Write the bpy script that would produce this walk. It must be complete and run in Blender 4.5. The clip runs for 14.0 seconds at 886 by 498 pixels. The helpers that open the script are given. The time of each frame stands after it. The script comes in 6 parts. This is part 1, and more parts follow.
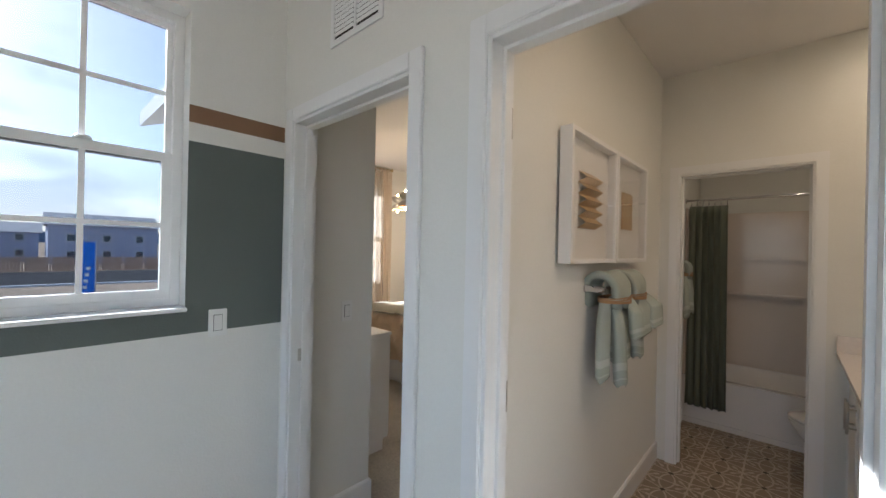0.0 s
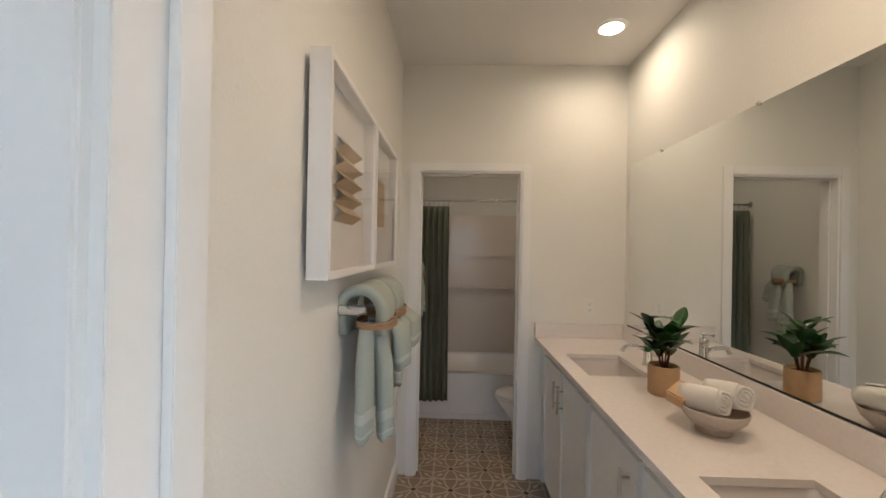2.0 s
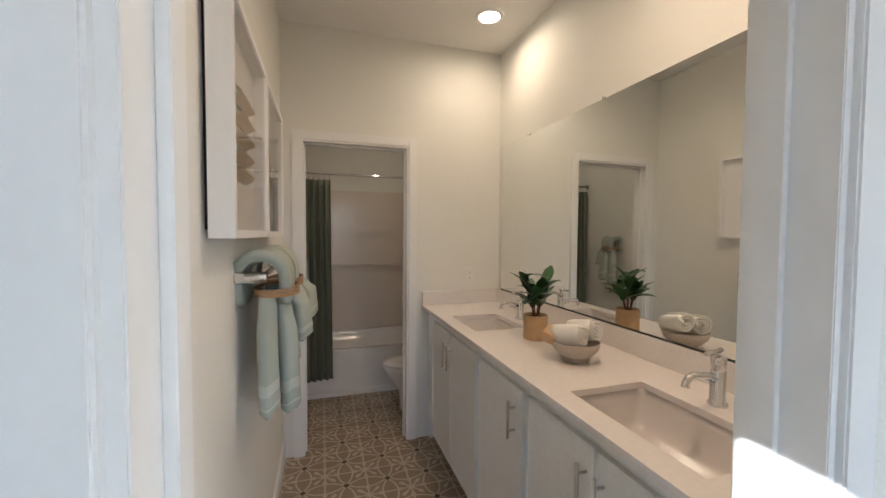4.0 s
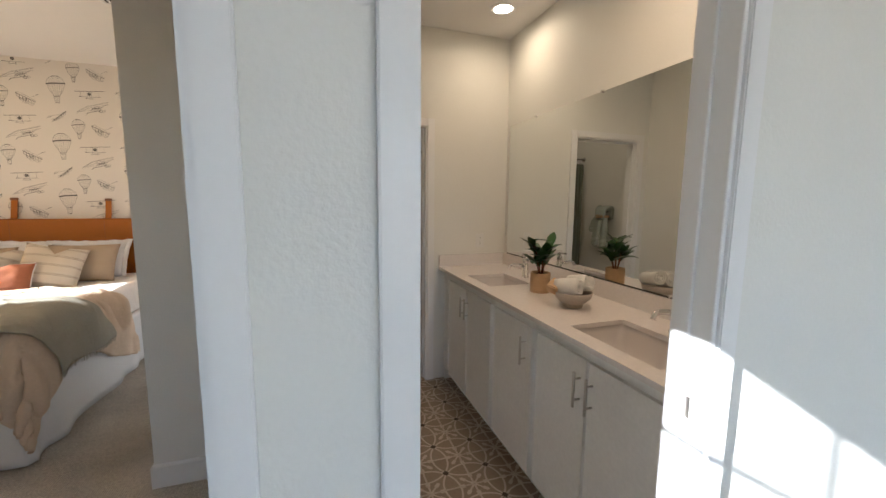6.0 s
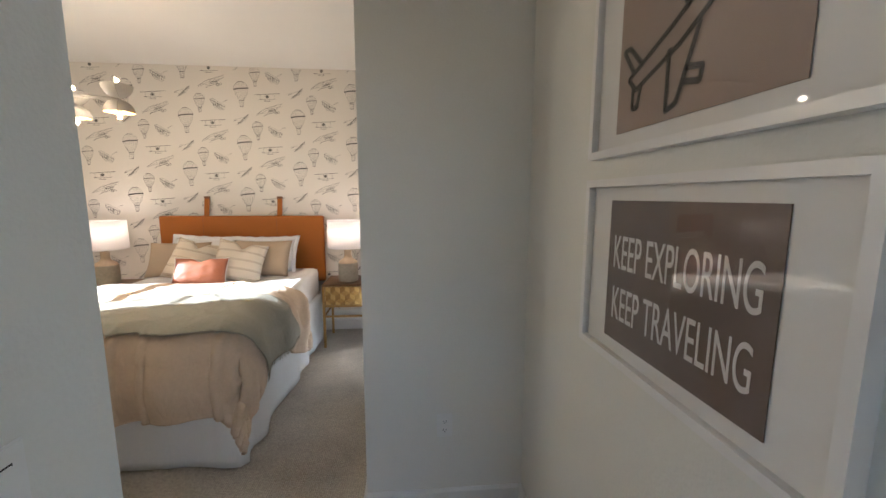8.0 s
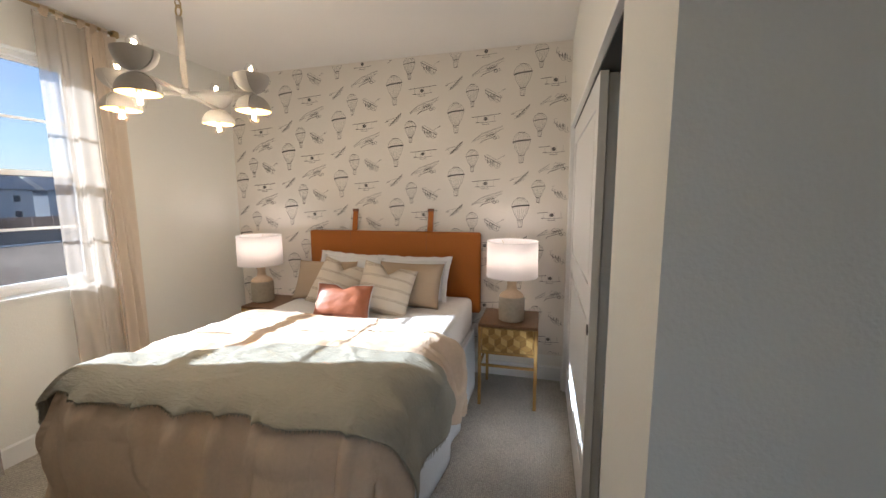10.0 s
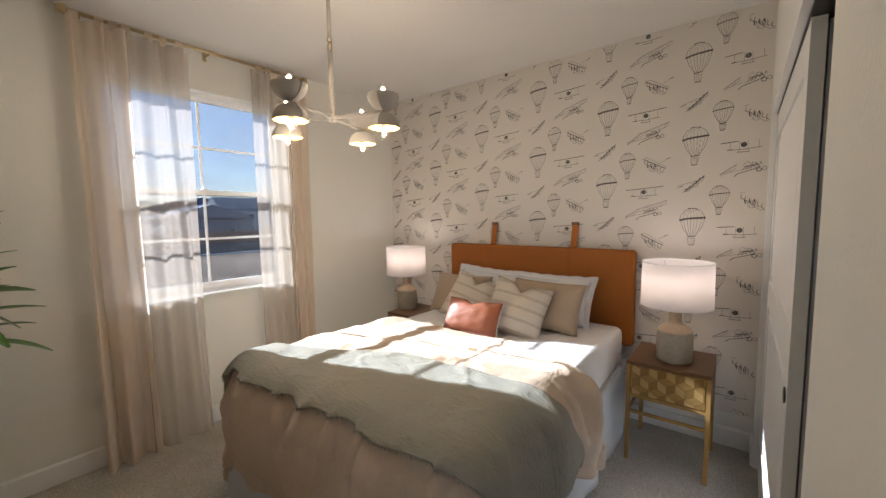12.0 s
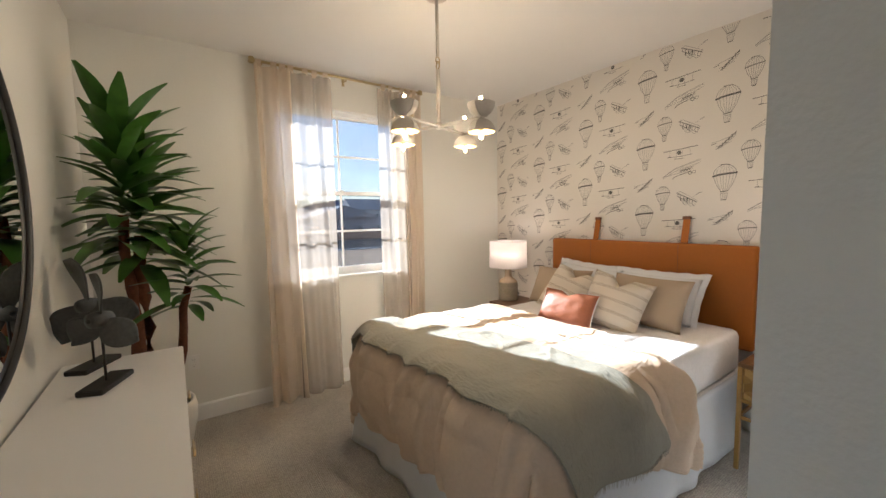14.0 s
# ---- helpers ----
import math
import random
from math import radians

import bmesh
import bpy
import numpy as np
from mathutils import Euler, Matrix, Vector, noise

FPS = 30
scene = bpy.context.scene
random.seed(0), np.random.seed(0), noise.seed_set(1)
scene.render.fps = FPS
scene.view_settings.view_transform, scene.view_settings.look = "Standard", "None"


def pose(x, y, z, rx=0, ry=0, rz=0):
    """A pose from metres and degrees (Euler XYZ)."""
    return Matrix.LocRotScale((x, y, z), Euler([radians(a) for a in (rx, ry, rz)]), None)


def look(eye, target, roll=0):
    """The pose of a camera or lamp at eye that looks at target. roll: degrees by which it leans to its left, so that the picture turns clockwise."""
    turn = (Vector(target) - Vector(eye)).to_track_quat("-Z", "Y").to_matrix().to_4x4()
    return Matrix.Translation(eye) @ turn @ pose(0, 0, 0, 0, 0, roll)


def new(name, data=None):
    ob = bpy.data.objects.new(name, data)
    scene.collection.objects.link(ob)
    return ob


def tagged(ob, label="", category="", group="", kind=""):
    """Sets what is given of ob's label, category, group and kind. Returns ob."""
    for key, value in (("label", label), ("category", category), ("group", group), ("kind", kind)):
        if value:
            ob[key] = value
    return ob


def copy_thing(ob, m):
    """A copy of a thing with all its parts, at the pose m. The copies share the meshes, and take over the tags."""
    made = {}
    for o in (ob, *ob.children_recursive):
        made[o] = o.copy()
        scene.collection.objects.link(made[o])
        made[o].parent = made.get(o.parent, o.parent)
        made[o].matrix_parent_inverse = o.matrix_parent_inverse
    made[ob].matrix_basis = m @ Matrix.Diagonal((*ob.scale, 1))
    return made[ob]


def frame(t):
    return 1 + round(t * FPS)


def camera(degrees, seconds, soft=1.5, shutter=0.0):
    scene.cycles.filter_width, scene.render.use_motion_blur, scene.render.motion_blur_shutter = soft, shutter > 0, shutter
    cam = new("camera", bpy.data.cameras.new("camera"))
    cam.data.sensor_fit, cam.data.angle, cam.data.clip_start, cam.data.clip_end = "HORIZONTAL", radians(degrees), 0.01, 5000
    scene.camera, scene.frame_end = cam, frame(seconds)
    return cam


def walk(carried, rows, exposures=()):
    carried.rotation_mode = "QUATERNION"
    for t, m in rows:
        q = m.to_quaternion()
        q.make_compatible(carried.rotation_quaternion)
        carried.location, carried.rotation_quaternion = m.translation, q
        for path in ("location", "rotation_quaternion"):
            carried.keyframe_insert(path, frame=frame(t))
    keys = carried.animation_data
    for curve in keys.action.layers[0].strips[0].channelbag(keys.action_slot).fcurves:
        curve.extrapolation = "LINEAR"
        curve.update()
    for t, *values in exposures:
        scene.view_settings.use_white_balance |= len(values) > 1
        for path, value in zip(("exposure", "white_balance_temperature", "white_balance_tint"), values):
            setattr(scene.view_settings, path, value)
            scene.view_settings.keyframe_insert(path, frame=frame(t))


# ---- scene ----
cam = camera(98.4, 14.0)
METRES, EYE, TILT, LEAN, TURN = 4.03, 1.44, 0.0, 0.0, 42.3
ROWS = [
    (0.0, 0.0, 0.0, 0.0, -0.0, 0.11, -1.25),
    (0.5, 0.014, 0.0643, 0.0041, -12.21, 0.1, -1.2),
    (1.0, 0.0361, 0.1155, 0.0073, -21.11, 0.14, -1.04),
    (1.5, 0.0388, 0.1488, 0.0064, -30.13, 0.23, -1.03),
    (2.0, 0.0312, 0.167, 0.008, -40.63, 0.22, -1.05),
    (2.5, 0.0261, 0.1784, 0.0051, -50.09, 0.17, -0.96),
    (3.0, 0.0208, 0.1859, -0.0015, -55.64, 0.09, -0.88),
    (3.5, 0.0146, 0.1889, -0.0094, -58.72, -0.77, -0.8),
    (6.0, -0.1035, 0.1709, -0.0008, -60.86, -7.19, -0.51),
    (6.5, -0.1558, 0.2163, -0.0009, -58.16, -7.34, -0.54),
    (7.0, -0.1687, 0.264, -0.0028, -54.15, -7.53, -0.35),
    (9.5, -0.04, 0.5814, 0.0099, -34.12, -7.92, 0.15),
    (10.0, -0.0305, 0.6327, 0.0192, -27.52, -7.45, 0.35),
    (10.5, -0.0142, 0.6587, 0.022, -21.29, -6.33, 0.57),
    (11.0, 0.0034, 0.668, 0.0196, -13.65, -5.39, 0.71),
    (11.5, 0.0171, 0.6674, 0.0167, -7.85, -5.04, 0.77),
    (12.0, 0.0243, 0.6618, 0.0135, -4.12, -4.92, 0.79),
    (12.5, 0.031, 0.6563, 0.0087, -0.19, -4.91, 0.88),
    (13.0, 0.0388, 0.6464, 0.0067, 3.77, -4.9, 0.95),
    (13.5, 0.0454, 0.6231, 0.0065, 7.71, -4.86, 0.97),
    (14.0, 0.0532, 0.5996, 0.0046, 12.63, -4.79, 1.06),
]
walk(cam, [(t, pose(0, 0, EYE, TILT, LEAN, TURN) @ pose(METRES * x, METRES * y, METRES * z, 90 + pitch, roll, yaw)) for t, x, y, z, yaw, pitch, roll in ROWS], [(0.0, 2.65, 5500, 9), (0.6, 2.9, 5550, 9), (1.5, 3.05, 5450, 9), (3.5, 3.2, 5450, 9), (6.0, 2.85, 5600, 9), (7.0, 3.1, 5350, 7), (9.5, 2.75, 5150, 7), (11.0, 2.45, 5150, 8), (12.5, 2.35, 5250, 8), (14.0, 2.75, 5350, 7)])

# ---- light ----
world = bpy.data.worlds.new("world")
scene.world = world
world.use_nodes = True
wn = world.node_tree
sky = wn.nodes.new("ShaderNodeTexSky")
sky.sky_type = "NISHITA"
sky.sun_disc = False
SUN_DIR = Vector((-1.0, -0.27, 0.60)).normalized()
sky.sun_elevation = math.asin(SUN_DIR.z)
sky.sun_rotation = math.atan2(SUN_DIR.x, SUN_DIR.y)
tcw = wn.nodes.new("ShaderNodeTexCoord")
mpw = wn.nodes.new("ShaderNodeMapping")
mpw.inputs["Scale"].default_value = (1.0, 1.0, 3.2)
cn = wn.nodes.new("ShaderNodeTexNoise")
cn.inputs["Scale"].default_value, cn.inputs["Detail"].default_value, cn.inputs["Roughness"].default_value = 2.6, 7, 0.6
cr_ = wn.nodes.new("ShaderNodeMapRange")
cr_.inputs["From Min"].default_value, cr_.inputs["From Max"].default_value, cr_.inputs["To Max"].default_value = 0.46, 0.64, 0.8
cr_.inputs["To Min"].default_value = 0.2
mxw = wn.nodes.new("ShaderNodeMix")
mxw.data_type = "RGBA"
mxw.inputs["B"].default_value = (5.4, 5.6, 6.0, 1)
wn.links.new(tcw.outputs["Generated"], mpw.inputs[0])
wn.links.new(mpw.outputs[0], cn.inputs["Vector"])
wn.links.new(cn.outputs["Fac"], cr_.inputs["Value"])
wn.links.new(cr_.outputs[0], mxw.inputs["Factor"])
wn.links.new(sky.outputs[0], mxw.inputs["A"])
wn.links.new(mxw.outputs["Result"], wn.nodes["Background"].inputs[0])
wn.nodes["Background"].inputs[1].default_value = 0.09
sun = new("sun", bpy.data.lights.new("sun", "SUN"))
sun.data.energy, sun.data.angle, sun.data.color = 5.0, radians(0.5), (1.0, 0.94, 0.86)
sun.matrix_world = look((0, 0, 10), Vector((0, 0, 10)) - SUN_DIR)


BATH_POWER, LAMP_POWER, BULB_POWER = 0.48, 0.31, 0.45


# ---- materials ----
def mat(name, color, rough=0.6, metal=0.0, bump=0.0, scale=60.0, vary=0.06, big=2.0, spec=0.5, ramp=None):
    m = bpy.data.materials.new(name)
    m.use_nodes = True
    nt = m.node_tree
    b = nt.nodes["Principled BSDF"]
    b.inputs["Roughness"].default_value = rough
    b.inputs["Metallic"].default_value = metal
    b.inputs["Specular IOR Level"].default_value = spec
    tc = nt.nodes.new("ShaderNodeTexCoord")
    n1 = nt.nodes.new("ShaderNodeTexNoise")
    n1.inputs["Scale"].default_value = big
    n1.inputs["Detail"].default_value = 5
    nt.links.new(tc.outputs["Object"], n1.inputs["Vector"])
    n2 = nt.nodes.new("ShaderNodeTexNoise")
    n2.inputs["Scale"].default_value = scale
    n2.inputs["Detail"].default_value = 3
    nt.links.new(tc.outputs["Object"], n2.inputs["Vector"])
    add = nt.nodes.new("ShaderNodeMath")
    add.operation = "ADD"
    nt.links.new(n1.outputs["Fac"], add.inputs[0])
    nt.links.new(n2.outputs["Fac"], add.inputs[1])
    mr = nt.nodes.new("ShaderNodeMapRange")
    mr.inputs["From Min"].default_value, mr.inputs["From Max"].default_value = 0.6, 1.4
    mr.inputs["To Min"].default_value, mr.inputs["To Max"].default_value = 1 - vary, 1 + vary
    nt.links.new(add.outputs[0], mr.inputs["Value"])
    mul = nt.nodes.new("ShaderNodeVectorMath")
    mul.operation = "SCALE"
    mul.inputs[0].default_value = color
    nt.links.new(mr.outputs[0], mul.inputs["Scale"])
    nt.links.new(mul.outputs[0], b.inputs["Base Color"])
    if bump:
        bp = nt.nodes.new("ShaderNodeBump")
        bp.inputs["Strength"].default_value = bump
        bp.inputs["Distance"].default_value = 0.002
        nt.links.new(n2.outputs["Fac"], bp.inputs["Height"])
        nt.links.new(bp.outputs[0], b.inputs["Normal"])
    return m


M_WALL = mat("wall_paint", (0.765, 0.76, 0.715), 0.7, bump=0.6, scale=110, vary=0.02)
M_CEIL = mat("ceiling_paint", (0.78, 0.765, 0.74), 0.8, bump=0.4, scale=140, vary=0.02)
M_TRIM = mat("trim_paint", (0.80, 0.80, 0.79), 0.35, vary=0.015)
M_GREEN = mat("green_paint", (0.115, 0.135, 0.118), 0.6, bump=0.4, scale=140, vary=0.03)
M_BROWN = mat("brown_paint", (0.22, 0.125, 0.065), 0.6, bump=0.4, scale=140, vary=0.03)
M_CARPET = mat("carpet", (0.62, 0.575, 0.50), 0.95, bump=1.0, scale=170, vary=0.40)
M_TILEB = mat("tile_base", (0.25, 0.21, 0.17), 0.4)
M_WOODD = mat("walnut", (0.16, 0.07, 0.03), 0.45)
M_BRASS = mat("brass_wood", (0.42, 0.27, 0.08), 0.4)
M_LEATHER = mat("leather", (0.35, 0.112, 0.010), 0.55, spec=0.3)
M_LINEN = mat("white_linen", (0.78, 0.76, 0.74), 0.9)
M_TAN = mat("tan_linen", (0.62, 0.49, 0.36), 0.9)
M_SAGE = mat("sage_linen", (0.34, 0.325, 0.265), 0.9)
M_QUARTZ = mat("quartz", (0.75, 0.71, 0.685), 0.2)
M_CAB = mat("cabinet_paint", (0.78, 0.78, 0.76), 0.35)


def box_bm(bm, lo, hi):
    x0, y0, z0 = lo
    x1, y1, z1 = hi
    v = [bm.verts.new(p) for p in ((x0, y0, z0), (x1, y0, z0), (x1, y1, z0), (x0, y1, z0), (x0, y0, z1), (x1, y0, z1), (x1, y1, z1), (x0, y1, z1))]
    for f in ((0, 3, 2, 1), (4, 5, 6, 7), (0, 1, 5, 4), (1, 2, 6, 5), (2, 3, 7, 6), (3, 0, 4, 7)):
        bm.faces.new([v[i] for i in f])
    return v


def part(name, bm, material, parent=None, label="", smooth=False, kind=""):
    """One mesh object under a thing or a part."""
    me = bpy.data.meshes.new(name)
    bmesh.ops.recalc_face_normals(bm, faces=bm.faces)
    bm.to_mesh(me)
    bm.free()
    for m in material if isinstance(material, (list, tuple)) else [material]:
        me.materials.append(m)
    if smooth:
        me.polygons.foreach_set("use_smooth", [True] * len(me.polygons))
    ob = new(name, me)
    if parent:
        ob.parent = parent
    return tagged(ob, label, kind=kind)


def boxes(name, material, *lohi, parent=None, bevel=0.0, label="", kind=""):
    bm = bmesh.new()
    for lo, hi in lohi:
        box_bm(bm, lo, hi)
    if bevel:
        bmesh.ops.bevel(bm, geom=bm.edges[:], offset=bevel, segments=2, affect="EDGES", clamp_overlap=True)
    return part(name, bm, material, parent, label, kind=kind)


def wall(name, material, axis, lo, hi, a0, a1, z1, holes=(), z0=-0.10, label=""):
    """A wall with its faces at lo and hi on the given axis, running from a0 to a1, with holes (b0, b1, zb, zt); one closed mesh."""
    us = sorted({a0, a1, *(h[0] for h in holes), *(h[1] for h in holes)})
    zs = sorted({z0, z1, *(max(h[2], z0) for h in holes), *(h[3] for h in holes)})
    nu_, nz = len(us) - 1, len(zs) - 1

    def solid(i, j):
        if not (0 <= i < nu_ and 0 <= j < nz):
            return False
        u, z = (us[i] + us[i + 1]) / 2, (zs[j] + zs[j + 1]) / 2
        return not any(h[0] < u < h[1] and h[2] < z < h[3] for h in holes)
    bm, vs = bmesh.new(), {}

    def v(i, j, w):
        if (i, j, w) not in vs:
            p = (w, us[i], zs[j]) if axis == "x" else (us[i], w, zs[j])
            vs[i, j, w] = bm.verts.new(p)
        return vs[i, j, w]
    for i in range(nu_):
        for j in range(nz):
            if not solid(i, j):
                continue
            for w in (lo, hi):
                bm.faces.new((v(i, j, w), v(i + 1, j, w), v(i + 1, j + 1, w), v(i, j + 1, w)))
            for di, dj, c, d in ((-1, 0, (i, j), (i, j + 1)), (1, 0, (i + 1, j), (i + 1, j + 1)), (0, -1, (i, j), (i + 1, j)), (0, 1, (i, j + 1), (i + 1, j + 1))):
                if not solid(i + di, j + dj):
                    bm.faces.new((v(*c, lo), v(*d, lo), v(*d, hi), v(*c, hi)))
    return part(name, bm, material, None, label, kind="structure")



def node_math(nt, op, a, b=None, c=None):
    n = nt.nodes.new("ShaderNodeMath")
    n.operation = op
    for i, v in enumerate((a, b, c)):
        if v is None:
            continue
        if isinstance(v, (int, float)):
            n.inputs[i].default_value = v
        else:
            nt.links.new(v, n.inputs[i])
    return n.outputs[0]


def simple(name, color, rough=0.5, metal=0.0, emit=None, strength=0.0, trans=0.0):
    m = bpy.data.materials.new(name)
    m.use_nodes = True
    b = m.node_tree.nodes["Principled BSDF"]
    b.inputs["Base Color"].default_value = (*color, 1)
    b.inputs["Roughness"].default_value = rough
    b.inputs["Metallic"].default_value = metal
    b.inputs["Transmission Weight"].default_value = trans
    if emit:
        b.inputs["Emission Color"].default_value = (*emit, 1)
        b.inputs["Emission Strength"].default_value = strength
    return m


def sheer_mat(name, color, through_share, forward=0.6):
    """Thin cloth: part open weave, part cloth that lets light through."""
    m = bpy.data.materials.new(name)
    m.use_nodes = True
    nt = m.node_tree
    nt.nodes.clear()
    out = nt.nodes.new("ShaderNodeOutputMaterial")
    tr, di, tl = (nt.nodes.new("ShaderNodeBsdf" + k) for k in ("Transparent", "Diffuse", "Translucent"))
    di.inputs[0].default_value = tl.inputs[0].default_value = (*color, 1)
    tc = nt.nodes.new("ShaderNodeTexCoord")
    w1 = nt.nodes.new("ShaderNodeTexNoise")
    mp = nt.nodes.new("ShaderNodeMapping")
    mp.inputs["Scale"].default_value = (130, 130, 1100)
    nt.links.new(tc.outputs["Object"], mp.inputs[0])
    nt.links.new(mp.outputs[0], w1.inputs["Vector"])
    w1.inputs["Scale"].default_value = 1.0
    w2 = nt.nodes.new("ShaderNodeMapRange")
    w2.inputs["To Min"].default_value, w2.inputs["To Max"].default_value = max(through_share - 0.14, 0), through_share + 0.14
    w2.inputs["From Min"].default_value, w2.inputs["From Max"].default_value = 0.3, 0.7
    nt.links.new(w1.outputs["Fac"], w2.inputs["Value"])
    a, b = nt.nodes.new("ShaderNodeMixShader"), nt.nodes.new("ShaderNodeMixShader")
    a.inputs[0].default_value = forward
    nt.links.new(di.outputs[0], a.inputs[1])
    nt.links.new(tl.outputs[0], a.inputs[2])
    nt.links.new(w2.outputs[0], b.inputs[0])
    nt.links.new(a.outputs[0], b.inputs[1])
    nt.links.new(tr.outputs[0], b.inputs[2])
    nt.links.new(b.outputs[0], out.inputs[0])
    return m


def glass_mat(name, gloss=0.75, tint=(1, 1, 1)):
    """A thin pane: mostly clear, with a mirror gloss that grows at a glance."""
    m = bpy.data.materials.new(name)
    m.use_nodes = True
    nt = m.node_tree
    nt.nodes.clear()
    out = nt.nodes.new("ShaderNodeOutputMaterial")
    tr, gl = nt.nodes.new("ShaderNodeBsdfTransparent"), nt.nodes.new("ShaderNodeBsdfGlossy")
    tr.inputs[0].default_value = (*tint, 1)
    gl.inputs["Roughness"].default_value = 0.0
    lw = nt.nodes.new("ShaderNodeLayerWeight")
    pw = node_math(nt, "POWER", lw.outputs["Facing"], 4.0)
    fac = node_math(nt, "ADD", node_math(nt, "MULTIPLY", pw, gloss), 0.02)
    mx = nt.nodes.new("ShaderNodeMixShader")
    nt.links.new(fac, mx.inputs[0])
    nt.links.new(tr.outputs[0], mx.inputs[1])
    nt.links.new(gl.outputs[0], mx.inputs[2])
    nt.links.new(mx.outputs[0], out.inputs[0])
    return m


M_CHROME = simple("chrome", (0.75, 0.75, 0.76), 0.12, 1.0)
M_NICKEL = simple("brushed_nickel", (0.55, 0.53, 0.50), 0.32, 1.0)
M_BRASSM = simple("aged_brass", (0.50, 0.40, 0.22), 0.35, 1.0)
M_MIRROR = simple("mirror_glass", (0.86, 0.88, 0.87), 0.01, 1.0)
M_GLASS = glass_mat("clear_glass")
# tints added to the panes to dim the bright outdoors behind them
M_HALLG = glass_mat("dimming_hall_glass", tint=(0.44, 0.455, 0.475))
M_TINTED = glass_mat("dimming_bedroom_glass", tint=(0.45, 0.455, 0.465))
M_CLEAR = M_GLASS
M_PORC = simple("porcelain", (0.80, 0.78, 0.75), 0.12)
# white porcelain greyed: the basin's shade is put into its colour
M_SINK = simple("shaded_sink_porcelain", (0.66, 0.62, 0.60), 0.15)
M_SURR = mat("tub_surround", (0.72, 0.64, 0.57), 0.18, vary=0.015)
M_PLASTIC = simple("white_plastic", (0.78, 0.78, 0.76), 0.35)
M_BLACK = mat("black_metal", (0.012, 0.012, 0.012), 0.4, vary=0.1)
# near-black colour for sheets that stand in for shade in hollows
M_DARK = simple("void_shade", (0.02, 0.018, 0.016), 0.8)
M_LEAF = mat("leaf", (0.058, 0.150, 0.022), 0.3, vary=0.45, scale=14, big=6)
M_LEAFD = mat("dark_leaf", (0.022, 0.080, 0.018), 0.3, vary=0.4, scale=18, big=8)
M_TRUNK = mat("plant_trunk", (0.16, 0.055, 0.026), 0.8, bump=1.0, scale=60, vary=0.4)
M_POTW = mat("white_glaze", (0.72, 0.70, 0.66), 0.35, vary=0.05)
M_MOSS = mat("moss", (0.10, 0.085, 0.05), 0.95, bump=1, scale=120, vary=0.5)
M_BAMBOO = mat("light_wood", (0.52, 0.34, 0.18), 0.5, scale=30, vary=0.12)
M_STONE = mat("stone_bowl", (0.50, 0.44, 0.38), 0.8, bump=0.6, scale=90, vary=0.12)
M_TERRY = mat("white_terry", (0.80, 0.79, 0.76), 0.95, bump=1.0, scale=350, vary=0.05)
M_TERRYG = mat("sage_terry", (0.38, 0.42, 0.37), 0.95, bump=1.0, scale=350, vary=0.08)
M_BAND = mat("towel_band", (0.47, 0.51, 0.46), 0.7, vary=0.03)
M_TWINE = mat("twine", (0.34, 0.21, 0.11), 0.9, bump=1.0, scale=250, vary=0.3)
M_CURTG = mat("green_curtain", (0.15, 0.165, 0.125), 0.85, scale=200, vary=0.12)
M_MAT = mat("picture_mat", (0.80, 0.79, 0.77), 0.8, vary=0.01)
M_WFRAME = simple("white_frame", (0.80, 0.79, 0.78), 0.3)
M_PRINT = mat("taupe_print", (0.165, 0.125, 0.105), 0.8, vary=0.03)
M_PRINTL = mat("light_taupe_print", (0.34, 0.26, 0.215), 0.8, vary=0.03)
M_INK = simple("dark_ink", (0.03, 0.025, 0.022), 0.7)
M_WHITEINK = simple("white_ink", (0.75, 0.73, 0.70), 0.7)
M_PAPER = mat("gold_paper", (0.50, 0.34, 0.16), 0.6, vary=0.06)
M_CERAM = mat("lamp_ceramic", (0.33, 0.295, 0.23), 0.6, bump=0.3, scale=40, vary=0.16, big=7)
M_CERAMT = mat("lamp_ceramic_top", (0.40, 0.30, 0.20), 0.7, bump=0.3, scale=40, vary=0.12, big=7)
M_CHAND = mat("plaster_white", (0.52, 0.485, 0.435), 0.65, vary=0.04)
M_GOLDIN = simple("gold_inside", (0.68, 0.42, 0.13), 0.4)
M_BULB = simple("bulb_glow", (0.9, 0.8, 0.6), 0.3, emit=(1.0, 0.62, 0.28), strength=30.0)
M_BULBG = glass_mat("bulb_glass")
M_CAN = simple("downlight_glow", (0.9, 0.85, 0.75), 0.4, emit=(1.0, 0.78, 0.52), strength=8.0)
M_STEEL = mat("grey_zinc", (0.085, 0.09, 0.09), 0.5, metal=0.3, bump=0.5, scale=60, vary=0.3, big=9)
M_SKIRT = mat("bed_skirt", (0.66, 0.67, 0.68), 0.9, vary=0.03)
M_PILW = mat("pillow_white", (0.76, 0.76, 0.76), 0.9, vary=0.02)
M_PILT = mat("pillow_tan", (0.42, 0.32, 0.22), 0.9, bump=0.6, scale=300, vary=0.06)
M_RUST = mat("rust_leather", (0.31, 0.105, 0.048), 0.5, bump=0.5, scale=80, vary=0.12)
M_SHEER = sheer_mat("sheer_linen", (0.56, 0.49, 0.415), 0.48, 0.26)
M_DRAPE = sheer_mat("linen_drape", (0.80, 0.70, 0.58), 0.14)
M_SHADE = sheer_mat("lamp_shade", (0.90, 0.87, 0.86), 0.0)
M_GROUT = mat("grout", (0.42, 0.36, 0.30), 0.9, vary=0.05)


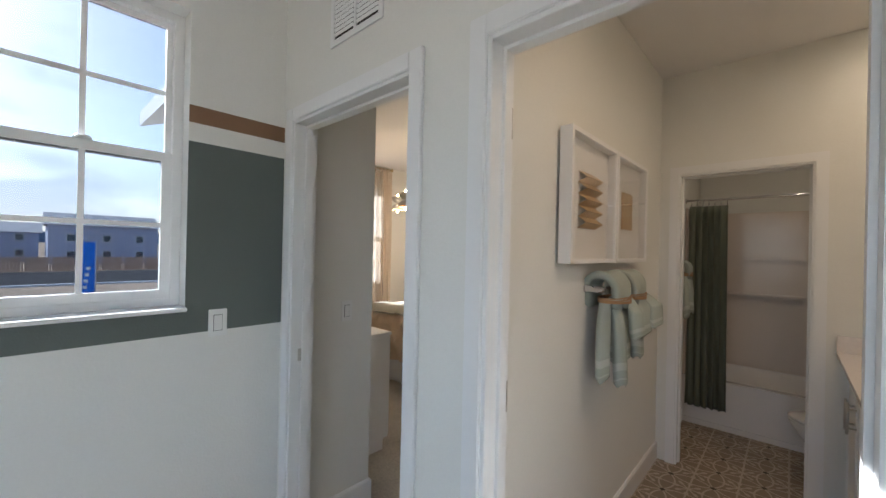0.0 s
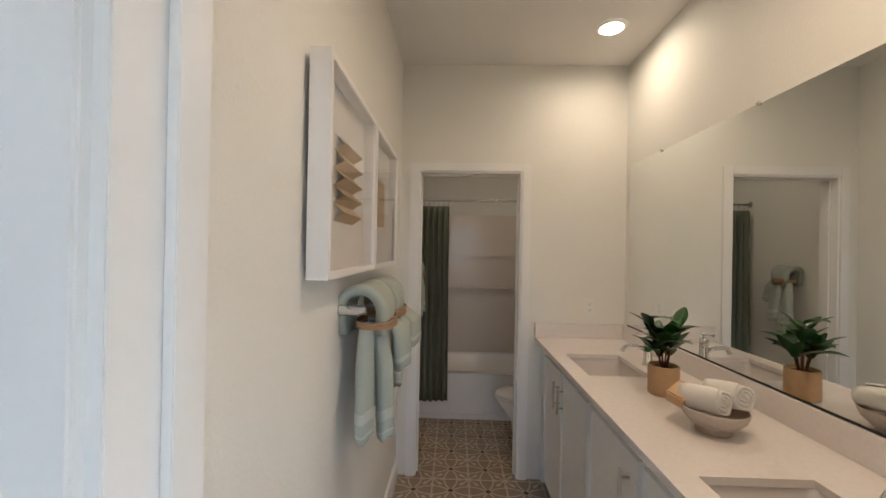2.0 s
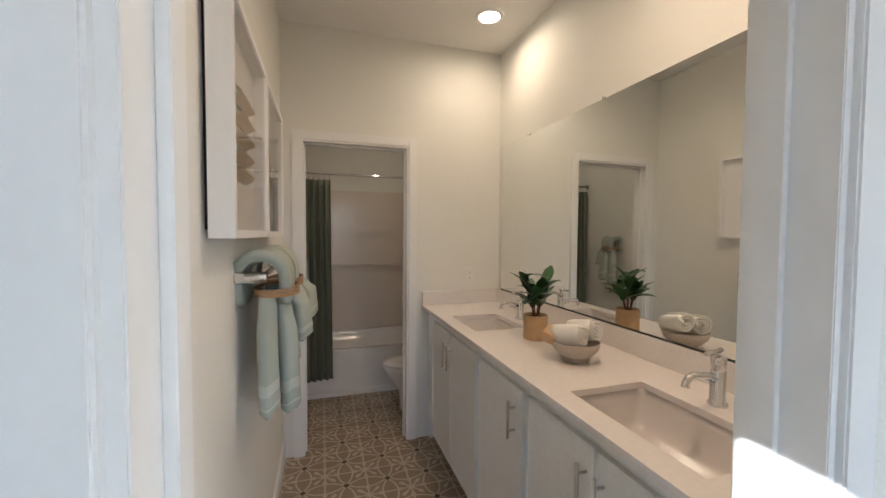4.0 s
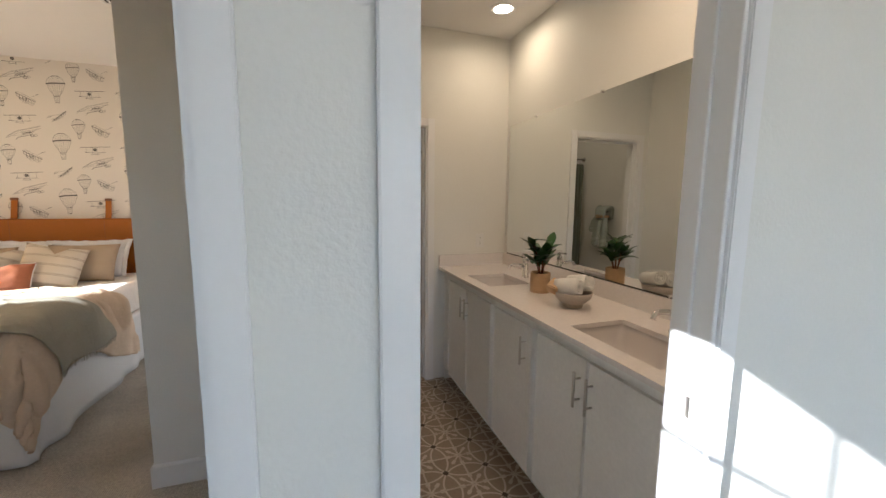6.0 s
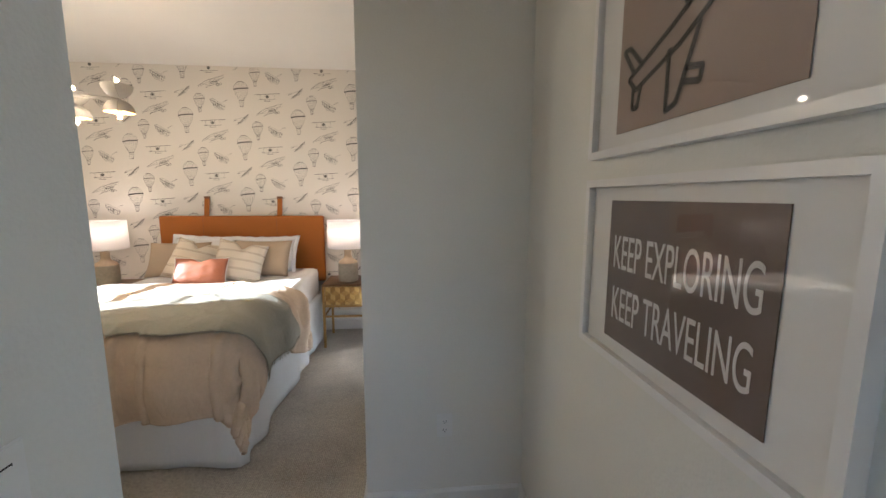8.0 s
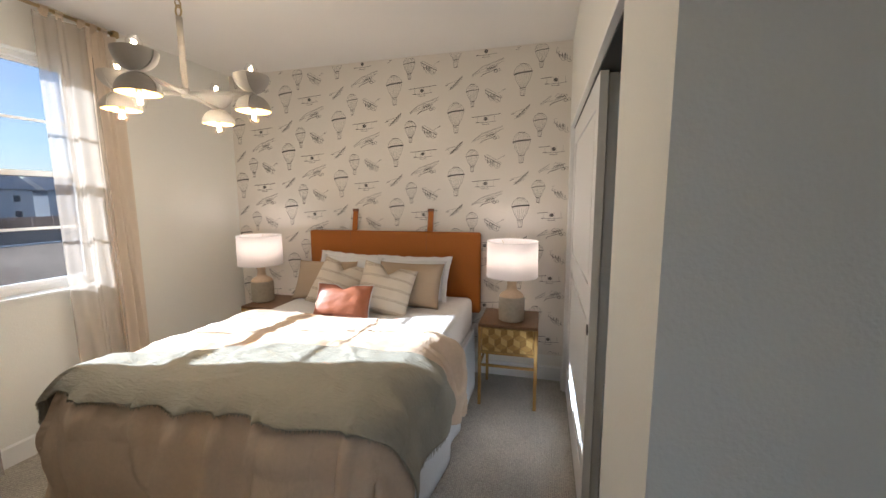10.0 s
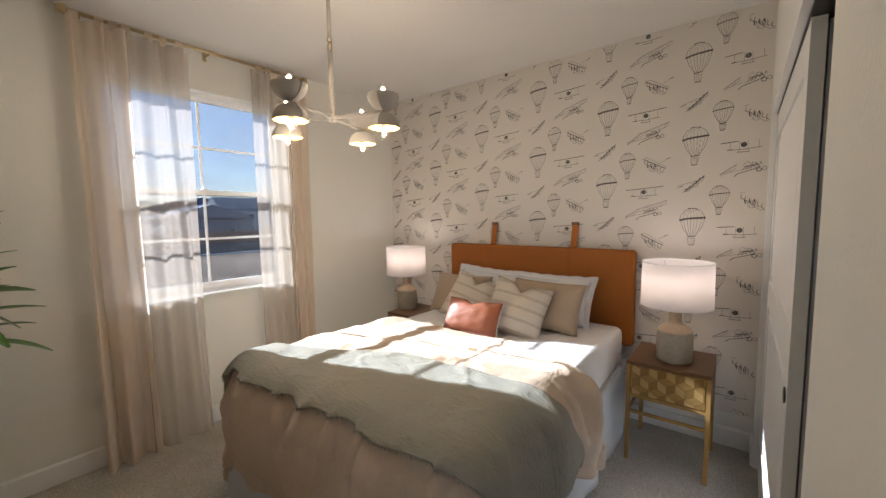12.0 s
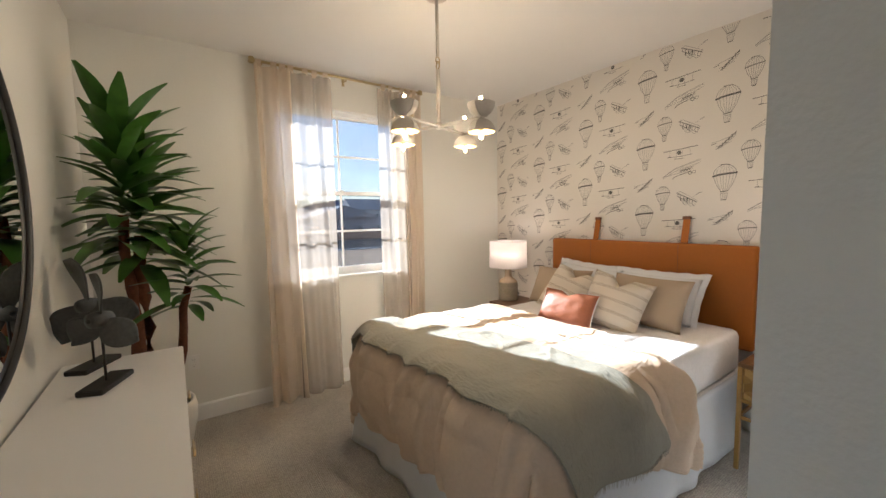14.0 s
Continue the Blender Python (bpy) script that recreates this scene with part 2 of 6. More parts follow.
def tile_material():
    """Encaustic-look tile: overlapping circles, a diamond in the tile's middle, a quarter flower in each corner."""
    m = mat("pattern_tile", (0.24, 0.185, 0.135), 0.45, vary=0.12, scale=60)
    nt = m.node_tree
    b = nt.nodes["Principled BSDF"]
    base = b.inputs["Base Color"].links[0].from_socket
    tc = nt.nodes.new("ShaderNodeTexCoord")
    sp = nt.nodes.new("ShaderNodeSeparateXYZ")
    nt.links.new(tc.outputs["Object"], sp.inputs[0])
    ax = node_math(nt, "DIVIDE", node_math(nt, "ABSOLUTE", sp.outputs[0]), TILE)
    ay = node_math(nt, "DIVIDE", node_math(nt, "ABSOLUTE", sp.outputs[1]), TILE)
    lines = []

    def dist(cx, cy):
        return node_math(nt, "SQRT", node_math(nt, "ADD", node_math(nt, "POWER", node_math(nt, "ABSOLUTE", node_math(nt, "SUBTRACT", ax, cx)), 2.0), node_math(nt, "POWER", node_math(nt, "ABSOLUTE", node_math(nt, "SUBTRACT", ay, cy)), 2.0)))

    def ring(d, r, w):
        return node_math(nt, "LESS_THAN", node_math(nt, "ABSOLUTE", node_math(nt, "SUBTRACT", d, r)), w)

    d0 = dist(0.5, 0.5)
    lines.append(ring(d0, 0.68, 0.022))
    for c in ((0.5, -0.5), (-0.5, 0.5)):
        lines.append(ring(dist(*c), 0.68, 0.022))
    fx = node_math(nt, "SUBTRACT", 0.5, ax)
    fy = node_math(nt, "SUBTRACT", 0.5, ay)
    near = node_math(nt, "LESS_THAN", d0, 0.36)
    tip = node_math(nt, "MULTIPLY", node_math(nt, "GREATER_THAN", d0, 0.22), node_math(nt, "LESS_THAN", d0, 0.34))
    diag = node_math(nt, "LESS_THAN", node_math(nt, "ABSOLUTE", node_math(nt, "SUBTRACT", fx, fy)), 0.030)
    diagw = node_math(nt, "LESS_THAN", node_math(nt, "ABSOLUTE", node_math(nt, "SUBTRACT", fx, fy)), 0.062)
    lines.append(node_math(nt, "MULTIPLY", diag, near))
    lines.append(node_math(nt, "MULTIPLY", diagw, tip))
    for f in (fx, fy):
        lines.append(node_math(nt, "MULTIPLY", node_math(nt, "LESS_THAN", f, 0.022), node_math(nt, "LESS_THAN", d0, 0.5)))
        lines.append(node_math(nt, "MULTIPLY", node_math(nt, "LESS_THAN", f, 0.05), tip))
    lines.append(node_math(nt, "LESS_THAN", d0, 0.07))
    tot = lines[0]
    for l in lines[1:]:
        tot = node_math(nt, "MAXIMUM", tot, l)
    dia = node_math(nt, "LESS_THAN", node_math(nt, "ADD", ax, ay), 0.085)
    tot = node_math(nt, "MULTIPLY", tot, node_math(nt, "SUBTRACT", 1.0, dia))
    m1 = nt.nodes.new("ShaderNodeMix")
    m1.data_type = "RGBA"
    nt.links.new(tot, m1.inputs["Factor"])
    nt.links.new(base, m1.inputs["A"])
    m1.inputs["B"].default_value = (0.46, 0.39, 0.31, 1)
    m2 = nt.nodes.new("ShaderNodeMix")
    m2.data_type = "RGBA"
    nt.links.new(dia, m2.inputs["Factor"])
    nt.links.new(m1.outputs["Result"], m2.inputs["A"])
    m2.inputs["B"].default_value = (0.035, 0.024, 0.018, 1)
    oi = nt.nodes.new("ShaderNodeObjectInfo")
    mr = nt.nodes.new("ShaderNodeMapRange")
    mr.inputs["To Min"].default_value, mr.inputs["To Max"].default_value = 0.92, 1.08
    nt.links.new(oi.outputs["Random"], mr.inputs["Value"])
    sc = nt.nodes.new("ShaderNodeVectorMath")
    sc.operation = "SCALE"
    nt.links.new(m2.outputs["Result"], sc.inputs[0])
    nt.links.new(mr.outputs[0], sc.inputs["Scale"])
    nt.links.new(sc.outputs[0], b.inputs["Base Color"])
    return m


TILE = 0.246
M_TILE = tile_material()


def cloth_bump(m, scales=((420.0, 1.0, 1.0),), strength=0.5, wave=None):
    """Adds woven threads to a material's relief."""
    nt = m.node_tree
    b = nt.nodes["Principled BSDF"]
    tc = nt.nodes.new("ShaderNodeTexCoord")
    h = None
    for sx, sy in ((1, 0), (0, 1)):
        w = nt.nodes.new("ShaderNodeTexWave")
        w.bands_direction = "X" if sx else "Y"
        w.inputs["Scale"].default_value = scales[0][0] / 6.28
        w.inputs["Distortion"].default_value = 2.0
        nt.links.new(tc.outputs["Object"], w.inputs["Vector"])
        h = w.outputs["Fac"] if h is None else node_math(nt, "ADD", h, w.outputs["Fac"])
    bp = nt.nodes.new("ShaderNodeBump")
    bp.inputs["Strength"].default_value = strength
    bp.inputs["Distance"].default_value = 0.003
    nt.links.new(h, bp.inputs["Height"])
    nt.links.new(bp.outputs[0], b.inputs["Normal"])




def soft_relief(m, scale, dist, detail=4.0, stretch=(1, 1, 1)):
    """Crinkles of a cloth, as relief."""
    nt = m.node_tree
    b = nt.nodes["Principled BSDF"]
    tc = nt.nodes.new("ShaderNodeTexCoord")
    mp = nt.nodes.new("ShaderNodeMapping")
    mp.inputs["Scale"].default_value = stretch
    n = nt.nodes.new("ShaderNodeTexNoise")
    n.inputs["Scale"].default_value, n.inputs["Detail"].default_value, n.inputs["Distortion"].default_value = scale, detail, 0.6
    nt.links.new(tc.outputs["Object"], mp.inputs[0])
    nt.links.new(mp.outputs[0], n.inputs["Vector"])
    bp = nt.nodes.new("ShaderNodeBump")
    bp.inputs["Strength"].default_value, bp.inputs["Distance"].default_value = 1.0, dist
    nt.links.new(n.outputs["Fac"], bp.inputs["Height"])
    nt.links.new(bp.outputs[0], b.inputs["Normal"])


soft_relief(M_SAGE, 40, 0.008, 6.0, (0.6, 2.4, 1.0))
soft_relief(M_TAN, 9, 0.010, 4.0, (1.6, 0.7, 0.7))
soft_relief(M_LINEN, 10, 0.012, 4.0)

cloth_bump(M_CARPET, ((190.0,),), 1.0)


def loop_pile(m, pitch):
    """Rows of yarn loops: paler crowns, the shade between them put into the colour."""
    nt = m.node_tree
    b = nt.nodes["Principled BSDF"]
    base = b.inputs["Base Color"].links[0].from_socket
    tc = nt.nodes.new("ShaderNodeTexCoord")
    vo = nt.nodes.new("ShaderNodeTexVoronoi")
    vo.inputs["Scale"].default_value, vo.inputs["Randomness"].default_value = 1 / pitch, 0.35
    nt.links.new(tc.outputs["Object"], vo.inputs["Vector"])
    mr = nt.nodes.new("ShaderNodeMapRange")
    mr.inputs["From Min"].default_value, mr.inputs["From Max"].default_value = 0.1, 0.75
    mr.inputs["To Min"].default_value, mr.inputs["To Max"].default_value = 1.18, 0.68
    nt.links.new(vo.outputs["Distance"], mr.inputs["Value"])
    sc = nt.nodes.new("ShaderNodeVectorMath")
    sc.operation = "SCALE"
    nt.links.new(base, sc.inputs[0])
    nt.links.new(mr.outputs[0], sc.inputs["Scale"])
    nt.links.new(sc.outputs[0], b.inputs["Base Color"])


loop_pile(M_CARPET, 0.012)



def tube_bm(bm, pts, r, seg=8, cap=True):
    """A round bar along points."""
    rings = []
    pts = [Vector(p) for p in pts]
    for i, p in enumerate(pts):
        d = (pts[min(i + 1, len(pts) - 1)] - pts[max(i - 1, 0)]).normalized()
        q = d.to_track_quat("Z", "Y")
        rr = r[i] if isinstance(r, (list, tuple)) else r
        rings.append([bm.verts.new(p + q @ Vector((rr * math.cos(a * 2 * math.pi / seg), rr * math.sin(a * 2 * math.pi / seg), 0))) for a in range(seg)])
    for a, b in zip(rings, rings[1:]):
        for k in range(seg):
            bm.faces.new((a[k], a[(k + 1) % seg], b[(k + 1) % seg], b[k]))
    if cap:
        bm.faces.new(rings[0][::-1])
        bm.faces.new(rings[-1])


def tube(name, material, pts, r, parent=None, seg=10, label=""):
    bm = bmesh.new()
    tube_bm(bm, pts, r, seg)
    return part(name, bm, material, parent, label, smooth=True)


def lathe_bm(bm, profile, seg=24, c=(0, 0, 0), turn=None):
    """Turns (radius, height) pairs round the upright."""
    rings = []
    c = Vector(c)
    for r, z in profile:
        ring = []
        for a in range(seg):
            v = Vector((r * math.cos(a * 2 * math.pi / seg), r * math.sin(a * 2 * math.pi / seg), z))
            ring.append(bm.verts.new(c + (turn @ v if turn else v)))
        rings.append(ring)
    for a, b in zip(rings, rings[1:]):
        for k in range(seg):
            bm.faces.new((a[k], a[(k + 1) % seg], b[(k + 1) % seg], b[k]))


def lathe(name, material, profile, c=(0, 0, 0), parent=None, seg=28, label="", turn=None, smooth=True):
    bm = bmesh.new()
    lathe_bm(bm, profile, seg, c, turn)
    ob = part(name, bm, material, parent, label, smooth=smooth)
    return ob


def grid(name, material, nu, nv, fn, parent=None, label="", thick=0.0, smooth=True, kind=""):
    """A sheet of nu by nv cells whose corners fn(u, v) gives, u and v from 0 to 1, with an optional thickness."""
    bm = bmesh.new()
    vs = [[bm.verts.new(fn(i / nu, j / nv)) for j in range(nv + 1)] for i in range(nu + 1)]
    for i in range(nu):
        for j in range(nv):
            bm.faces.new((vs[i][j], vs[i + 1][j], vs[i + 1][j + 1], vs[i][j + 1]))
    ob = part(name, bm, material, parent, label, smooth=smooth, kind=kind)
    if thick:
        s_ = ob.modifiers.new("thickness", "SOLIDIFY")
        s_.thickness, s_.offset = thick, 0
    return ob


def thing(name, label, category, group="", at=(0, 0, 0)):
    ob = new(name)
    ob.location = at
    return tagged(ob, label, category, group)


# ---- plan ----
FL = -0.10                      # floor level
CEIL = 2.77
HN0, HN1 = 0.85, 0.95          # hall's north wall
HW = -1.83                     # hall's west wall face
BX0, BX1 = -0.74, 0.82         # bathroom side walls
BN0, BN1 = 3.25, 3.37          # wall with the inner door
TUBY, TN = 4.16, 4.95
PW, PE = -1.90, -0.87          # passage walls
OUT0, OUT1 = 2.49, 2.61        # passage end wall
RS, RN = 1.45, 5.20            # bedroom south and north
RW, RE = -4.95, -1.62          # bedroom west and east
DOOR_H = 2.03
D1 = (-1.73, -0.920)
D2 = (-0.622, 0.118)
D3 = (-0.62, 0.11)
CLO = (2.96, 5.02)
HWIN = (-0.17, 0.45, 1.18, 2.40)
BWIN = (2.64, 3.86, 0.93, 2.45)

# ---- structure ----
# unseen south opening, added so that sky light brightens the hall
ADDED_SWIN = (-1.2, 1.4, 0.9, 2.3)
wall("wall_hall_north", M_WALL, "y", HN0, HN1, HW, 2.2, CEIL, [(*D1, FL, DOOR_H), (*D2, FL, DOOR_H)])
wall("wall_hall_west", M_WALL, "x", HW - 0.15, HW, -2.2, HN1, CEIL, [HWIN])
wall("wall_hall_south", M_WALL, "y", -2.32, -2.2, HW - 0.15, 2.32, CEIL, [ADDED_SWIN])
wall("wall_hall_east", M_WALL, "x", 2.2, 2.32, -2.2, HN1, CEIL)
wall("wall_pictures", M_WALL, "x", PE, BX0, HN1, TN + 0.12, CEIL)
wall("wall_mirror", M_WALL, "x", BX1, BX1 + 0.12, HN1, TN + 0.12, CEIL)
wall("wall_bath_inner", M_WALL, "y", BN0, BN1, BX0, BX1, CEIL, [(*D3, FL, DOOR_H)])
wall("wall_bath_north", M_WALL, "y", TN, TN + 0.12, BX0, BX1, CEIL)
wall("wall_passage_west", M_WALL, "x", PW - 0.15, PW, HN1, RS, CEIL)
wall("wall_passage_end", M_WALL, "y", OUT0, OUT1, RE, PE, CEIL)
wall("wall_closet", M_WALL, "x", RE, RE + 0.11, OUT1, RN, CEIL, [(*CLO, FL, DOOR_H + 0.05)])
wall("wall_bed_south", M_WALL, "y", RS - 0.15, RS, RW - 0.15, PW - 0.15, CEIL)
wall("wall_bed_west", M_WALL, "x", RW - 0.15, RW, RS, RN, CEIL, [BWIN])
wall("wall_bed_north", M_WALL, "y", RN, RN + 0.15, RW - 0.15, PE, CEIL)
boxes("floor_hall", M_CARPET, ((HW - 0.15, -2.32, FL - 0.1), (2.32, HN1 - 0.06, FL)), kind="structure")
boxes("floor_bath_base", M_GROUT, ((BX0 - 0.02, HN1 - 0.06, FL - 0.1), (BX1, TN, FL - 0.002)), kind="structure")
boxes("floor_bedroom", M_CARPET, ((RW - 0.15, HN1 - 0.06, FL - 0.1), (PE, RN, FL)), kind="structure")
boxes("ceiling", M_CEIL, ((HW - 0.15, -2.32, CEIL), (2.32, RS - 0.15, CEIL + 0.1)), ((RW - 0.15, RS - 0.15, CEIL), (2.32, RN + 0.15, CEIL + 0.1)), kind="structure")

# painted bands on the hall's west wall, a thin coat over the wall
for nm, m_, za, zb in (("paint_green", M_GREEN, 1.072, 1.865), ("paint_brown", M_BROWN, 1.943, 2.014)):
    y0, y1, wb, wt = HWIN
    rects = [((HW, -2.19, za), (HW + 0.002, y0, zb)), ((HW, y1, za), (HW + 0.002, HN0 - 0.001, zb))]
    if za < wb:
        rects.append(((HW, y0, za), (HW + 0.002, y1, wb)))
    boxes(nm, m_, *rects, kind="structure")


def baseboard(axis, face, sign, a, b):
    """Runs along a wall's face, from a to b; sign says to which side it stands proud."""
    h, d = 0.13, 0.014
    bm = bmesh.new()
    prof = [(0, 0), (d, 0), (d, h - 0.012), (d * 0.4, h), (0, h)]
    rows = []
    for s in (a, b):
        rows.append([bm.verts.new((face + sign * p, s, FL + z) if axis == "x" else (s, face + sign * p, FL + z)) for p, z in prof])
    n = len(prof)
    for k in range(n):
        bm.faces.new((rows[0][k], rows[0][(k + 1) % n], rows[1][(k + 1) % n], rows[1][k]))
    bm.faces.new(rows[0]); bm.faces.new(rows[1])
    return part("baseboard", bm, M_TRIM, kind="structure")


CW = 0.058  # casing width
for ax_, f_, s_, a_, b_ in (
    ("x", HW, 1, -2.2, HN0), ("y", HN0, -1, D2[1] + CW, 2.2), ("y", HN0, -1, D1[1] + CW, D2[0] - CW),
    ("x", PW, 1, HN1 + 0.02, RS), ("x", PE, -1, HN1 + 0.02, OUT0), ("y", OUT0, -1, RE, PE - 0.014),
    ("x", RE, -1, OUT0 - 0.014, CLO[0]), ("x", RE, -1, CLO[1], RN), ("y", RN, -1, RW, RE - 0.014), ("x", RW, 1, RS, RN),
    ("y", RS, 1, RW, PW - 0.15), ("y", RS, 1, PW - 0.15, PW + 0.014), ("x", BX0, 1, HN1 + 0.02, BN0), ("x", BX0, 1, BN1, TUBY),
    ("x", BX1, -1, BN1, TUBY), ("y", BN1, 1, D3[1] + CW, BX1)):
    baseboard(ax_, f_, s_, a_, b_)


def door_frame(name, x0, x1, yf, yb, sides, top=DOOR_H):
    """Jamb, stop and flat casings for a doorway in a wall that faces y."""
    t = 0.018
    boxes(name + "_jamb", M_TRIM, ((x0, yf - 0.006, FL), (x0 + t, yb + 0.006, top)), ((x1 - t, yf - 0.006, FL), (x1, yb + 0.006, top)),
          ((x0 + t, yf - 0.006, top - t), (x1 - t, yb + 0.006, top)), bevel=0.0015, kind="structure")
    ym = yf + 0.047
    boxes(name + "_stop", M_TRIM, ((x0 + t, ym, FL), (x0 + t + 0.011, ym + 0.035, top - t)), ((x1 - t - 0.011, ym, FL), (x1 - t, ym + 0.035, top - t)),
          ((x0 + t + 0.011, ym, top - t - 0.011), (x1 - t - 0.011, ym + 0.035, top - t)), bevel=0.001, kind="structure")
    r = 0.005
    for face, s in sides:
        for lo, hi in (((x0 + r - CW, FL), (x0 + r, top - r + CW)), ((x1 - r, FL), (x1 - r + CW, top - r + CW)), ((x0 + r, top - r), (x1 - r, top - r + CW))):
            ya, yb_ = sorted((face, face + s * 0.017))
            boxes(name + "_casing", M_TRIM, ((lo[0], ya, lo[1]), (hi[0], yb_, hi[1])), bevel=0.003, kind="structure")


door_frame("door_bedroom", *D1, HN0, HN1, ((HN0, -1), (HN1, 1)))
door_frame("door_bath", *D2, HN0, HN1, ((HN0, -1), (HN1, 1)))
door_frame("door_inner", *D3, BN0, BN1, ((BN0, -1), (BN1, 1)))

# closet opening: jamb, head track and two sliding doors
boxes("closet_jamb", M_TRIM, ((RE - 0.004, CLO[1] - 0.018, FL), (RE + 0.114, CLO[1], DOOR_H + 0.05)),
      ((RE - 0.004, CLO[0] + 0.001, DOOR_H + 0.03), (RE + 0.02, CLO[1] - 0.018, DOOR_H + 0.05)), kind="structure")
boxes("closet_track", M_BLACK, ((RE + 0.02, CLO[0] + 0.001, DOOR_H + 0.02), (RE + 0.11, CLO[1] - 0.018, DOOR_H + 0.049)), kind="structure")


def closet_door(x, y0, y1, label):
    th = 0.035
    d = thing("closet_door", label, "sliding door", "closet doors", (x, (y0 + y1) / 2, FL + 0.012))
    w, h = (y1 - y0) / 2, DOOR_H + 0.005 - FL
    st = 0.11
    panels = ((0.24, 1.05), (1.19, h - 0.13))
    bm = bmesh.new()
    box_bm(bm, (0, -w, 0), (th, -w + st, h))
    box_bm(bm, (0, w - st, 0), (th, w, h))
    for za, zb in ((0, 0.24), (1.05, 1.19), (h - 0.13, h)):
        box_bm(bm, (0, -w + st, za), (th, w - st, zb))
    part("door_frame", bm, M_TRIM, d)
    for za, zb in panels:
        bm = bmesh.new()
        v = box_bm(bm, (0.010, -w + st, za), (th - 0.01, w - st, zb))
        p0 = box_bm(bm, (0.003, -w + st + 0.045, za + 0.045), (0.012, w - st - 0.045, zb - 0.045))
        part("door_panel", bm, M_TRIM, d)
    pull = lathe("pull", M_BLACK, [(0.001, -0.001), (0.02, -0.001), (0.026, -0.003), (0.026, 0.002), (0.001, 0.002)], (-0.001, -w + 0.055, 0.99), d, seg=20, turn=Matrix.Rotation(radians(90), 3, "Y"), label="black round finger pull")
    return d


closet_door(RE + 0.024, 3.60, 4.98, "white two-panel sliding closet door slid back, with black pull")
closet_door(RE + 0.068, 3.64, 4.99, "white two-panel sliding closet door behind the front one")


def window_unit(name, xg, hole, cols=2, out=0.10):
    """A white single-hung window in a wall facing x: frame, two sashes with grids, panes, sill."""
    y0, y1, z0, z1 = hole
    zm = z0 + (z1 - z0) * 0.505
    win = new(name)
    tagged(win, kind="structure")
    f = 0.035
    boxes("window_frame", M_TRIM, ((xg - 0.04, y0, z0), (xg + 0.03, y0 + f, z1)), ((xg - 0.04, y1 - f, z0), (xg + 0.03, y1, z1)),
          ((xg - 0.04, y0 + f, z0), (xg + 0.03, y1 - f, z0 + f)), ((xg - 0.04, y0 + f, z1 - f), (xg + 0.03, y1 - f, z1)), parent=win, bevel=0.002)
    for nm, xs, za, zb, rail in (("lower_sash", xg + 0.012, z0 + f, zm + 0.02, 0.035), ("upper_sash", xg - 0.012, zm - 0.02, z1 - f, 0.022)):
        ya, yb = y0 + f, y1 - f
        bm = bmesh.new()
        for lo, hi in (((xs - 0.011, ya, za), (xs + 0.011, ya + rail, zb)), ((xs - 0.011, yb - rail, za), (xs + 0.011, yb, zb)),
                       ((xs - 0.011, ya + rail, za), (xs + 0.011, yb - rail, za + rail)), ((xs - 0.011, ya + rail, zb - rail), (xs + 0.011, yb - rail, zb))):
            box_bm(bm, lo, hi)
        ym, zc = (ya + yb) / 2, (za + zb) / 2
        box_bm(bm, (xs - 0.004, ym - 0.009, za + rail), (xs + 0.004, ym + 0.009, zb - rail))
        box_bm(bm, (xs - 0.0038, ya + rail, zc - 0.009), (xs + 0.0038, ym - 0.009, zc + 0.009))
        box_bm(bm, (xs - 0.0038, ym + 0.009, zc - 0.009), (xs + 0.0038, yb - rail, zc + 0.009))
        sash = part(nm, bm, M_TRIM, win)
        g = boxes("pane", M_HALLG if xg > -4 else M_TINTED, ((xs - 0.0015, ya + rail, za + rail), (xs + 0.0015, yb - rail, zb - rail)), parent=sash)
        g.visible_shadow = False
    lock = bmesh.new()
    lathe_bm(lock, [(0.001, 0.012), (0.022, 0.012), (0.028, 0.0), (0.001, 0.0)], 20, (xg + 0.03, (y0 + y1) / 2, zm + 0.02))
    part("sash_lock", lock, M_PLASTIC, win, smooth=True)
    boxes("window_sill", M_TRIM, ((xg + 0.03, y0, z0 - 0.012), (xg + 0.151, y1, z0 + 0.004)), parent=win, bevel=0.002)
    return win


window_unit("window_hall", HW - 0.115, HWIN)
window_unit("window_bedroom", RW - 0.10, BWIN)
# panes of the unseen hall window, added to let sky light in
g = boxes("added_window_south", M_GLASS, ((ADDED_SWIN[0], -2.27, ADDED_SWIN[2]), (ADDED_SWIN[1], -2.26, ADDED_SWIN[3])), kind="structure")
g.visible_shadow = False

# wallpaper: a thin sheet on the bedroom's north wall
M_PAPERW = mat("wallpaper", (0.70, 0.66, 0.60), 0.8, vary=0.02)
M_LINE = simple("wallpaper_ink", (0.28, 0.265, 0.25), 0.8)
M_LINED = simple("wallpaper_dark_ink", (0.12, 0.115, 0.11), 0.8)
paper = boxes("wallpaper", M_PAPERW, ((RW, RN - 0.0015, 0.13), (RE, RN, CEIL)), kind="structure")


def stroke(bm, pts, w, y=0.0, taper=False):
    """A flat pen line on the wall, through (x, z) points."""
    for (xa, za), (xb, zb) in zip(pts, pts[1:]):
        d = Vector((xb - xa, zb - za))
        if d.length < 1e-6:
            continue
        n = Vector((-d.y, d.x)).normalized() * w * 1.05
        e = d.normalized() * w * 0.3
        bm.faces.new([bm.verts.new((p[0], y, p[1])) for p in ((xa + n.x - e.x, za + n.y - e.y), (xb + n.x + e.x, zb + n.y + e.y), (xb - n.x + e.x, zb - n.y + e.y), (xa - n.x - e.x, za - n.y - e.y))])


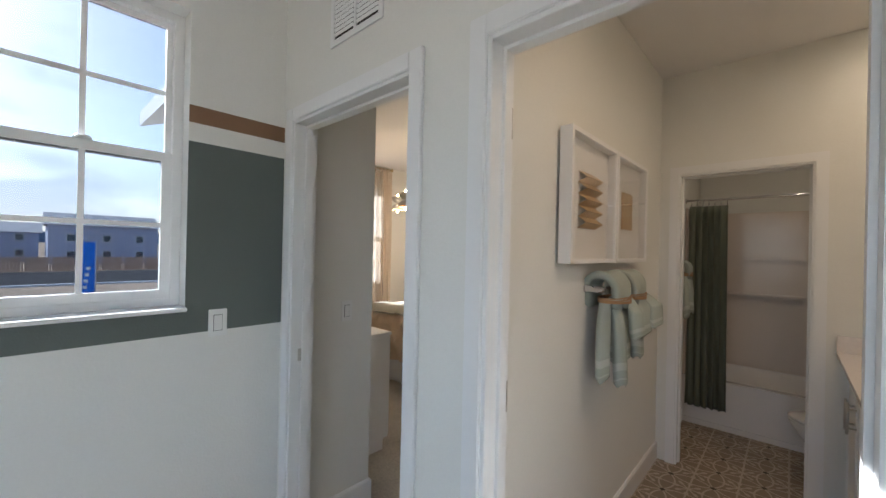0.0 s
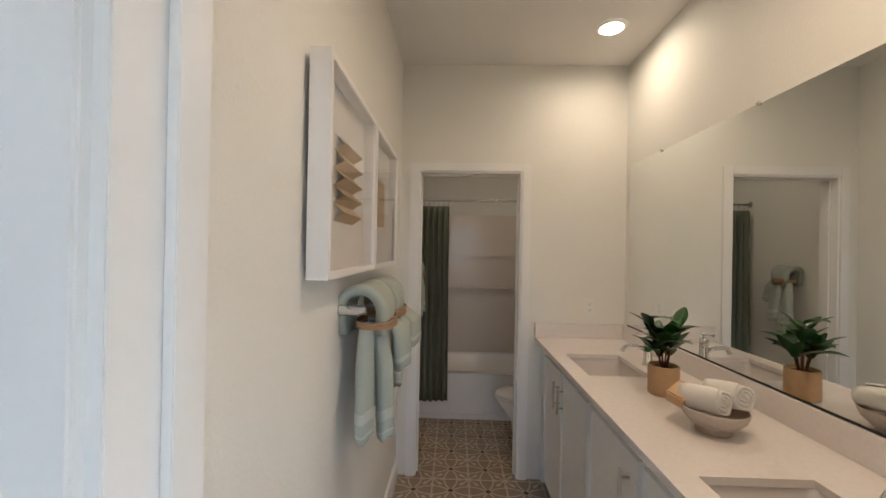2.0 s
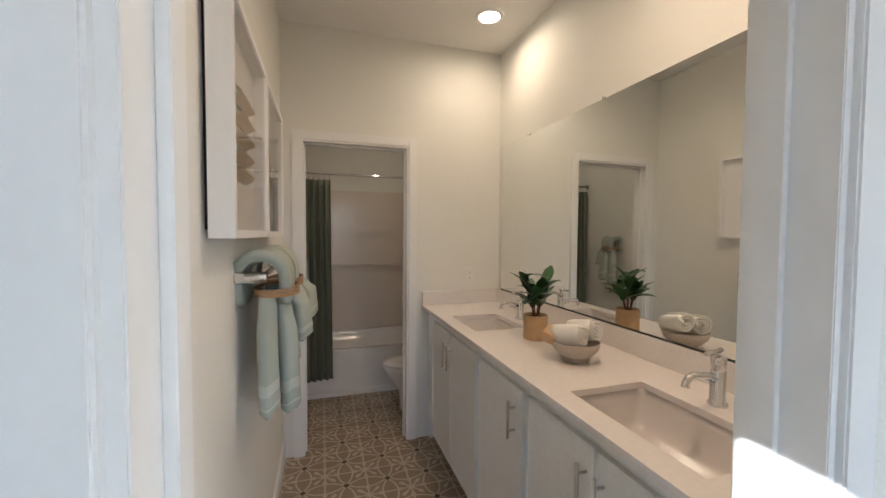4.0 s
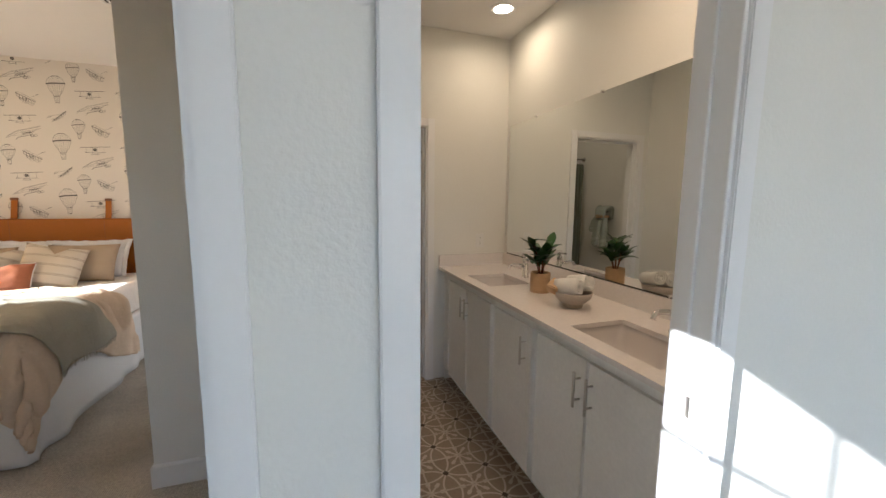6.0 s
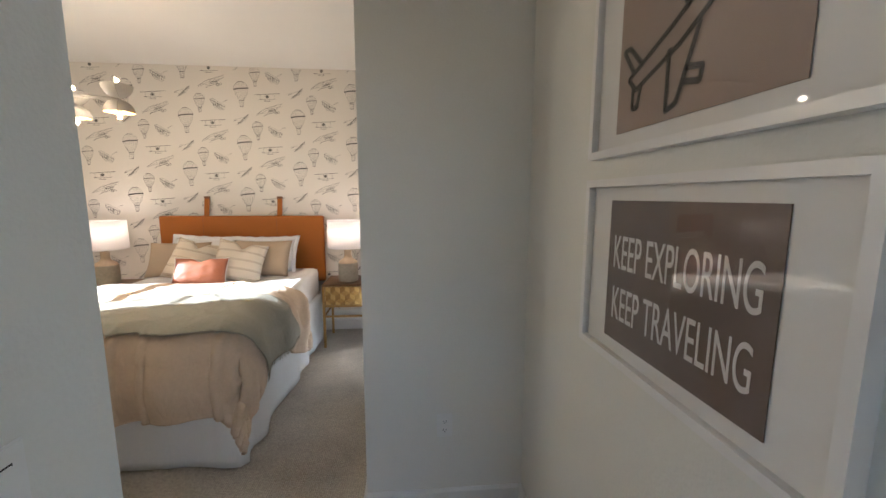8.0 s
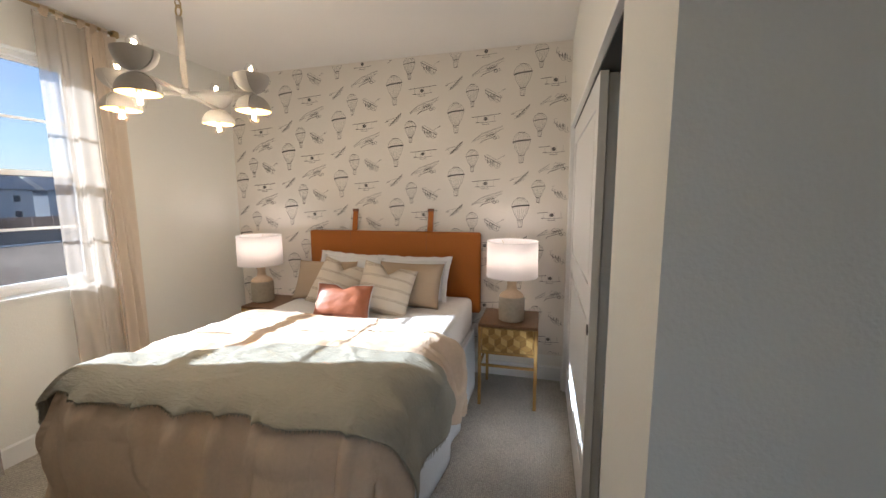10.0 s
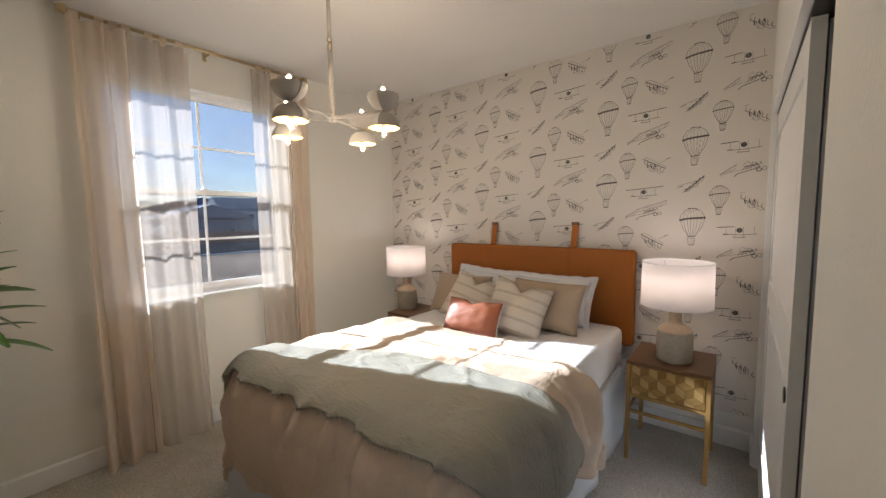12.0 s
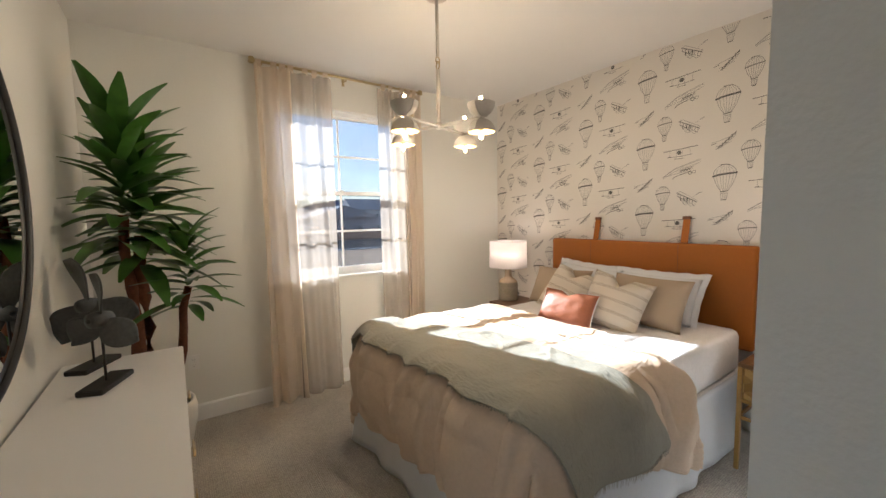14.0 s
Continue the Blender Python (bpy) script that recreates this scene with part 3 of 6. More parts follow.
def arc(cx, cz, rx, rz, a0, a1, n=8):
    return [(cx + rx * math.cos(radians(a0 + (a1 - a0) * k / n)), cz + rz * math.sin(radians(a0 + (a1 - a0) * k / n))) for k in range(n + 1)]


def balloon(light, dark, s, lattice):
    stroke(light, arc(0, 0.02 * s, 0.075 * s, 0.075 * s, 0, 180, 12), 0.0016)
    for k in (-1, 1):
        stroke(light, [(k * 0.075 * s, 0.02 * s), (k * 0.055 * s, -0.045 * s), (k * 0.022 * s, -0.10 * s)], 0.0015)
    for k in (-0.055, -0.03, -0.01, 0.012, 0.033, 0.056):
        stroke(light, [(k * s, 0.018 * s), (k * 0.75 * s, -0.045 * s), (k * 0.35 * s, -0.10 * s)], 0.0011)
        stroke(light, [(k * s, 0.018 * s), (k * 0.9 * s, 0.055 * s), (k * 0.4 * s, 0.088 * s)], 0.0009)
    stroke(dark, [(-0.077 * s, 0.012 * s), (-0.04 * s, 0.022 * s), (0, 0.026 * s), (0.04 * s, 0.028 * s), (0.077 * s, 0.03 * s)], 0.006 if lattice else 0.003)
    stroke(dark, [(-0.03 * s, 0.095 * s), (0.0, 0.097 * s), (0.03 * s, 0.092 * s)], 0.002)
    stroke(dark, [(-0.025 * s, -0.105 * s), (0.025 * s, -0.1 * s)], 0.003)
    stroke(light, [(-0.023 * s, -0.117 * s), (-0.017 * s, -0.165 * s), (0.015 * s, -0.163 * s), (0.022 * s, -0.115 * s), (-0.023 * s, -0.117 * s)], 0.0016)
    for k in (-0.01, 0.002, 0.012):
        stroke(light, [(k * s, -0.117 * s), (k * s * 0.8, -0.162 * s)], 0.0009)
    stroke(dark, [(-0.017 * s, -0.166 * s), (0.015 * s, -0.164 * s)], 0.0026)


def biplane_front(light, dark, s):
    stroke(dark, [(-0.12 * s, 0.018 * s), (-0.03 * s, 0.024 * s), (0.13 * s, 0.036 * s)], 0.0022)
    stroke(light, [(-0.08 * s, -0.028 * s), (0.0, -0.03 * s), (0.09 * s, -0.022 * s)], 0.002)
    stroke(dark, [(-0.085 * s, -0.028 * s), (-0.06 * s, -0.027 * s)], 0.0028)
    for k in (-0.07, -0.02, 0.02, 0.075):
        stroke(light, [(k * s, 0.024 * s), (k * s * 1.02, -0.027 * s)], 0.001)
    for r in (0.004, 0.009, 0.014):
        stroke(dark, arc(0, 0.0, r * s, r * s, 0, 360, 10), 0.0022)
    stroke(light, [(-0.02 * s, -0.03 * s), (-0.028 * s, -0.045 * s)], 0.0014)
    stroke(light, [(0.02 * s, -0.03 * s), (0.026 * s, -0.045 * s)], 0.0014)
    stroke(dark, [(-0.034 * s, -0.046 * s), (0.03 * s, -0.046 * s)], 0.0016)


def plane_slant(light, dark, s):
    for off in (0, 0.016, 0.022):
        stroke(light, [(-0.13 * s, -0.045 * s + off * s * 0.5), (-0.05 * s, 0.0 + off * s), (0.12 * s, 0.052 * s + off * s)], 0.0013)
    stroke(light, [(-0.11 * s, -0.03 * s), (0.02 * s, -0.005 * s), (0.10 * s, 0.045 * s)], 0.0012)
    stroke(dark, [(-0.06 * s, -0.052 * s), (-0.045 * s, -0.036 * s), (0.03 * s, -0.014 * s), (0.06 * s, 0.0)], 0.0022)
    stroke(dark, arc(0.055 * s, -0.018 * s, 0.012 * s, 0.01 * s, 0, 360, 8), 0.0022)
    stroke(light, arc(0.03 * s, 0.008 * s, 0.012 * s, 0.02 * s, 20, 200, 6), 0.0016)
    stroke(light, [(-0.02 * s, 0.012 * s), (0.0, 0.035 * s), (0.015 * s, 0.02 * s)], 0.0012)
    for k in range(5):
        x = (-0.02 + 0.018 * k) * s
        stroke(dark if k % 2 else light, [(x, -0.012 * s + 0.3 * x), (x + 0.010 * s, 0.012 * s + 0.3 * x), (x + 0.016 * s, -0.004 * s + 0.3 * x)], 0.0018)
    stroke(dark, [(-0.012 * s, 0.004 * s), (0.05 * s, 0.012 * s)], 0.0024)
    stroke(light, arc(0.08 * s, -0.012 * s, 0.011 * s, 0.010 * s, 0, 360, 8), 0.0018)


def plane_climb(light, dark, s):
    for k, w in ((0, 0.0018), (0.012, 0.0014), (0.022, 0.0012)):
        stroke(dark if k == 0 else light, [(-0.05 * s + k, -0.04 * s), (0.0 + k, 0.0), (0.055 * s, 0.055 * s - k)], w)
    for k in range(5):
        z = -0.03 + k * 0.016
        stroke(dark if k % 2 else light, [((-0.045 + k * 0.018) * s, z * s), ((-0.02 + k * 0.018) * s, (z + 0.012) * s)], 0.002)
    stroke(light, [(-0.085 * s, 0.0), (-0.03 * s, 0.012 * s), (0.03 * s, 0.03 * s)], 0.0014)
    stroke(light, [(-0.06 * s, -0.028 * s), (0.03 * s, -0.008 * s)], 0.0012)
    for k in range(6):
        x, z = (-0.052 + 0.018 * k) * s, (-0.045 + 0.017 * k) * s
        stroke(dark if k % 2 else light, [(x - 0.010 * s, z), (x + 0.014 * s, z + 0.004 * s), (x + 0.018 * s, z + 0.018 * s)], 0.0018)
    stroke(dark, [(-0.09 * s, -0.012 * s), (-0.06 * s, -0.004 * s)], 0.0020)


def plane_dive(light, dark, s):
    stroke(light, [(-0.085 * s, 0.055 * s), (0.055 * s, -0.02 * s), (0.06 * s, -0.01 * s), (-0.06 * s, 0.062 * s), (-0.085 * s, 0.055 * s)], 0.0014)
    stroke(light, [(-0.08 * s, 0.03 * s), (0.02 * s, -0.055 * s), (0.045 * s, -0.05 * s), (0.05 * s, -0.022 * s)], 0.0014)
    for k in (-0.06, -0.035, -0.01):
        stroke(dark, [(k * s, 0.015 * s), ((k + 0.006) * s, -0.012 * s)], 0.0032)
        stroke(light, [((k + 0.012) * s, 0.01 * s), ((k + 0.02) * s, -0.035 * s)], 0.0012)
    stroke(light, [(0.03 * s, 0.02 * s), (0.075 * s, 0.045 * s)], 0.0012)
    stroke(dark, [(0.065 * s, 0.042 * s), (0.09 * s, 0.05 * s)], 0.0018)
    for k in range(6):
        x, z = (-0.075 + 0.021 * k) * s, (0.047 - 0.0125 * k) * s
        stroke(dark if k % 2 else light, [(x, z), (x - 0.006 * s, z - 0.022 * s), (x + 0.008 * s, z - 0.03 * s)], 0.0018)
    stroke(dark, [(-0.088 * s, 0.052 * s), (0.06 * s, -0.026 * s)], 0.0016)
    stroke(light, arc(-0.02 * s, -0.03 * s, 0.016 * s, 0.012 * s, 0, 360, 8), 0.0014)


def paper_print():
    """The repeat of the wallpaper: columns of motifs, every other one dropped."""
    motifs = [bmesh.new() for _ in range(2)]
    rep_x, rep_z = 0.572, 0.55
    cells = ((0.0, 0.0, lambda a, b: balloon(a, b, 0.97, True)), (0.263, -0.055, lambda a, b: biplane_front(a, b, 1.0)),
             (0.285, -0.20, lambda a, b: plane_slant(a, b, 1.08)), (0.0, 0.255, lambda a, b: plane_climb(a, b, 1.05)), (0.147, 0.17, lambda a, b: balloon(a, b, 0.72, False)),
             (0.34, 0.13, lambda a, b: plane_dive(a, b, 1.0)))
    for i in range(-5, 5):
        for j in range(-6, 3):
            for cx, cz, fn in cells:
                x, z = -3.153 + i * rep_x + cx, 2.53 + j * rep_z + cz + (rep_z * 0.5 if i % 2 else 0)
                pair = (bmesh.new(), bmesh.new())
                fn(*pair)
                for src, dst, dy in zip(pair, motifs, (0.0, -0.0004)):
                    for f in src.faces:
                        co = [(v.co.x + x, RN - 0.0021 + dy, v.co.z + z) for v in f.verts]
                        if not all(RW + 0.002 < c[0] < RE - 0.002 and 0.135 < c[2] < CEIL - 0.003 for c in co):
                            continue
                        dst.faces.new([dst.verts.new(c) for c in co])
                    src.free()
    part("wallpaper_lines", motifs[0], M_LINE, paper, kind="stuff")
    part("wallpaper_dark_lines", motifs[1], M_LINED, paper, kind="stuff")


paper_print()

# ---- bathroom ----
def cabinet(y0, y1, doors, handles, label):
    """A base unit with shaker doors; doors are (y0, y1) and handles their bars' y."""
    xf = 0.262
    cab = thing("vanity_cabinet", label, "bathroom cabinet", "vanity cabinets", (xf, (y0 + y1) / 2, 0))
    c = (y0 + y1) / 2
    xb, ya, yb = BX1 - xf - 0.002, y0 - c + 0.001, y1 - c - 0.001
    for nm, lo, hi in (("face_panel", (0, ya, 0.0), (0.018, yb, 0.863)), ("side_panel", (0.0185, ya, 0.0), (xb, ya + 0.015, 0.863)), ("side_panel", (0.0185, yb - 0.015, 0.0), (xb, yb, 0.863)),
                       ("bottom_panel", (0.0185, ya + 0.0155, 0.0), (xb, yb - 0.0155, 0.018)), ("back_panel", (xb - 0.012, ya + 0.0155, 0.0185), (xb, yb - 0.0155, 0.863)), ("toe_kick", (0.06, ya, FL), (xb, yb, -0.0005))):
        boxes(nm, M_CAB, (lo, hi), parent=cab, bevel=0.001)
    for (a, b), hy in zip(doors, handles):
        a, b = a - c, b - c
        bm = bmesh.new()
        r, z0, z1 = 0.058, 0.012, 0.805
        v = box_bm(bm, (-0.02, a, z0), (-0.001, b, z1))
        front = [f for f in bm.faces if all(abs(q.co.x + 0.02) < 1e-6 for q in f.verts)]
        bmesh.ops.inset_region(bm, faces=front, thickness=r)
        bmesh.ops.inset_region(bm, faces=front, thickness=0.002, depth=0)
        bmesh.ops.translate(bm, verts=list({q for f in front for q in f.verts}), vec=(0.009, 0, 0))
        d = part("door", bm, M_CAB, cab)
        bm = bmesh.new()
        hy -= c
        tube_bm(bm, [(-0.052, hy, 0.60), (-0.052, hy, 0.75)], 0.006, 12)
        for z in (0.63, 0.72):
            tube_bm(bm, [(-0.02, hy, z), (-0.052, hy, z)], 0.0045, 10)
        part("handle", bm, M_NICKEL, d, "brushed nickel bar handle", smooth=True)
    return cab


cabinet(2.292, BN0 - 0.03, ((2.308, 2.703), (2.708, 3.09)), (2.668, 2.742), "white shaker vanity cabinet with two doors and brushed nickel bar handles")
cabinet(1.817, 2.290, ((1.832, 2.273),), (1.89,), "white shaker vanity cabinet with a single door and a bar handle")
cabinet(1.02, 1.815, ((1.045, 1.422), (1.427, 1.80)), (1.387, 1.460), "white shaker vanity cabinet with two doors under a sink")
boxes("cabinet_filler", M_CAB, ((0.262, BN0 - 0.03, FL), (BX1 - 0.002, BN0 - 0.001, 0.863)), kind="structure")

SINKS = ((1.14, 1.615), (2.43, 2.82))
SX = (0.295, 0.595)
top = thing("vanity_worktop", "long pale quartz worktop with two cut-outs for sinks over white cabinets", "countertop")
ZT = 0.888
bm = bmesh.new()
cy = [1.0, SINKS[0][0], SINKS[0][1], SINKS[1][0], SINKS[1][1], BN0 - 0.002]
cx = [0.208, SX[0], SX[1], BX1 - 0.002]
for i in range(3):
    for j in range(5):
        if not (i == 1 and j in (1, 3)):
            box_bm(bm, (cx[i], cy[j], ZT - 0.022), (cx[i + 1], cy[j + 1], ZT))
bmesh.ops.remove_doubles(bm, verts=bm.verts[:], dist=1e-5)
bmesh.ops.delete(bm, geom=[f for f in bm.faces if sum(1 for g in bm.faces if g is not f and (g.calc_center_median() - f.calc_center_median()).length < 1e-5)], context="FACES")
part("slab", bm, M_QUARTZ, top)
boxes("backsplash", M_QUARTZ, ((BX1 - 0.022, 1.0, ZT), (BX1 - 0.002, BN0 - 0.002, ZT + 0.098)), parent=top, bevel=0.0015)
boxes("side_splash", M_QUARTZ, ((0.208, BN0 - 0.021, ZT), (BX1 - 0.0225, BN0 - 0.002, ZT + 0.098)), parent=top, bevel=0.0015)


def sink(y0, y1):
    s = thing("sink", "rectangular white porcelain undermount sink set into the worktop", "sink", "vanity sinks", ((SX[0] + SX[1]) / 2, (y0 + y1) / 2, 0))
    hx, hy = (SX[1] - SX[0]) / 2 + 0.004, (y1 - y0) / 2 + 0.004
    bm = bmesh.new()
    rings = []

    def ring(ax, ay, z, r):
        out = []
        for cx_, cy_, a0 in ((ax - r, ay - r, 0), (-ax + r, ay - r, 90), (-ax + r, -ay + r, 180), (ax - r, -ay + r, 270)):
            for k in range(6):
                a = radians(a0 + 18 * k)
                out.append(bm.verts.new((cx_ + r * math.cos(a), cy_ + r * math.sin(a), z)))
        return out

    for ax, ay, z, r in ((hx + 0.03, hy + 0.03, ZT - 0.0225, 0.03), (hx, hy, ZT - 0.0225, 0.022), (hx - 0.004, hy - 0.004, ZT - 0.05, 0.03), (hx - 0.015, hy - 0.015, ZT - 0.13, 0.045),
                         (hx - 0.05, hy - 0.05, ZT - 0.155, 0.05), (0.025, 0.025, ZT - 0.165, 0.0249)):
        rings.append(ring(ax, ay, z, r))
    for a, b in zip(rings, rings[1:]):
        for k in range(24):
            bm.faces.new((a[k], a[(k + 1) % 24], b[(k + 1) % 24], b[k]))
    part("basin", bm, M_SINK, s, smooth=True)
    lathe("drain", M_CHROME, [(0.001, ZT - 0.161), (0.018, ZT - 0.161), (0.026, ZT - 0.164), (0.026, ZT - 0.167)], (0, 0, 0), s, seg=20)


def faucet(y):
    f = thing("faucet", "polished chrome single-lever faucet on the worktop behind the sink", "faucet", "vanity faucets", (0.670, y, ZT))
    lathe("body", M_CHROME, [(0.001, 0), (0.028, 0), (0.028, 0.006), (0.022, 0.010), (0.0215, 0.105), (0.020, 0.107), (0.020, 0.111), (0.0215, 0.113), (0.0215, 0.145), (0.017, 0.15), (0.001, 0.15)], parent=f, seg=24)
    tube("spout", M_CHROME, [(-0.015, 0, 0.085), (-0.06, 0, 0.097), (-0.10, 0, 0.100), (-0.120, 0, 0.095), (-0.130, 0, 0.080), (-0.132, 0, 0.070)], [0.013, 0.012, 0.0115, 0.0115, 0.0115, 0.012], f, 16)
    bm = bmesh.new()
    tube_bm(bm, [(0, 0, 0.15), (0, 0, 0.163)], 0.006, 10)
    tube_bm(bm, [(-0.055, 0, 0.162), (0.012, 0, 0.170)], 0.0065, 12)
    part("lever", bm, M_CHROME, f, smooth=True)


for a, b in SINKS:
    sink(a, b)
faucet(1.40)
faucet(2.63)

mir = thing("wall_mirror", "wide frameless mirror resting on the backsplash above the vanity", "mirror", at=(BX1, 2.1, 0))
boxes("mirror_pane", M_MIRROR, ((-0.006, -1.09, ZT + 0.101), (-0.0015, 1.09, 2.065)), parent=mir)
boxes("bottom_channel", M_BLACK, ((-0.008, -1.09, ZT + 0.099), (-0.0075, 1.09, ZT + 0.107)), parent=mir)
for y in (-0.7, 0.0, 0.7):
    lathe("mirror_clip", M_CHROME, [(0.001, 0), (0.009, 0), (0.009, 0.006), (0.006, 0.009), (0.001, 0.009)], (-0.006, y, 2.066), mir, seg=14, turn=Matrix.Rotation(radians(-90), 3, "Y"))


def leaf_bm(bm, base, d, length, width, droop, n=6, fold=0.25, roll=0.0):
    """One strap or oval leaf from base, heading d, drooping on its way."""
    d = Vector(d).normalized()
    side = d.cross(Vector((0, 0, 1)))
    side = side.normalized() if side.length > 1e-3 else Vector((1, 0, 0))
    side = Matrix.Rotation(roll, 3, d) @ side
    p, prev = Vector(base), None
    for k in range(n + 1):
        t = k / n
        w = width * (math.sin(math.pi * min(0.97, 0.06 + 0.94 * t)) ** 0.75) * 0.5
        up = side.cross(d).normalized()
        row = [bm.verts.new(p - side * w + up * w * fold), bm.verts.new(p), bm.verts.new(p + side * w + up * w * fold)]
        if prev:
            for a in (0, 1):
                bm.faces.new((prev[a], prev[a + 1], row[a + 1], row[a]))
        prev = row
        d = (d + Vector((0, 0, -droop / n))).normalized()
        p = p + d * length / n


rng = random.Random(5)
pl = thing("potted_plant", "small rubber plant with dark leaves in a pale wooden pot", "plant", at=(0.53, 2.22, ZT))
lathe("pot", M_BAMBOO, [(0.001, 0.0), (0.057, 0.0), (0.060, 0.004), (0.060, 0.118), (0.056, 0.122), (0.053, 0.118), (0.052, 0.10), (0.001, 0.10)], parent=pl, seg=32)
lathe("soil", M_MOSS, [(0.001, 0.109), (0.03, 0.112), (0.0525, 0.104)], parent=pl, seg=18)
bm = bmesh.new()
stems = []
for k in range(6):
    a = k * 1.05 + 0.3
    tip = Vector((0.055 * math.cos(a), 0.055 * math.sin(a), 0.20 + 0.05 * (k % 3)))
    tube_bm(bm, [(0.01 * math.cos(a), 0.01 * math.sin(a), 0.10), tip * 0.6 + Vector((0, 0, 0.07)), tip], [0.004, 0.0035, 0.0025], 6)
    stems.append(tip)
part("stems", bm, M_TRUNK, pl)
bm = bmesh.new()
for k, tip in enumerate(stems):
    for j in range(6):
        a = k * 1.05 + 0.3 + (j - 2.5) * 0.95
        t = 0.45 + 0.55 * j / 5
        base = Vector((tip.x * t, tip.y * t, 0.12 + (tip.z - 0.12) * t))
        leaf_bm(bm, base, (math.cos(a), math.sin(a), rng.uniform(0.4, 1.5)), rng.uniform(0.085, 0.125), rng.uniform(0.046, 0.064), rng.uniform(0.15, 0.7), 6, 0.3)
part("leaves", bm, M_LEAFD, pl, smooth=True)

bowl = thing("footed_bowl", "round rough stone bowl on a short foot on the worktop", "bowl", at=(0.515, 1.885, ZT))
lathe("bowl_body", M_STONE, [(0.001, 0), (0.050, 0), (0.053, 0.005), (0.048, 0.018), (0.066, 0.026), (0.090, 0.050), (0.100, 0.078), (0.097, 0.081), (0.092, 0.076), (0.080, 0.050), (0.052, 0.036), (0.001, 0.033)], parent=bowl, seg=40)


def rolled_towel(at, yaw, tilt, length, r):
    t = thing("rolled_towel", "white terry hand towel rolled up in the stone bowl", "towel", "rolled towels", at)
    t.rotation_euler = (0, tilt, yaw)
    bm = bmesh.new()
    pts = []
    n, turns = 64, 3.2
    for k in range(n + 1):
        a = k / n * turns * 2 * math.pi
        rr = r * (0.16 + 0.84 * k / n) * (1 + 0.02 * math.sin(3 * a))
        pts.append((rr * math.cos(a), rr * math.sin(a)))
    th = 0.0075
    rows = []
    for s in range(5):
        x = -length / 2 + length * s / 4
        sq = 1 - 0.05 * (abs(s - 2) == 2)
        row = []
        for k, (y, z) in enumerate(pts):
            rad = math.hypot(y, z)
            row.append((bm.verts.new((x + 0.003 * math.sin(k), y * sq, z * sq)), bm.verts.new((x + 0.003 * math.sin(k), y * sq * (rad - th) / rad, z * sq * (rad - th) / rad))))
        rows.append(row)
    for a, b in zip(rows, rows[1:]):
        for k in range(n):
            bm.faces.new((a[k][0], a[k + 1][0], b[k + 1][0], b[k][0]))
            bm.faces.new((a[k][1], b[k][1], b[k + 1][1], a[k + 1][1]))
        bm.faces.new((a[n][0], a[n][1], b[n][1], b[n][0]))
    for row, f in ((rows[0], 1), (rows[-1], -1)):
        for k in range(n):
            bm.faces.new((row[k][0], row[k][1], row[k + 1][1], row[k + 1][0]))
    part("towel_roll", bm, M_TERRY, t, smooth=True)
    return t


rolled_towel((0.478, 1.875, ZT + 0.110), radians(112), radians(10), 0.13, 0.048)
rolled_towel((0.566, 1.895, ZT + 0.120), radians(100), radians(12), 0.13, 0.048)
sp = thing("sponge", "tan bath sponge block tucked beside the rolled towels in the bowl", "sponge", at=(0.435, 1.935, ZT + 0.100))
sp.rotation_euler = (radians(15), radians(-20), radians(30))
boxes("sponge_block", M_BAMBOO, ((-0.045, -0.03, -0.02), (0.045, 0.03, 0.025)), parent=sp, bevel=0.006)


def outlet(at, turn, label="white double socket with its cover plate on the wall", double=True, category="outlet", group="wall outlets"):
    """Cover plate 70 by 115 mm, facing local -y."""
    o = thing("wall_outlet" if double else "light_switch", label, category, group, at)
    o.rotation_euler = (0, 0, turn)
    bm = bmesh.new()
    box_bm(bm, (-0.036, -0.006, -0.058), (0.036, 0, 0.058))
    bmesh.ops.bevel(bm, geom=bm.edges[:], offset=0.002, segments=2, affect="EDGES")
    part("cover_plate", bm, M_PLASTIC, o)
    if double:
        for z in (-0.021, 0.021):
            b_ = boxes("socket", M_PLASTIC, ((-0.017, -0.009, z - 0.015), (0.017, -0.0065, z + 0.015)), parent=o, bevel=0.001)
            bm = bmesh.new()
            for x in (-0.007, 0.007):
                box_bm(bm, (x - 0.001, -0.0096, z - 0.002), (x + 0.001, -0.0091, z + 0.007))
            box_bm(bm, (-0.002, -0.0096, z - 0.010), (0.002, -0.0091, z - 0.006))
            part("slots", bm, M_BLACK, b_)
    else:
        # dark plate painted in for the shaded gap round the rocker
        boxes("rocker_gap_shade", M_DARK, ((-0.0175, -0.0068, -0.0345), (0.0175, -0.0062, 0.0345)), parent=o)
        boxes("rocker", M_PLASTIC, ((-0.016, -0.010, -0.033), (0.016, -0.0065, 0.033)), parent=o, bevel=0.0015)
    return o


outlet((0.58, BN0, 1.10), 0)
outlet((HW, 0.572, 1.105), radians(90), "white rocker light switch in the green painted band", False, "light switch", "light switches")
outlet((PW, 1.268, 1.075), radians(90), "white rocker light switch on the pale passage wall", False, "light switch", "light switches")
outlet((-1.25, OUT0, 0.36), 0)
outlet((RW, 1.99, 0.37), radians(90))


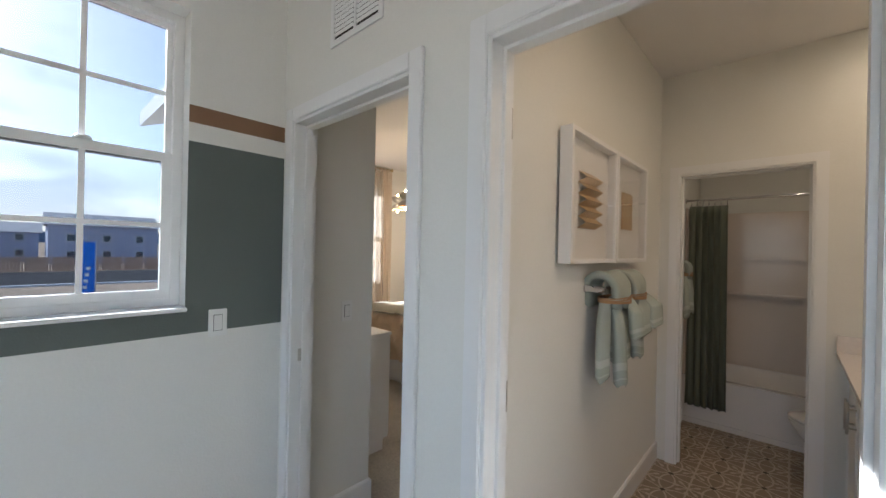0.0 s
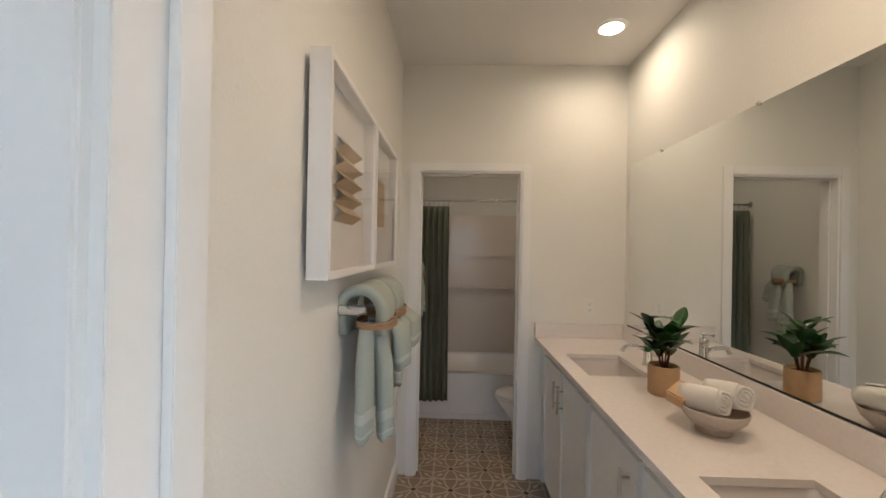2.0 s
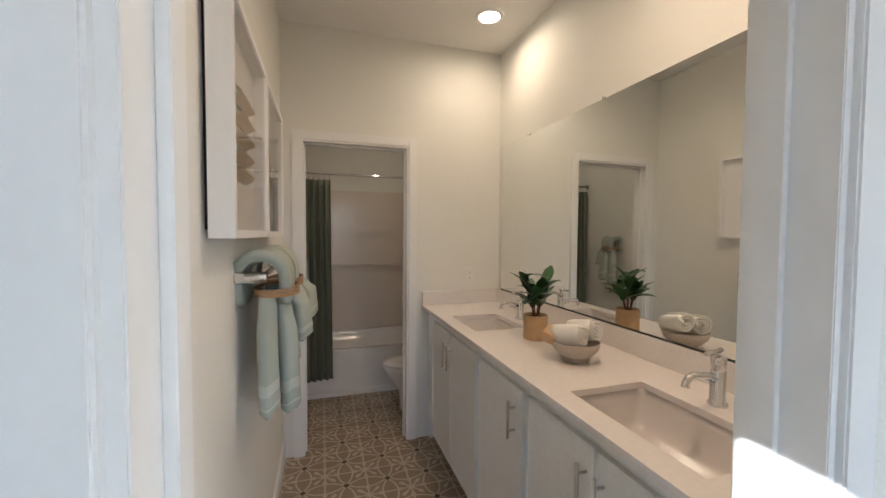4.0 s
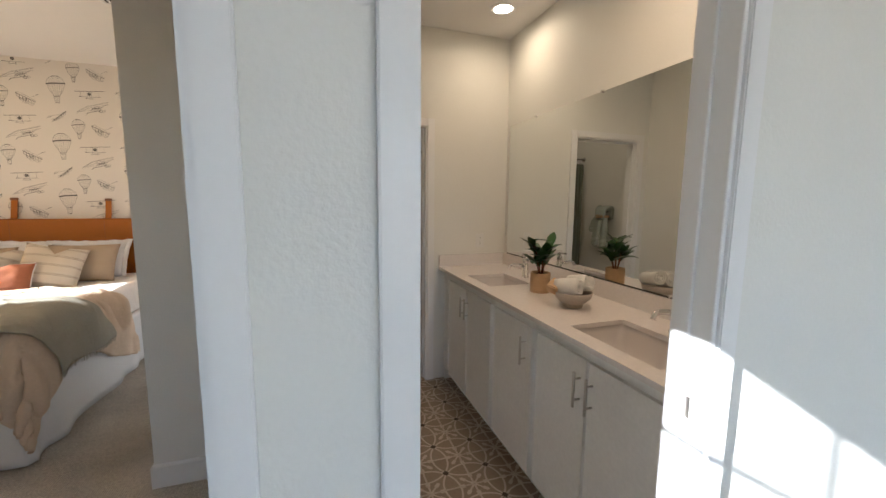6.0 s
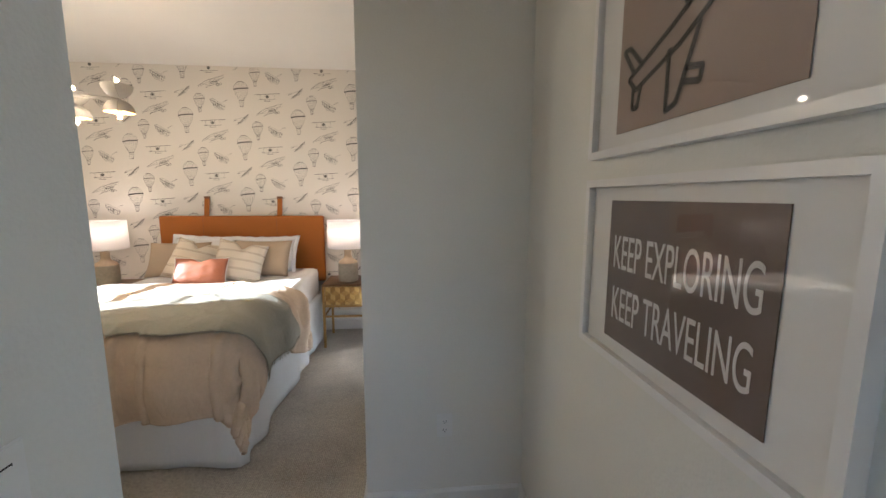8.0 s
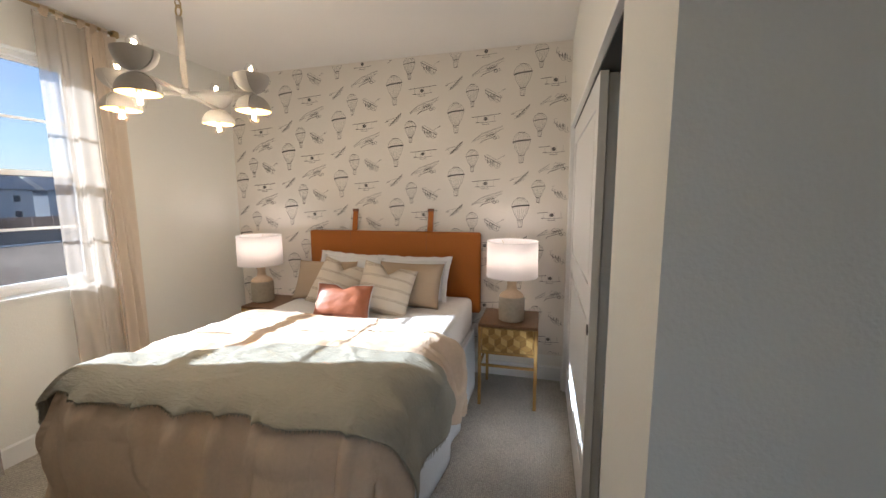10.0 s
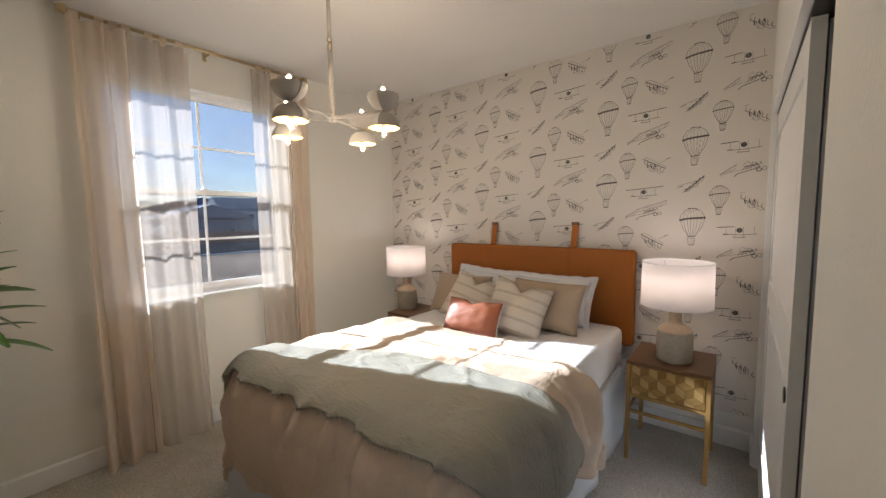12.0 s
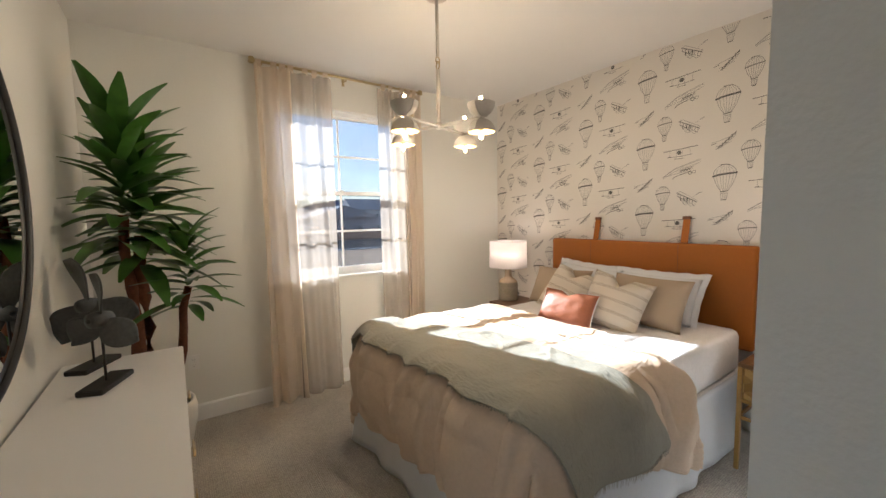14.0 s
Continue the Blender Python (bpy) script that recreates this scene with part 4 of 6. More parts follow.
def framed(at, turn, w, h, depth, label, art, gap=0.0):
    """A framed picture whose glass faces local -y."""
    fr = thing("framed_picture", label, "framed picture", "", at)
    fr.rotation_euler = (0, 0, turn)
    b = 0.02
    bm = bmesh.new()
    for lo, hi in (((-w / 2, -depth - gap, -h / 2), (-w / 2 + b, -gap, h / 2)), ((w / 2 - b, -depth - gap, -h / 2), (w / 2, -gap, h / 2)),
                   ((-w / 2 + b, -depth - gap, -h / 2), (w / 2 - b, -gap, -h / 2 + b)), ((-w / 2 + b, -depth - gap, h / 2 - b), (w / 2 - b, -gap, h / 2))):
        box_bm(bm, lo, hi)
    part("frame", bm, M_WFRAME, fr)
    bk = 0.012 + gap
    boxes("mount", M_MAT, ((-w / 2 + b, -bk, -h / 2 + b), (w / 2 - b, -bk + 0.006, h / 2 - b)), parent=fr)
    # black block put in for the shade between frame and wall
    if gap:
        boxes("gap_shade", M_BLACK, ((-w / 2 + 0.03, -gap + 0.0005, -h / 2 + 0.02), (w / 2 - 0.03, -0.001, h / 2 - 0.03)), parent=fr)
    art(fr, -bk)
    g = boxes("glazing", M_CLEAR, ((-w / 2 + b, -depth - gap + 0.006, -h / 2 + b), (w / 2 - b, -depth - gap + 0.008, h / 2 - b)), parent=fr)
    g.visible_shadow = False
    return fr


def folded_art(fr, y):
    bm = bmesh.new()
    n = 5
    for k in range(n):
        z0, z1 = -0.13 + k * 0.052, -0.13 + (k + 1) * 0.052
        zm = (z0 + z1) / 2
        a = [bm.verts.new(p) for p in ((-0.12, y - 0.002, z0), (0.09, y - 0.002, z0), (0.125, y - 0.028, zm), (0.09, y - 0.002, z1), (-0.12, y - 0.002, z1), (-0.085, y - 0.028, zm))]
        bm.faces.new((a[0], a[1], a[2], a[5]))
        bm.faces.new((a[5], a[2], a[3], a[4]))
    part("folded_paper", bm, M_PAPER, fr, "pleated gold paper relief")


def plain_art(fr, y):
    bm = bmesh.new()
    n = 14
    for k in range(n):
        x0 = -0.09 + k * 0.18 / n
        box_bm(bm, (x0, y - 0.006 - 0.002 * (k % 2), -0.105), (x0 + 0.18 / n - 0.0005, y - 0.001, 0.105))
    part("pleated_paper", bm, M_PAPER, fr, "finely pleated gold paper square")


framed((BX0, 1.795, 1.683), radians(90), 0.555, 0.58, 0.055, "deep white shadow-box frame with pleated gold paper, above the towel bar", folded_art, 0.014)
framed((BX0, 2.362, 1.683), radians(90), 0.555, 0.58, 0.055, "deep white shadow-box frame with a finely pleated gold square", plain_art, 0.014)


def text_mesh(parent, words, size, x, z, y, material, tall=1.6):
    cu = bpy.data.curves.new("lettering", "FONT")
    cu.body, cu.size, cu.align_x, cu.align_y = words, size, "CENTER", "CENTER"
    cu.extrude = 0.0004
    tmp = bpy.data.objects.new("lettering", cu)
    scene.collection.objects.link(tmp)
    me = bpy.data.meshes.new_from_object(tmp.evaluated_get(bpy.context.evaluated_depsgraph_get()))
    bpy.data.objects.remove(tmp)
    ob = new("lettering", me)
    me.materials.clear()
    me.materials.append(material)
    ob.parent = parent
    ob.matrix_basis = Matrix.Translation((x, y, z)) @ Matrix.Rotation(radians(90), 4, "X") @ Matrix.Diagonal((0.72, tall, 1, 1))
    return tagged(ob, "white hand-lettered words")


def word_art(fr, y):
    boxes("print", M_PRINT, ((-0.235, y - 0.003, -0.178), (0.235, y - 0.001, 0.178)), parent=fr)
    text_mesh(fr, "KEEP EXPLORING", 0.075, 0, 0.045, y - 0.0035, M_WHITEINK)
    text_mesh(fr, "KEEP TRAVELING", 0.075, 0, -0.085, y - 0.0035, M_WHITEINK)


def plane_art(fr, y):
    boxes("print", M_PRINTL, ((-0.235, y - 0.003, -0.178), (0.235, y - 0.001, 0.178)), parent=fr)
    bm = bmesh.new()
    loops = ([(-0.19, -0.06), (-0.05, 0.0), (0.10, 0.075), (0.16, 0.12), (0.17, 0.09), (0.12, 0.04), (-0.02, -0.04), (-0.16, -0.09), (-0.19, -0.06)],
             [(0.0, 0.02), (-0.09, 0.15), (-0.06, 0.155), (0.05, 0.05)], [(0.03, -0.02), (-0.02, -0.15), (-0.05, -0.16), (-0.05, -0.04)],
             [(-0.17, -0.05), (-0.215, 0.01), (-0.19, 0.01), (-0.14, -0.04)], [(-0.14, -0.08), (-0.15, -0.13), (-0.17, -0.13), (-0.17, -0.085)],
             [(-0.05, 0.09), (-0.01, 0.115), (0.0, 0.095), (-0.035, 0.07)], [(0.0, -0.09), (0.045, -0.10), (0.04, -0.125), (-0.005, -0.115)])
    for l in loops:
        stroke(bm, l, 0.006, y - 0.0045)
    part("aeroplane_drawing", bm, M_INK, fr, "ink outline of an aeroplane")


framed((PE, 1.532, 1.765), radians(-90), 0.705, 0.465, 0.03, "white framed print of an aeroplane drawn in ink on taupe", plane_art)
framed((PE, 1.532, 1.245), radians(-90), 0.705, 0.465, 0.03, "white framed print with two lines of white words on brown", word_art)


def strap_towel(name, at, label, group, n_tails, seed, scale=1.0, tails=None):
    """A towel folded over a bar at local origin (bar runs along local y), tied with twine, its tails hanging free."""
    rg = random.Random(seed)
    t = thing(name, label, "towel", group, at)
    tails = tails or [(rg.uniform(-0.5, 0.5), rg.uniform(0.42, 0.5), rg.uniform(0.05, 0.07)) for _ in range(n_tails)]

    def loop(u, v):
        # over the bar, from the wall side up and down in front
        a = math.pi * (1.12 - 1.24 * u)
        r = 0.046 * scale + 0.004 * math.sin(9 * v)
        drop = max(0.0, abs(u - 0.5) - 0.4) * 0.5
        y = (v - 0.5) * 0.17 * scale * (1 - 0.25 * abs(u - 0.5) * 2)
        return (r * math.cos(a) * 1.15, y, r * math.sin(a) * 1.25 - 0.01 - drop + 0.006 * math.cos(12 * v))
    grid("towel_top", M_TERRYG, 14, 16, loop, t, thick=0.034)
    for k, (yy, ln, w, *xo) in enumerate(tails):
        xo = xo[0] if xo else 0.022 + 0.014 * (k % 2)
        ph = rg.uniform(0, 6)

        def tail(u, v, yy=yy, ln=ln, w=w, ph=ph, k=k, xo=xo):
            a = 2 * math.pi * v
            z = -0.045 - ln * u
            sp_ = min(1.0, 0.45 + u * 1.6)
            rx, ry = 0.018 * scale * (0.9 + 0.3 * sp_) * (1 + 0.22 * math.sin(3 * a + ph)), w / 2 * 1.55 * sp_
            end = 0.6 if u > 0.985 else 1.0
            return (0.02 + (xo * (0.45 + 0.55 * min(1, u * 3))) + rx * math.cos(a) * end + 0.012 * u, yy * 0.11 * scale * (0.9 + 0.15 * u) + ry * math.sin(a) * end + 0.008 * math.sin(4 * u + ph), z + 0.010 * math.sin(a * 2 + ph) * u)
        tl = grid("towel_tail", M_TERRYG, 22, 20, tail, t)

        def band(u, v, fn=tail, xo=xo):
            uu = 0.72 + 0.09 * u
            p = Vector(fn(uu, v))
            c = Vector((0.02 + xo + 0.012 * uu, yy * 0.11 * scale * (0.9 + 0.15 * uu) + 0.008 * math.sin(4 * uu + ph), p.z))
            return c + (p - c) * 1.035
        grid("woven_band", M_BAND, 3, 20, band, tl)

        def band2(u, v, fn=tail, xo=xo):
            uu = 0.90 + 0.02 * u
            p = Vector(fn(uu, v))
            c = Vector((0.02 + xo + 0.012 * uu, yy * 0.11 * scale * (0.9 + 0.15 * uu) + 0.008 * math.sin(4 * uu + ph), p.z))
            return c + (p - c) * 1.03
        grid("woven_band", M_BAND, 2, 20, band2, tl)
    bm = bmesh.new()
    for k in range(5):
        pts = [(0.030 * scale + (0.052 * scale) * math.cos(a), 0.088 * scale * math.sin(a), -0.062 + 0.006 * k - 0.004 * math.sin(a + k)) for a in [2 * math.pi * i / 20 for i in range(21)]]
        tube_bm(bm, pts, 0.0032, 5)
    for k in range(10):
        a = rg.uniform(-1, 1)
        p = Vector((0.066 * scale * math.cos(a), 0.08 * scale * math.sin(a), -0.05))
        tube_bm(bm, [p, p + Vector((rg.uniform(0, 0.02), rg.uniform(-0.02, 0.02), rg.uniform(-0.02, 0.02)))], 0.0012, 4)
    part("twine", bm, M_TWINE, t, "band of jute twine")
    return t


bar = thing("towel_bar", "brushed chrome towel bar on the wall under the white frames", "towel bar", at=(BX0, 2.13, 1.268))
tube("rail", M_NICKEL, [(0.072, -0.28, 0), (0.072, 0.28, 0)], 0.009, bar, 14)
for y in (-0.28, 0.28):
    lathe("post", M_CHROME, [(0.001, 0), (0.021, 0), (0.019, 0.03), (0.0165, 0.085), (0.015, 0.092), (0.001, 0.092)], (0, y, 0), bar, seg=20, turn=Matrix.Rotation(radians(90), 3, "Y"))
strap_towel("hanging_towel", (BX0 + 0.072, 1.935, 1.268), "pale sage towel tied with jute twine, hanging over the towel bar", "bar towels", 4, 3,
            scale=1.3, tails=[(-0.55, 0.385, 0.06, -0.012), (-0.1, 0.41, 0.065, 0.050), (0.8, 0.20, 0.09, 0.085), (0.6, 0.33, 0.08, 0.0)])
strap_towel("hanging_towel", (BX0 + 0.072, 2.20, 1.268), "pale sage towel tied with jute twine, hanging over the towel bar", "bar towels", 4, 8,
            scale=1.3, tails=[(-0.6, 0.34, 0.08, 0.0), (0.1, 0.20, 0.09, 0.07), (0.8, 0.17, 0.10, 0.10), (0.0, 0.33, 0.08, 0.04)])
hook = thing("towel_hook", "small chrome towel ring on the wall beside the bath", "towel ring", at=(BX0, 3.72, 1.33))
tube("arm", M_CHROME, [(0, 0, 0), (0.06, 0, 0)], 0.009, hook, 12)
tube("cross_bar", M_CHROME, [(0.06, -0.06, 0), (0.06, 0.06, 0)], 0.007, hook, 12)
strap_towel("hanging_towel", (BX0 + 0.062, 3.72, 1.33), "sage towel tied with twine, hanging beside the green shower curtain", "bar towels", 3, 12,
            tails=[(-0.5, 0.36, 0.07), (0.4, 0.33, 0.07), (0.9, 0.18, 0.08)])

# tub, surround, curtain
tub = thing("bathtub", "white bathtub with a flat apron at the end of the bathroom", "bathtub", at=(0, TUBY, 0))
W0, W1, TD = BX0 + 0.003, BX1 - 0.003, TN - TUBY - 0.003
bm = bmesh.new()
zr = 0.33
outer = [(W0, 0, zr), (W1, 0, zr), (W1, TD, zr), (W0, TD, zr)]
levels = [[(W0 + 0.0, 0.0), (W1, TD), zr], [(W0 + 0.07, 0.075), (W1 - 0.07, TD - 0.06), zr], [(W0 + 0.09, 0.09), (W1 - 0.09, TD - 0.075), zr - 0.03], [(W0 + 0.16, 0.14), (W1 - 0.14, TD - 0.12), 0.09], [(W0 + 0.25, 0.22), (W1 - 0.22, TD - 0.2), 0.065]]
rings = []
for (xa, ya), (xb, yb), z in levels:
    r = 0.002 if z == zr and xa == W0 else 0.09
    ring_ = []
    for cx_, cy_, a0 in ((xb - r, yb - r, 0), (xa + r, yb - r, 90), (xa + r, ya + r, 180), (xb - r, ya + r, 270)):
        for k in range(6):
            a = radians(a0 + 18 * k)
            ring_.append(bm.verts.new((cx_ + r * math.cos(a), cy_ + r * math.sin(a), z)))
    rings.append(ring_)
for a, b in zip(rings, rings[1:]):
    for k in range(24):
        bm.faces.new((a[k], a[(k + 1) % 24], b[(k + 1) % 24], b[k]))
bm.faces.new(rings[-1])
part("basin", bm, M_PORC, tub, smooth=True)
boxes("apron", M_PORC, ((W0, 0.004, FL + 0.05), (W1, 0.02, zr - 0.001)), ((W0, -0.004, FL), (W1, 0.02, FL + 0.05)), parent=tub, bevel=0.003)
sur = thing("tub_surround", "glossy cream moulded tub surround with two long ledges", "tub surround", at=(0, TN, 0))
boxes("back_panel", M_SURR, ((W0 + 0.02, -0.02, zr), (W1 - 0.02, -0.001, 1.88)), parent=sur, bevel=0.004)
for z in (1.045, 1.40):
    boxes("ledge", M_SURR, ((W0 + 0.02, -0.075, z), (W1 - 0.02, -0.0205, z + 0.028)), parent=sur, bevel=0.008)
boxes("back_panel", M_SURR, ((W0 + 0.02, -0.045, 1.073), (W1 - 0.02, -0.0205, 1.40)), parent=sur, bevel=0.004)
for xa, xb in ((W0, W0 + 0.018), (W1 - 0.018, W1)):
    boxes("side_panel", M_SURR, ((xa, -TD + 0.02, zr), (xb, -0.001, 1.88)), parent=sur, bevel=0.004)
rod = thing("shower_rod", "chrome shower curtain rod above the tub", "curtain rod", at=(0, TUBY + 0.03, 1.945))
tube("rod", M_CHROME, [(W0, 0, 0), (W1, 0, 0)], 0.011, rod, 12)
for x in (W0, W1 - 0.006):
    lathe("flange", M_CHROME, [(0.001, 0), (0.03, 0), (0.026, 0.006), (0.001, 0.006)], (x, 0, 0), rod, turn=Matrix.Rotation(radians(90), 3, "Y"))
cur = thing("shower_curtain", "dark olive-green shower curtain drawn aside outside the tub", "shower curtain", at=(0, TUBY - 0.022, 0))


def shower_cloth(u, v):
    x = W0 + 0.03 + 0.30 * u
    amp = 0.020 + 0.006 * (1 - v)
    return (x + 0.008 * math.sin(u * 40 + v * 2), (0.040 - amp) * (v > 0.97) * 0.6 + amp * math.sin(u * 2 * math.pi * 5.5 + 0.7 * math.sin(v * 3)), 0.075 + (1.885 - 0.075) * v)


grid("cloth", M_CURTG, 90, 24, shower_cloth, cur, thick=0.003)
for k in range(7):
    x = W0 + 0.045 + 0.045 * k
    pts = [(x, 0.045 + 0.021 * math.sin(a), 1.935 - 0.02 + 0.035 * math.cos(a)) for a in [2 * math.pi * i / 12 for i in range(13)]]
    tube("ring", M_CHROME, pts, 0.0022, cur, 6)

toi = thing("toilet", "white porcelain toilet with its lid closed", "toilet", at=(0, 3.76, FL))


def egg(cx_, rx, ry, z, n=28):
    return [(cx_ + rx * math.cos(a) * (1.0 if math.cos(a) < 0 else 0.8), ry * math.sin(a), z) for a in [2 * math.pi * k / n for k in range(n)]]


def rings_part(name, material, rows, parent, label=""):
    bm = bmesh.new()
    rs = [[bm.verts.new(p) for p in row] for row in rows]
    for a, b in zip(rs, rs[1:]):
        for k in range(len(a)):
            bm.faces.new((a[k], a[(k + 1) % len(a)], b[(k + 1) % len(a)], b[k]))
    bm.faces.new(rs[0][::-1])
    bm.faces.new(rs[-1])
    return part(name, bm, material, parent, label, smooth=True)


rings_part("bowl", M_PORC, [egg(0.34, 0.20, 0.10, 0), egg(0.34, 0.19, 0.095, 0.05), egg(0.33, 0.20, 0.10, 0.18), egg(0.29, 0.25, 0.16, 0.30), egg(0.28, 0.275, 0.178, 0.36), egg(0.28, 0.275, 0.178, 0.375)], toi)
rings_part("seat", M_PORC, [egg(0.28, 0.28, 0.182, 0.378), egg(0.28, 0.285, 0.186, 0.384), egg(0.28, 0.28, 0.182, 0.392)], toi)
rings_part("lid", M_PORC, [egg(0.28, 0.278, 0.181, 0.396), egg(0.28, 0.285, 0.186, 0.404), egg(0.28, 0.27, 0.175, 0.415), egg(0.28, 0.18, 0.12, 0.420)], toi)
boxes("tank", M_PORC, ((0.56, -0.22, 0.38), (0.80, 0.22, 0.72)), parent=toi, bevel=0.02)
boxes("tank_lid", M_PORC, ((0.55, -0.23, 0.722), (0.81, 0.23, 0.755)), parent=toi, bevel=0.01)
tube("flush_lever", M_CHROME, [(0.555, -0.16, 0.66), (0.54, -0.16, 0.66), (0.535, -0.09, 0.655)], 0.006, toi, 8)


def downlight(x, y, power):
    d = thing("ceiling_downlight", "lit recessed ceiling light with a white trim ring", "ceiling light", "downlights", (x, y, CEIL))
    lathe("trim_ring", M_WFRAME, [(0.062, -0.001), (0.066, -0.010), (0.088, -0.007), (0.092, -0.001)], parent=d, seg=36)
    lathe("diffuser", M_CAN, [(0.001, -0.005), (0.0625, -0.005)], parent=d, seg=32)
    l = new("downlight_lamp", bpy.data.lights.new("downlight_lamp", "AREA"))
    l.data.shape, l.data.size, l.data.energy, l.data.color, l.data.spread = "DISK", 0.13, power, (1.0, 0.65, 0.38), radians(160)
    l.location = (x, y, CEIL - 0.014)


downlight(0.52, 2.80, BATH_POWER * 0.65)
downlight(0.30, 1.45, BATH_POWER * 1.7)
# unseen, added to brighten the tub room
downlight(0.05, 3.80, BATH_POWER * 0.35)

vent = thing("air_vent", "white louvred air vent high on the hall wall", "air vent", at=(-1.25, HN0, 2.43))
boxes("vent_frame", M_TRIM, ((-0.17, -0.008, -0.17), (-0.145, -0.001, 0.17)), ((0.145, -0.008, -0.17), (0.17, -0.001, 0.17)), ((-0.145, -0.008, 0.145), (0.145, -0.001, 0.17)),
      ((-0.145, -0.008, -0.17), (0.145, -0.001, -0.145)), ((-0.008, -0.008, -0.145), (0.008, -0.001, 0.145)), parent=vent)
# dark sheet in place of the shade behind the louvres
boxes("shade_backing", M_DARK, ((-0.145, -0.002, -0.145), (0.145, -0.0012, 0.145)), parent=vent)
for side in (-1, 1):
    for k in range(15):
        z = -0.13 + k * 0.0185
        x0, x1 = (-0.143, -0.010) if side < 0 else (0.010, 0.143)
        bm = bmesh.new()
        v = [bm.verts.new(p) for p in ((x0, -0.003, z), (x1, -0.003, z), (x1, -0.009, z + 0.010), (x0, -0.009, z + 0.010), (x0, -0.004, z - 0.001), (x1, -0.004, z - 0.001), (x1, -0.010, z + 0.009), (x0, -0.010, z + 0.009))]
        for f in ((0, 1, 2, 3), (7, 6, 5, 4), (0, 4, 5, 1), (2, 6, 7, 3), (0, 3, 7, 4), (1, 5, 6, 2)):
            bm.faces.new([v[i] for i in f])
        part("slat", bm, M_TRIM, vent)
cv = thing("ceiling_vent", "white slotted air vent in the bedroom ceiling", "air vent", at=(-1.98, 3.60, CEIL))
cv.scale = (0.72, 0.72, 1)
boxes("vent_frame", M_TRIM, ((-0.18, -0.08, -0.008), (0.18, -0.055, -0.001)), ((-0.18, 0.055, -0.008), (0.18, 0.08, -0.001)), ((-0.18, -0.055, -0.008), (-0.155, 0.055, -0.001)), ((0.155, -0.055, -0.008), (0.18, 0.055, -0.001)), parent=cv)
# dark sheet in place of the shade above the slots
boxes("shade_backing", M_DARK, ((-0.155, -0.055, -0.002), (0.155, 0.055, -0.0012)), parent=cv)
for k in range(7):
    boxes("slat", M_TRIM, ((-0.15 + k * 0.045, -0.055, -0.009), (-0.135 + k * 0.045, 0.055, -0.003)), parent=cv)

# door hardware
for z in (1.81, 1.02, 0.22):
    h_ = boxes("hinge", M_NICKEL, ((D2[0] + 0.018, HN1 - 0.045, z - 0.045), (D2[0] + 0.0205, HN1 + 0.002, z + 0.045)), bevel=0.0005)
    tagged(h_, "dark nickel door hinge leaf on the white jamb", "hinge", "door hinges")
for nm, lo, hi in (("strike_plate", (D1[0] + 0.018, HN0 + 0.03, 0.90), (D1[0] + 0.0200, HN0 + 0.058, 0.958)), ("strike_plate", (D2[1] - 0.0200, HN0 + 0.03, 0.90), (D2[1] - 0.018, HN0 + 0.058, 0.958))):
    tagged(boxes(nm, M_NICKEL, (lo, hi)), "nickel strike plate set in the white door jamb", "strike plate", "strike plates")
tagged(boxes("hinge", M_NICKEL, ((D1[1] - 0.0205, HN1 - 0.045, 0.975), (D1[1] - 0.018, HN1 + 0.002, 1.065)), bevel=0.0005), "dark nickel door hinge leaf on the white jamb", "hinge", "door hinges")

# ---- bedroom ----
BXL, BXR, BYF, BYH = -3.93, -2.40, 2.95, 5.07   # mattress: sides, foot, head
bed = thing("bed", "queen bed with white mattress and loose white bed skirt", "bed", at=((BXL + BXR) / 2, 4.0, 0))
OX, OY = (BXL + BXR) / 2, 4.0
HX = (BXR - BXL) / 2


def soft_box(name, material, lo, hi, r, parent, label="", n=10):
    bm = bmesh.new()
    box_bm(bm, lo, hi)
    bmesh.ops.bevel(bm, geom=bm.edges[:], offset=r, segments=4, affect="EDGES", profile=0.5)
    return part(name, bm, material, parent, label, smooth=True)


soft_box("mattress", M_LINEN, (-HX, BYF - OY, 0.36), (HX, BYH - OY, 0.655), 0.05, bed, "white fitted sheet over the mattress")
soft_box("box_spring", M_LINEN, (-HX + 0.01, BYF - OY + 0.01, 0.16), (HX - 0.01, BYH - OY, 0.36), 0.02, bed)
for x in (-HX + 0.1, HX - 0.1):
    for y in (BYF - OY + 0.12, BYH - OY - 0.12):
        boxes("bed_leg", M_BLACK, ((x - 0.025, y - 0.025, FL), (x + 0.025, y + 0.025, 0.16)), parent=bed)


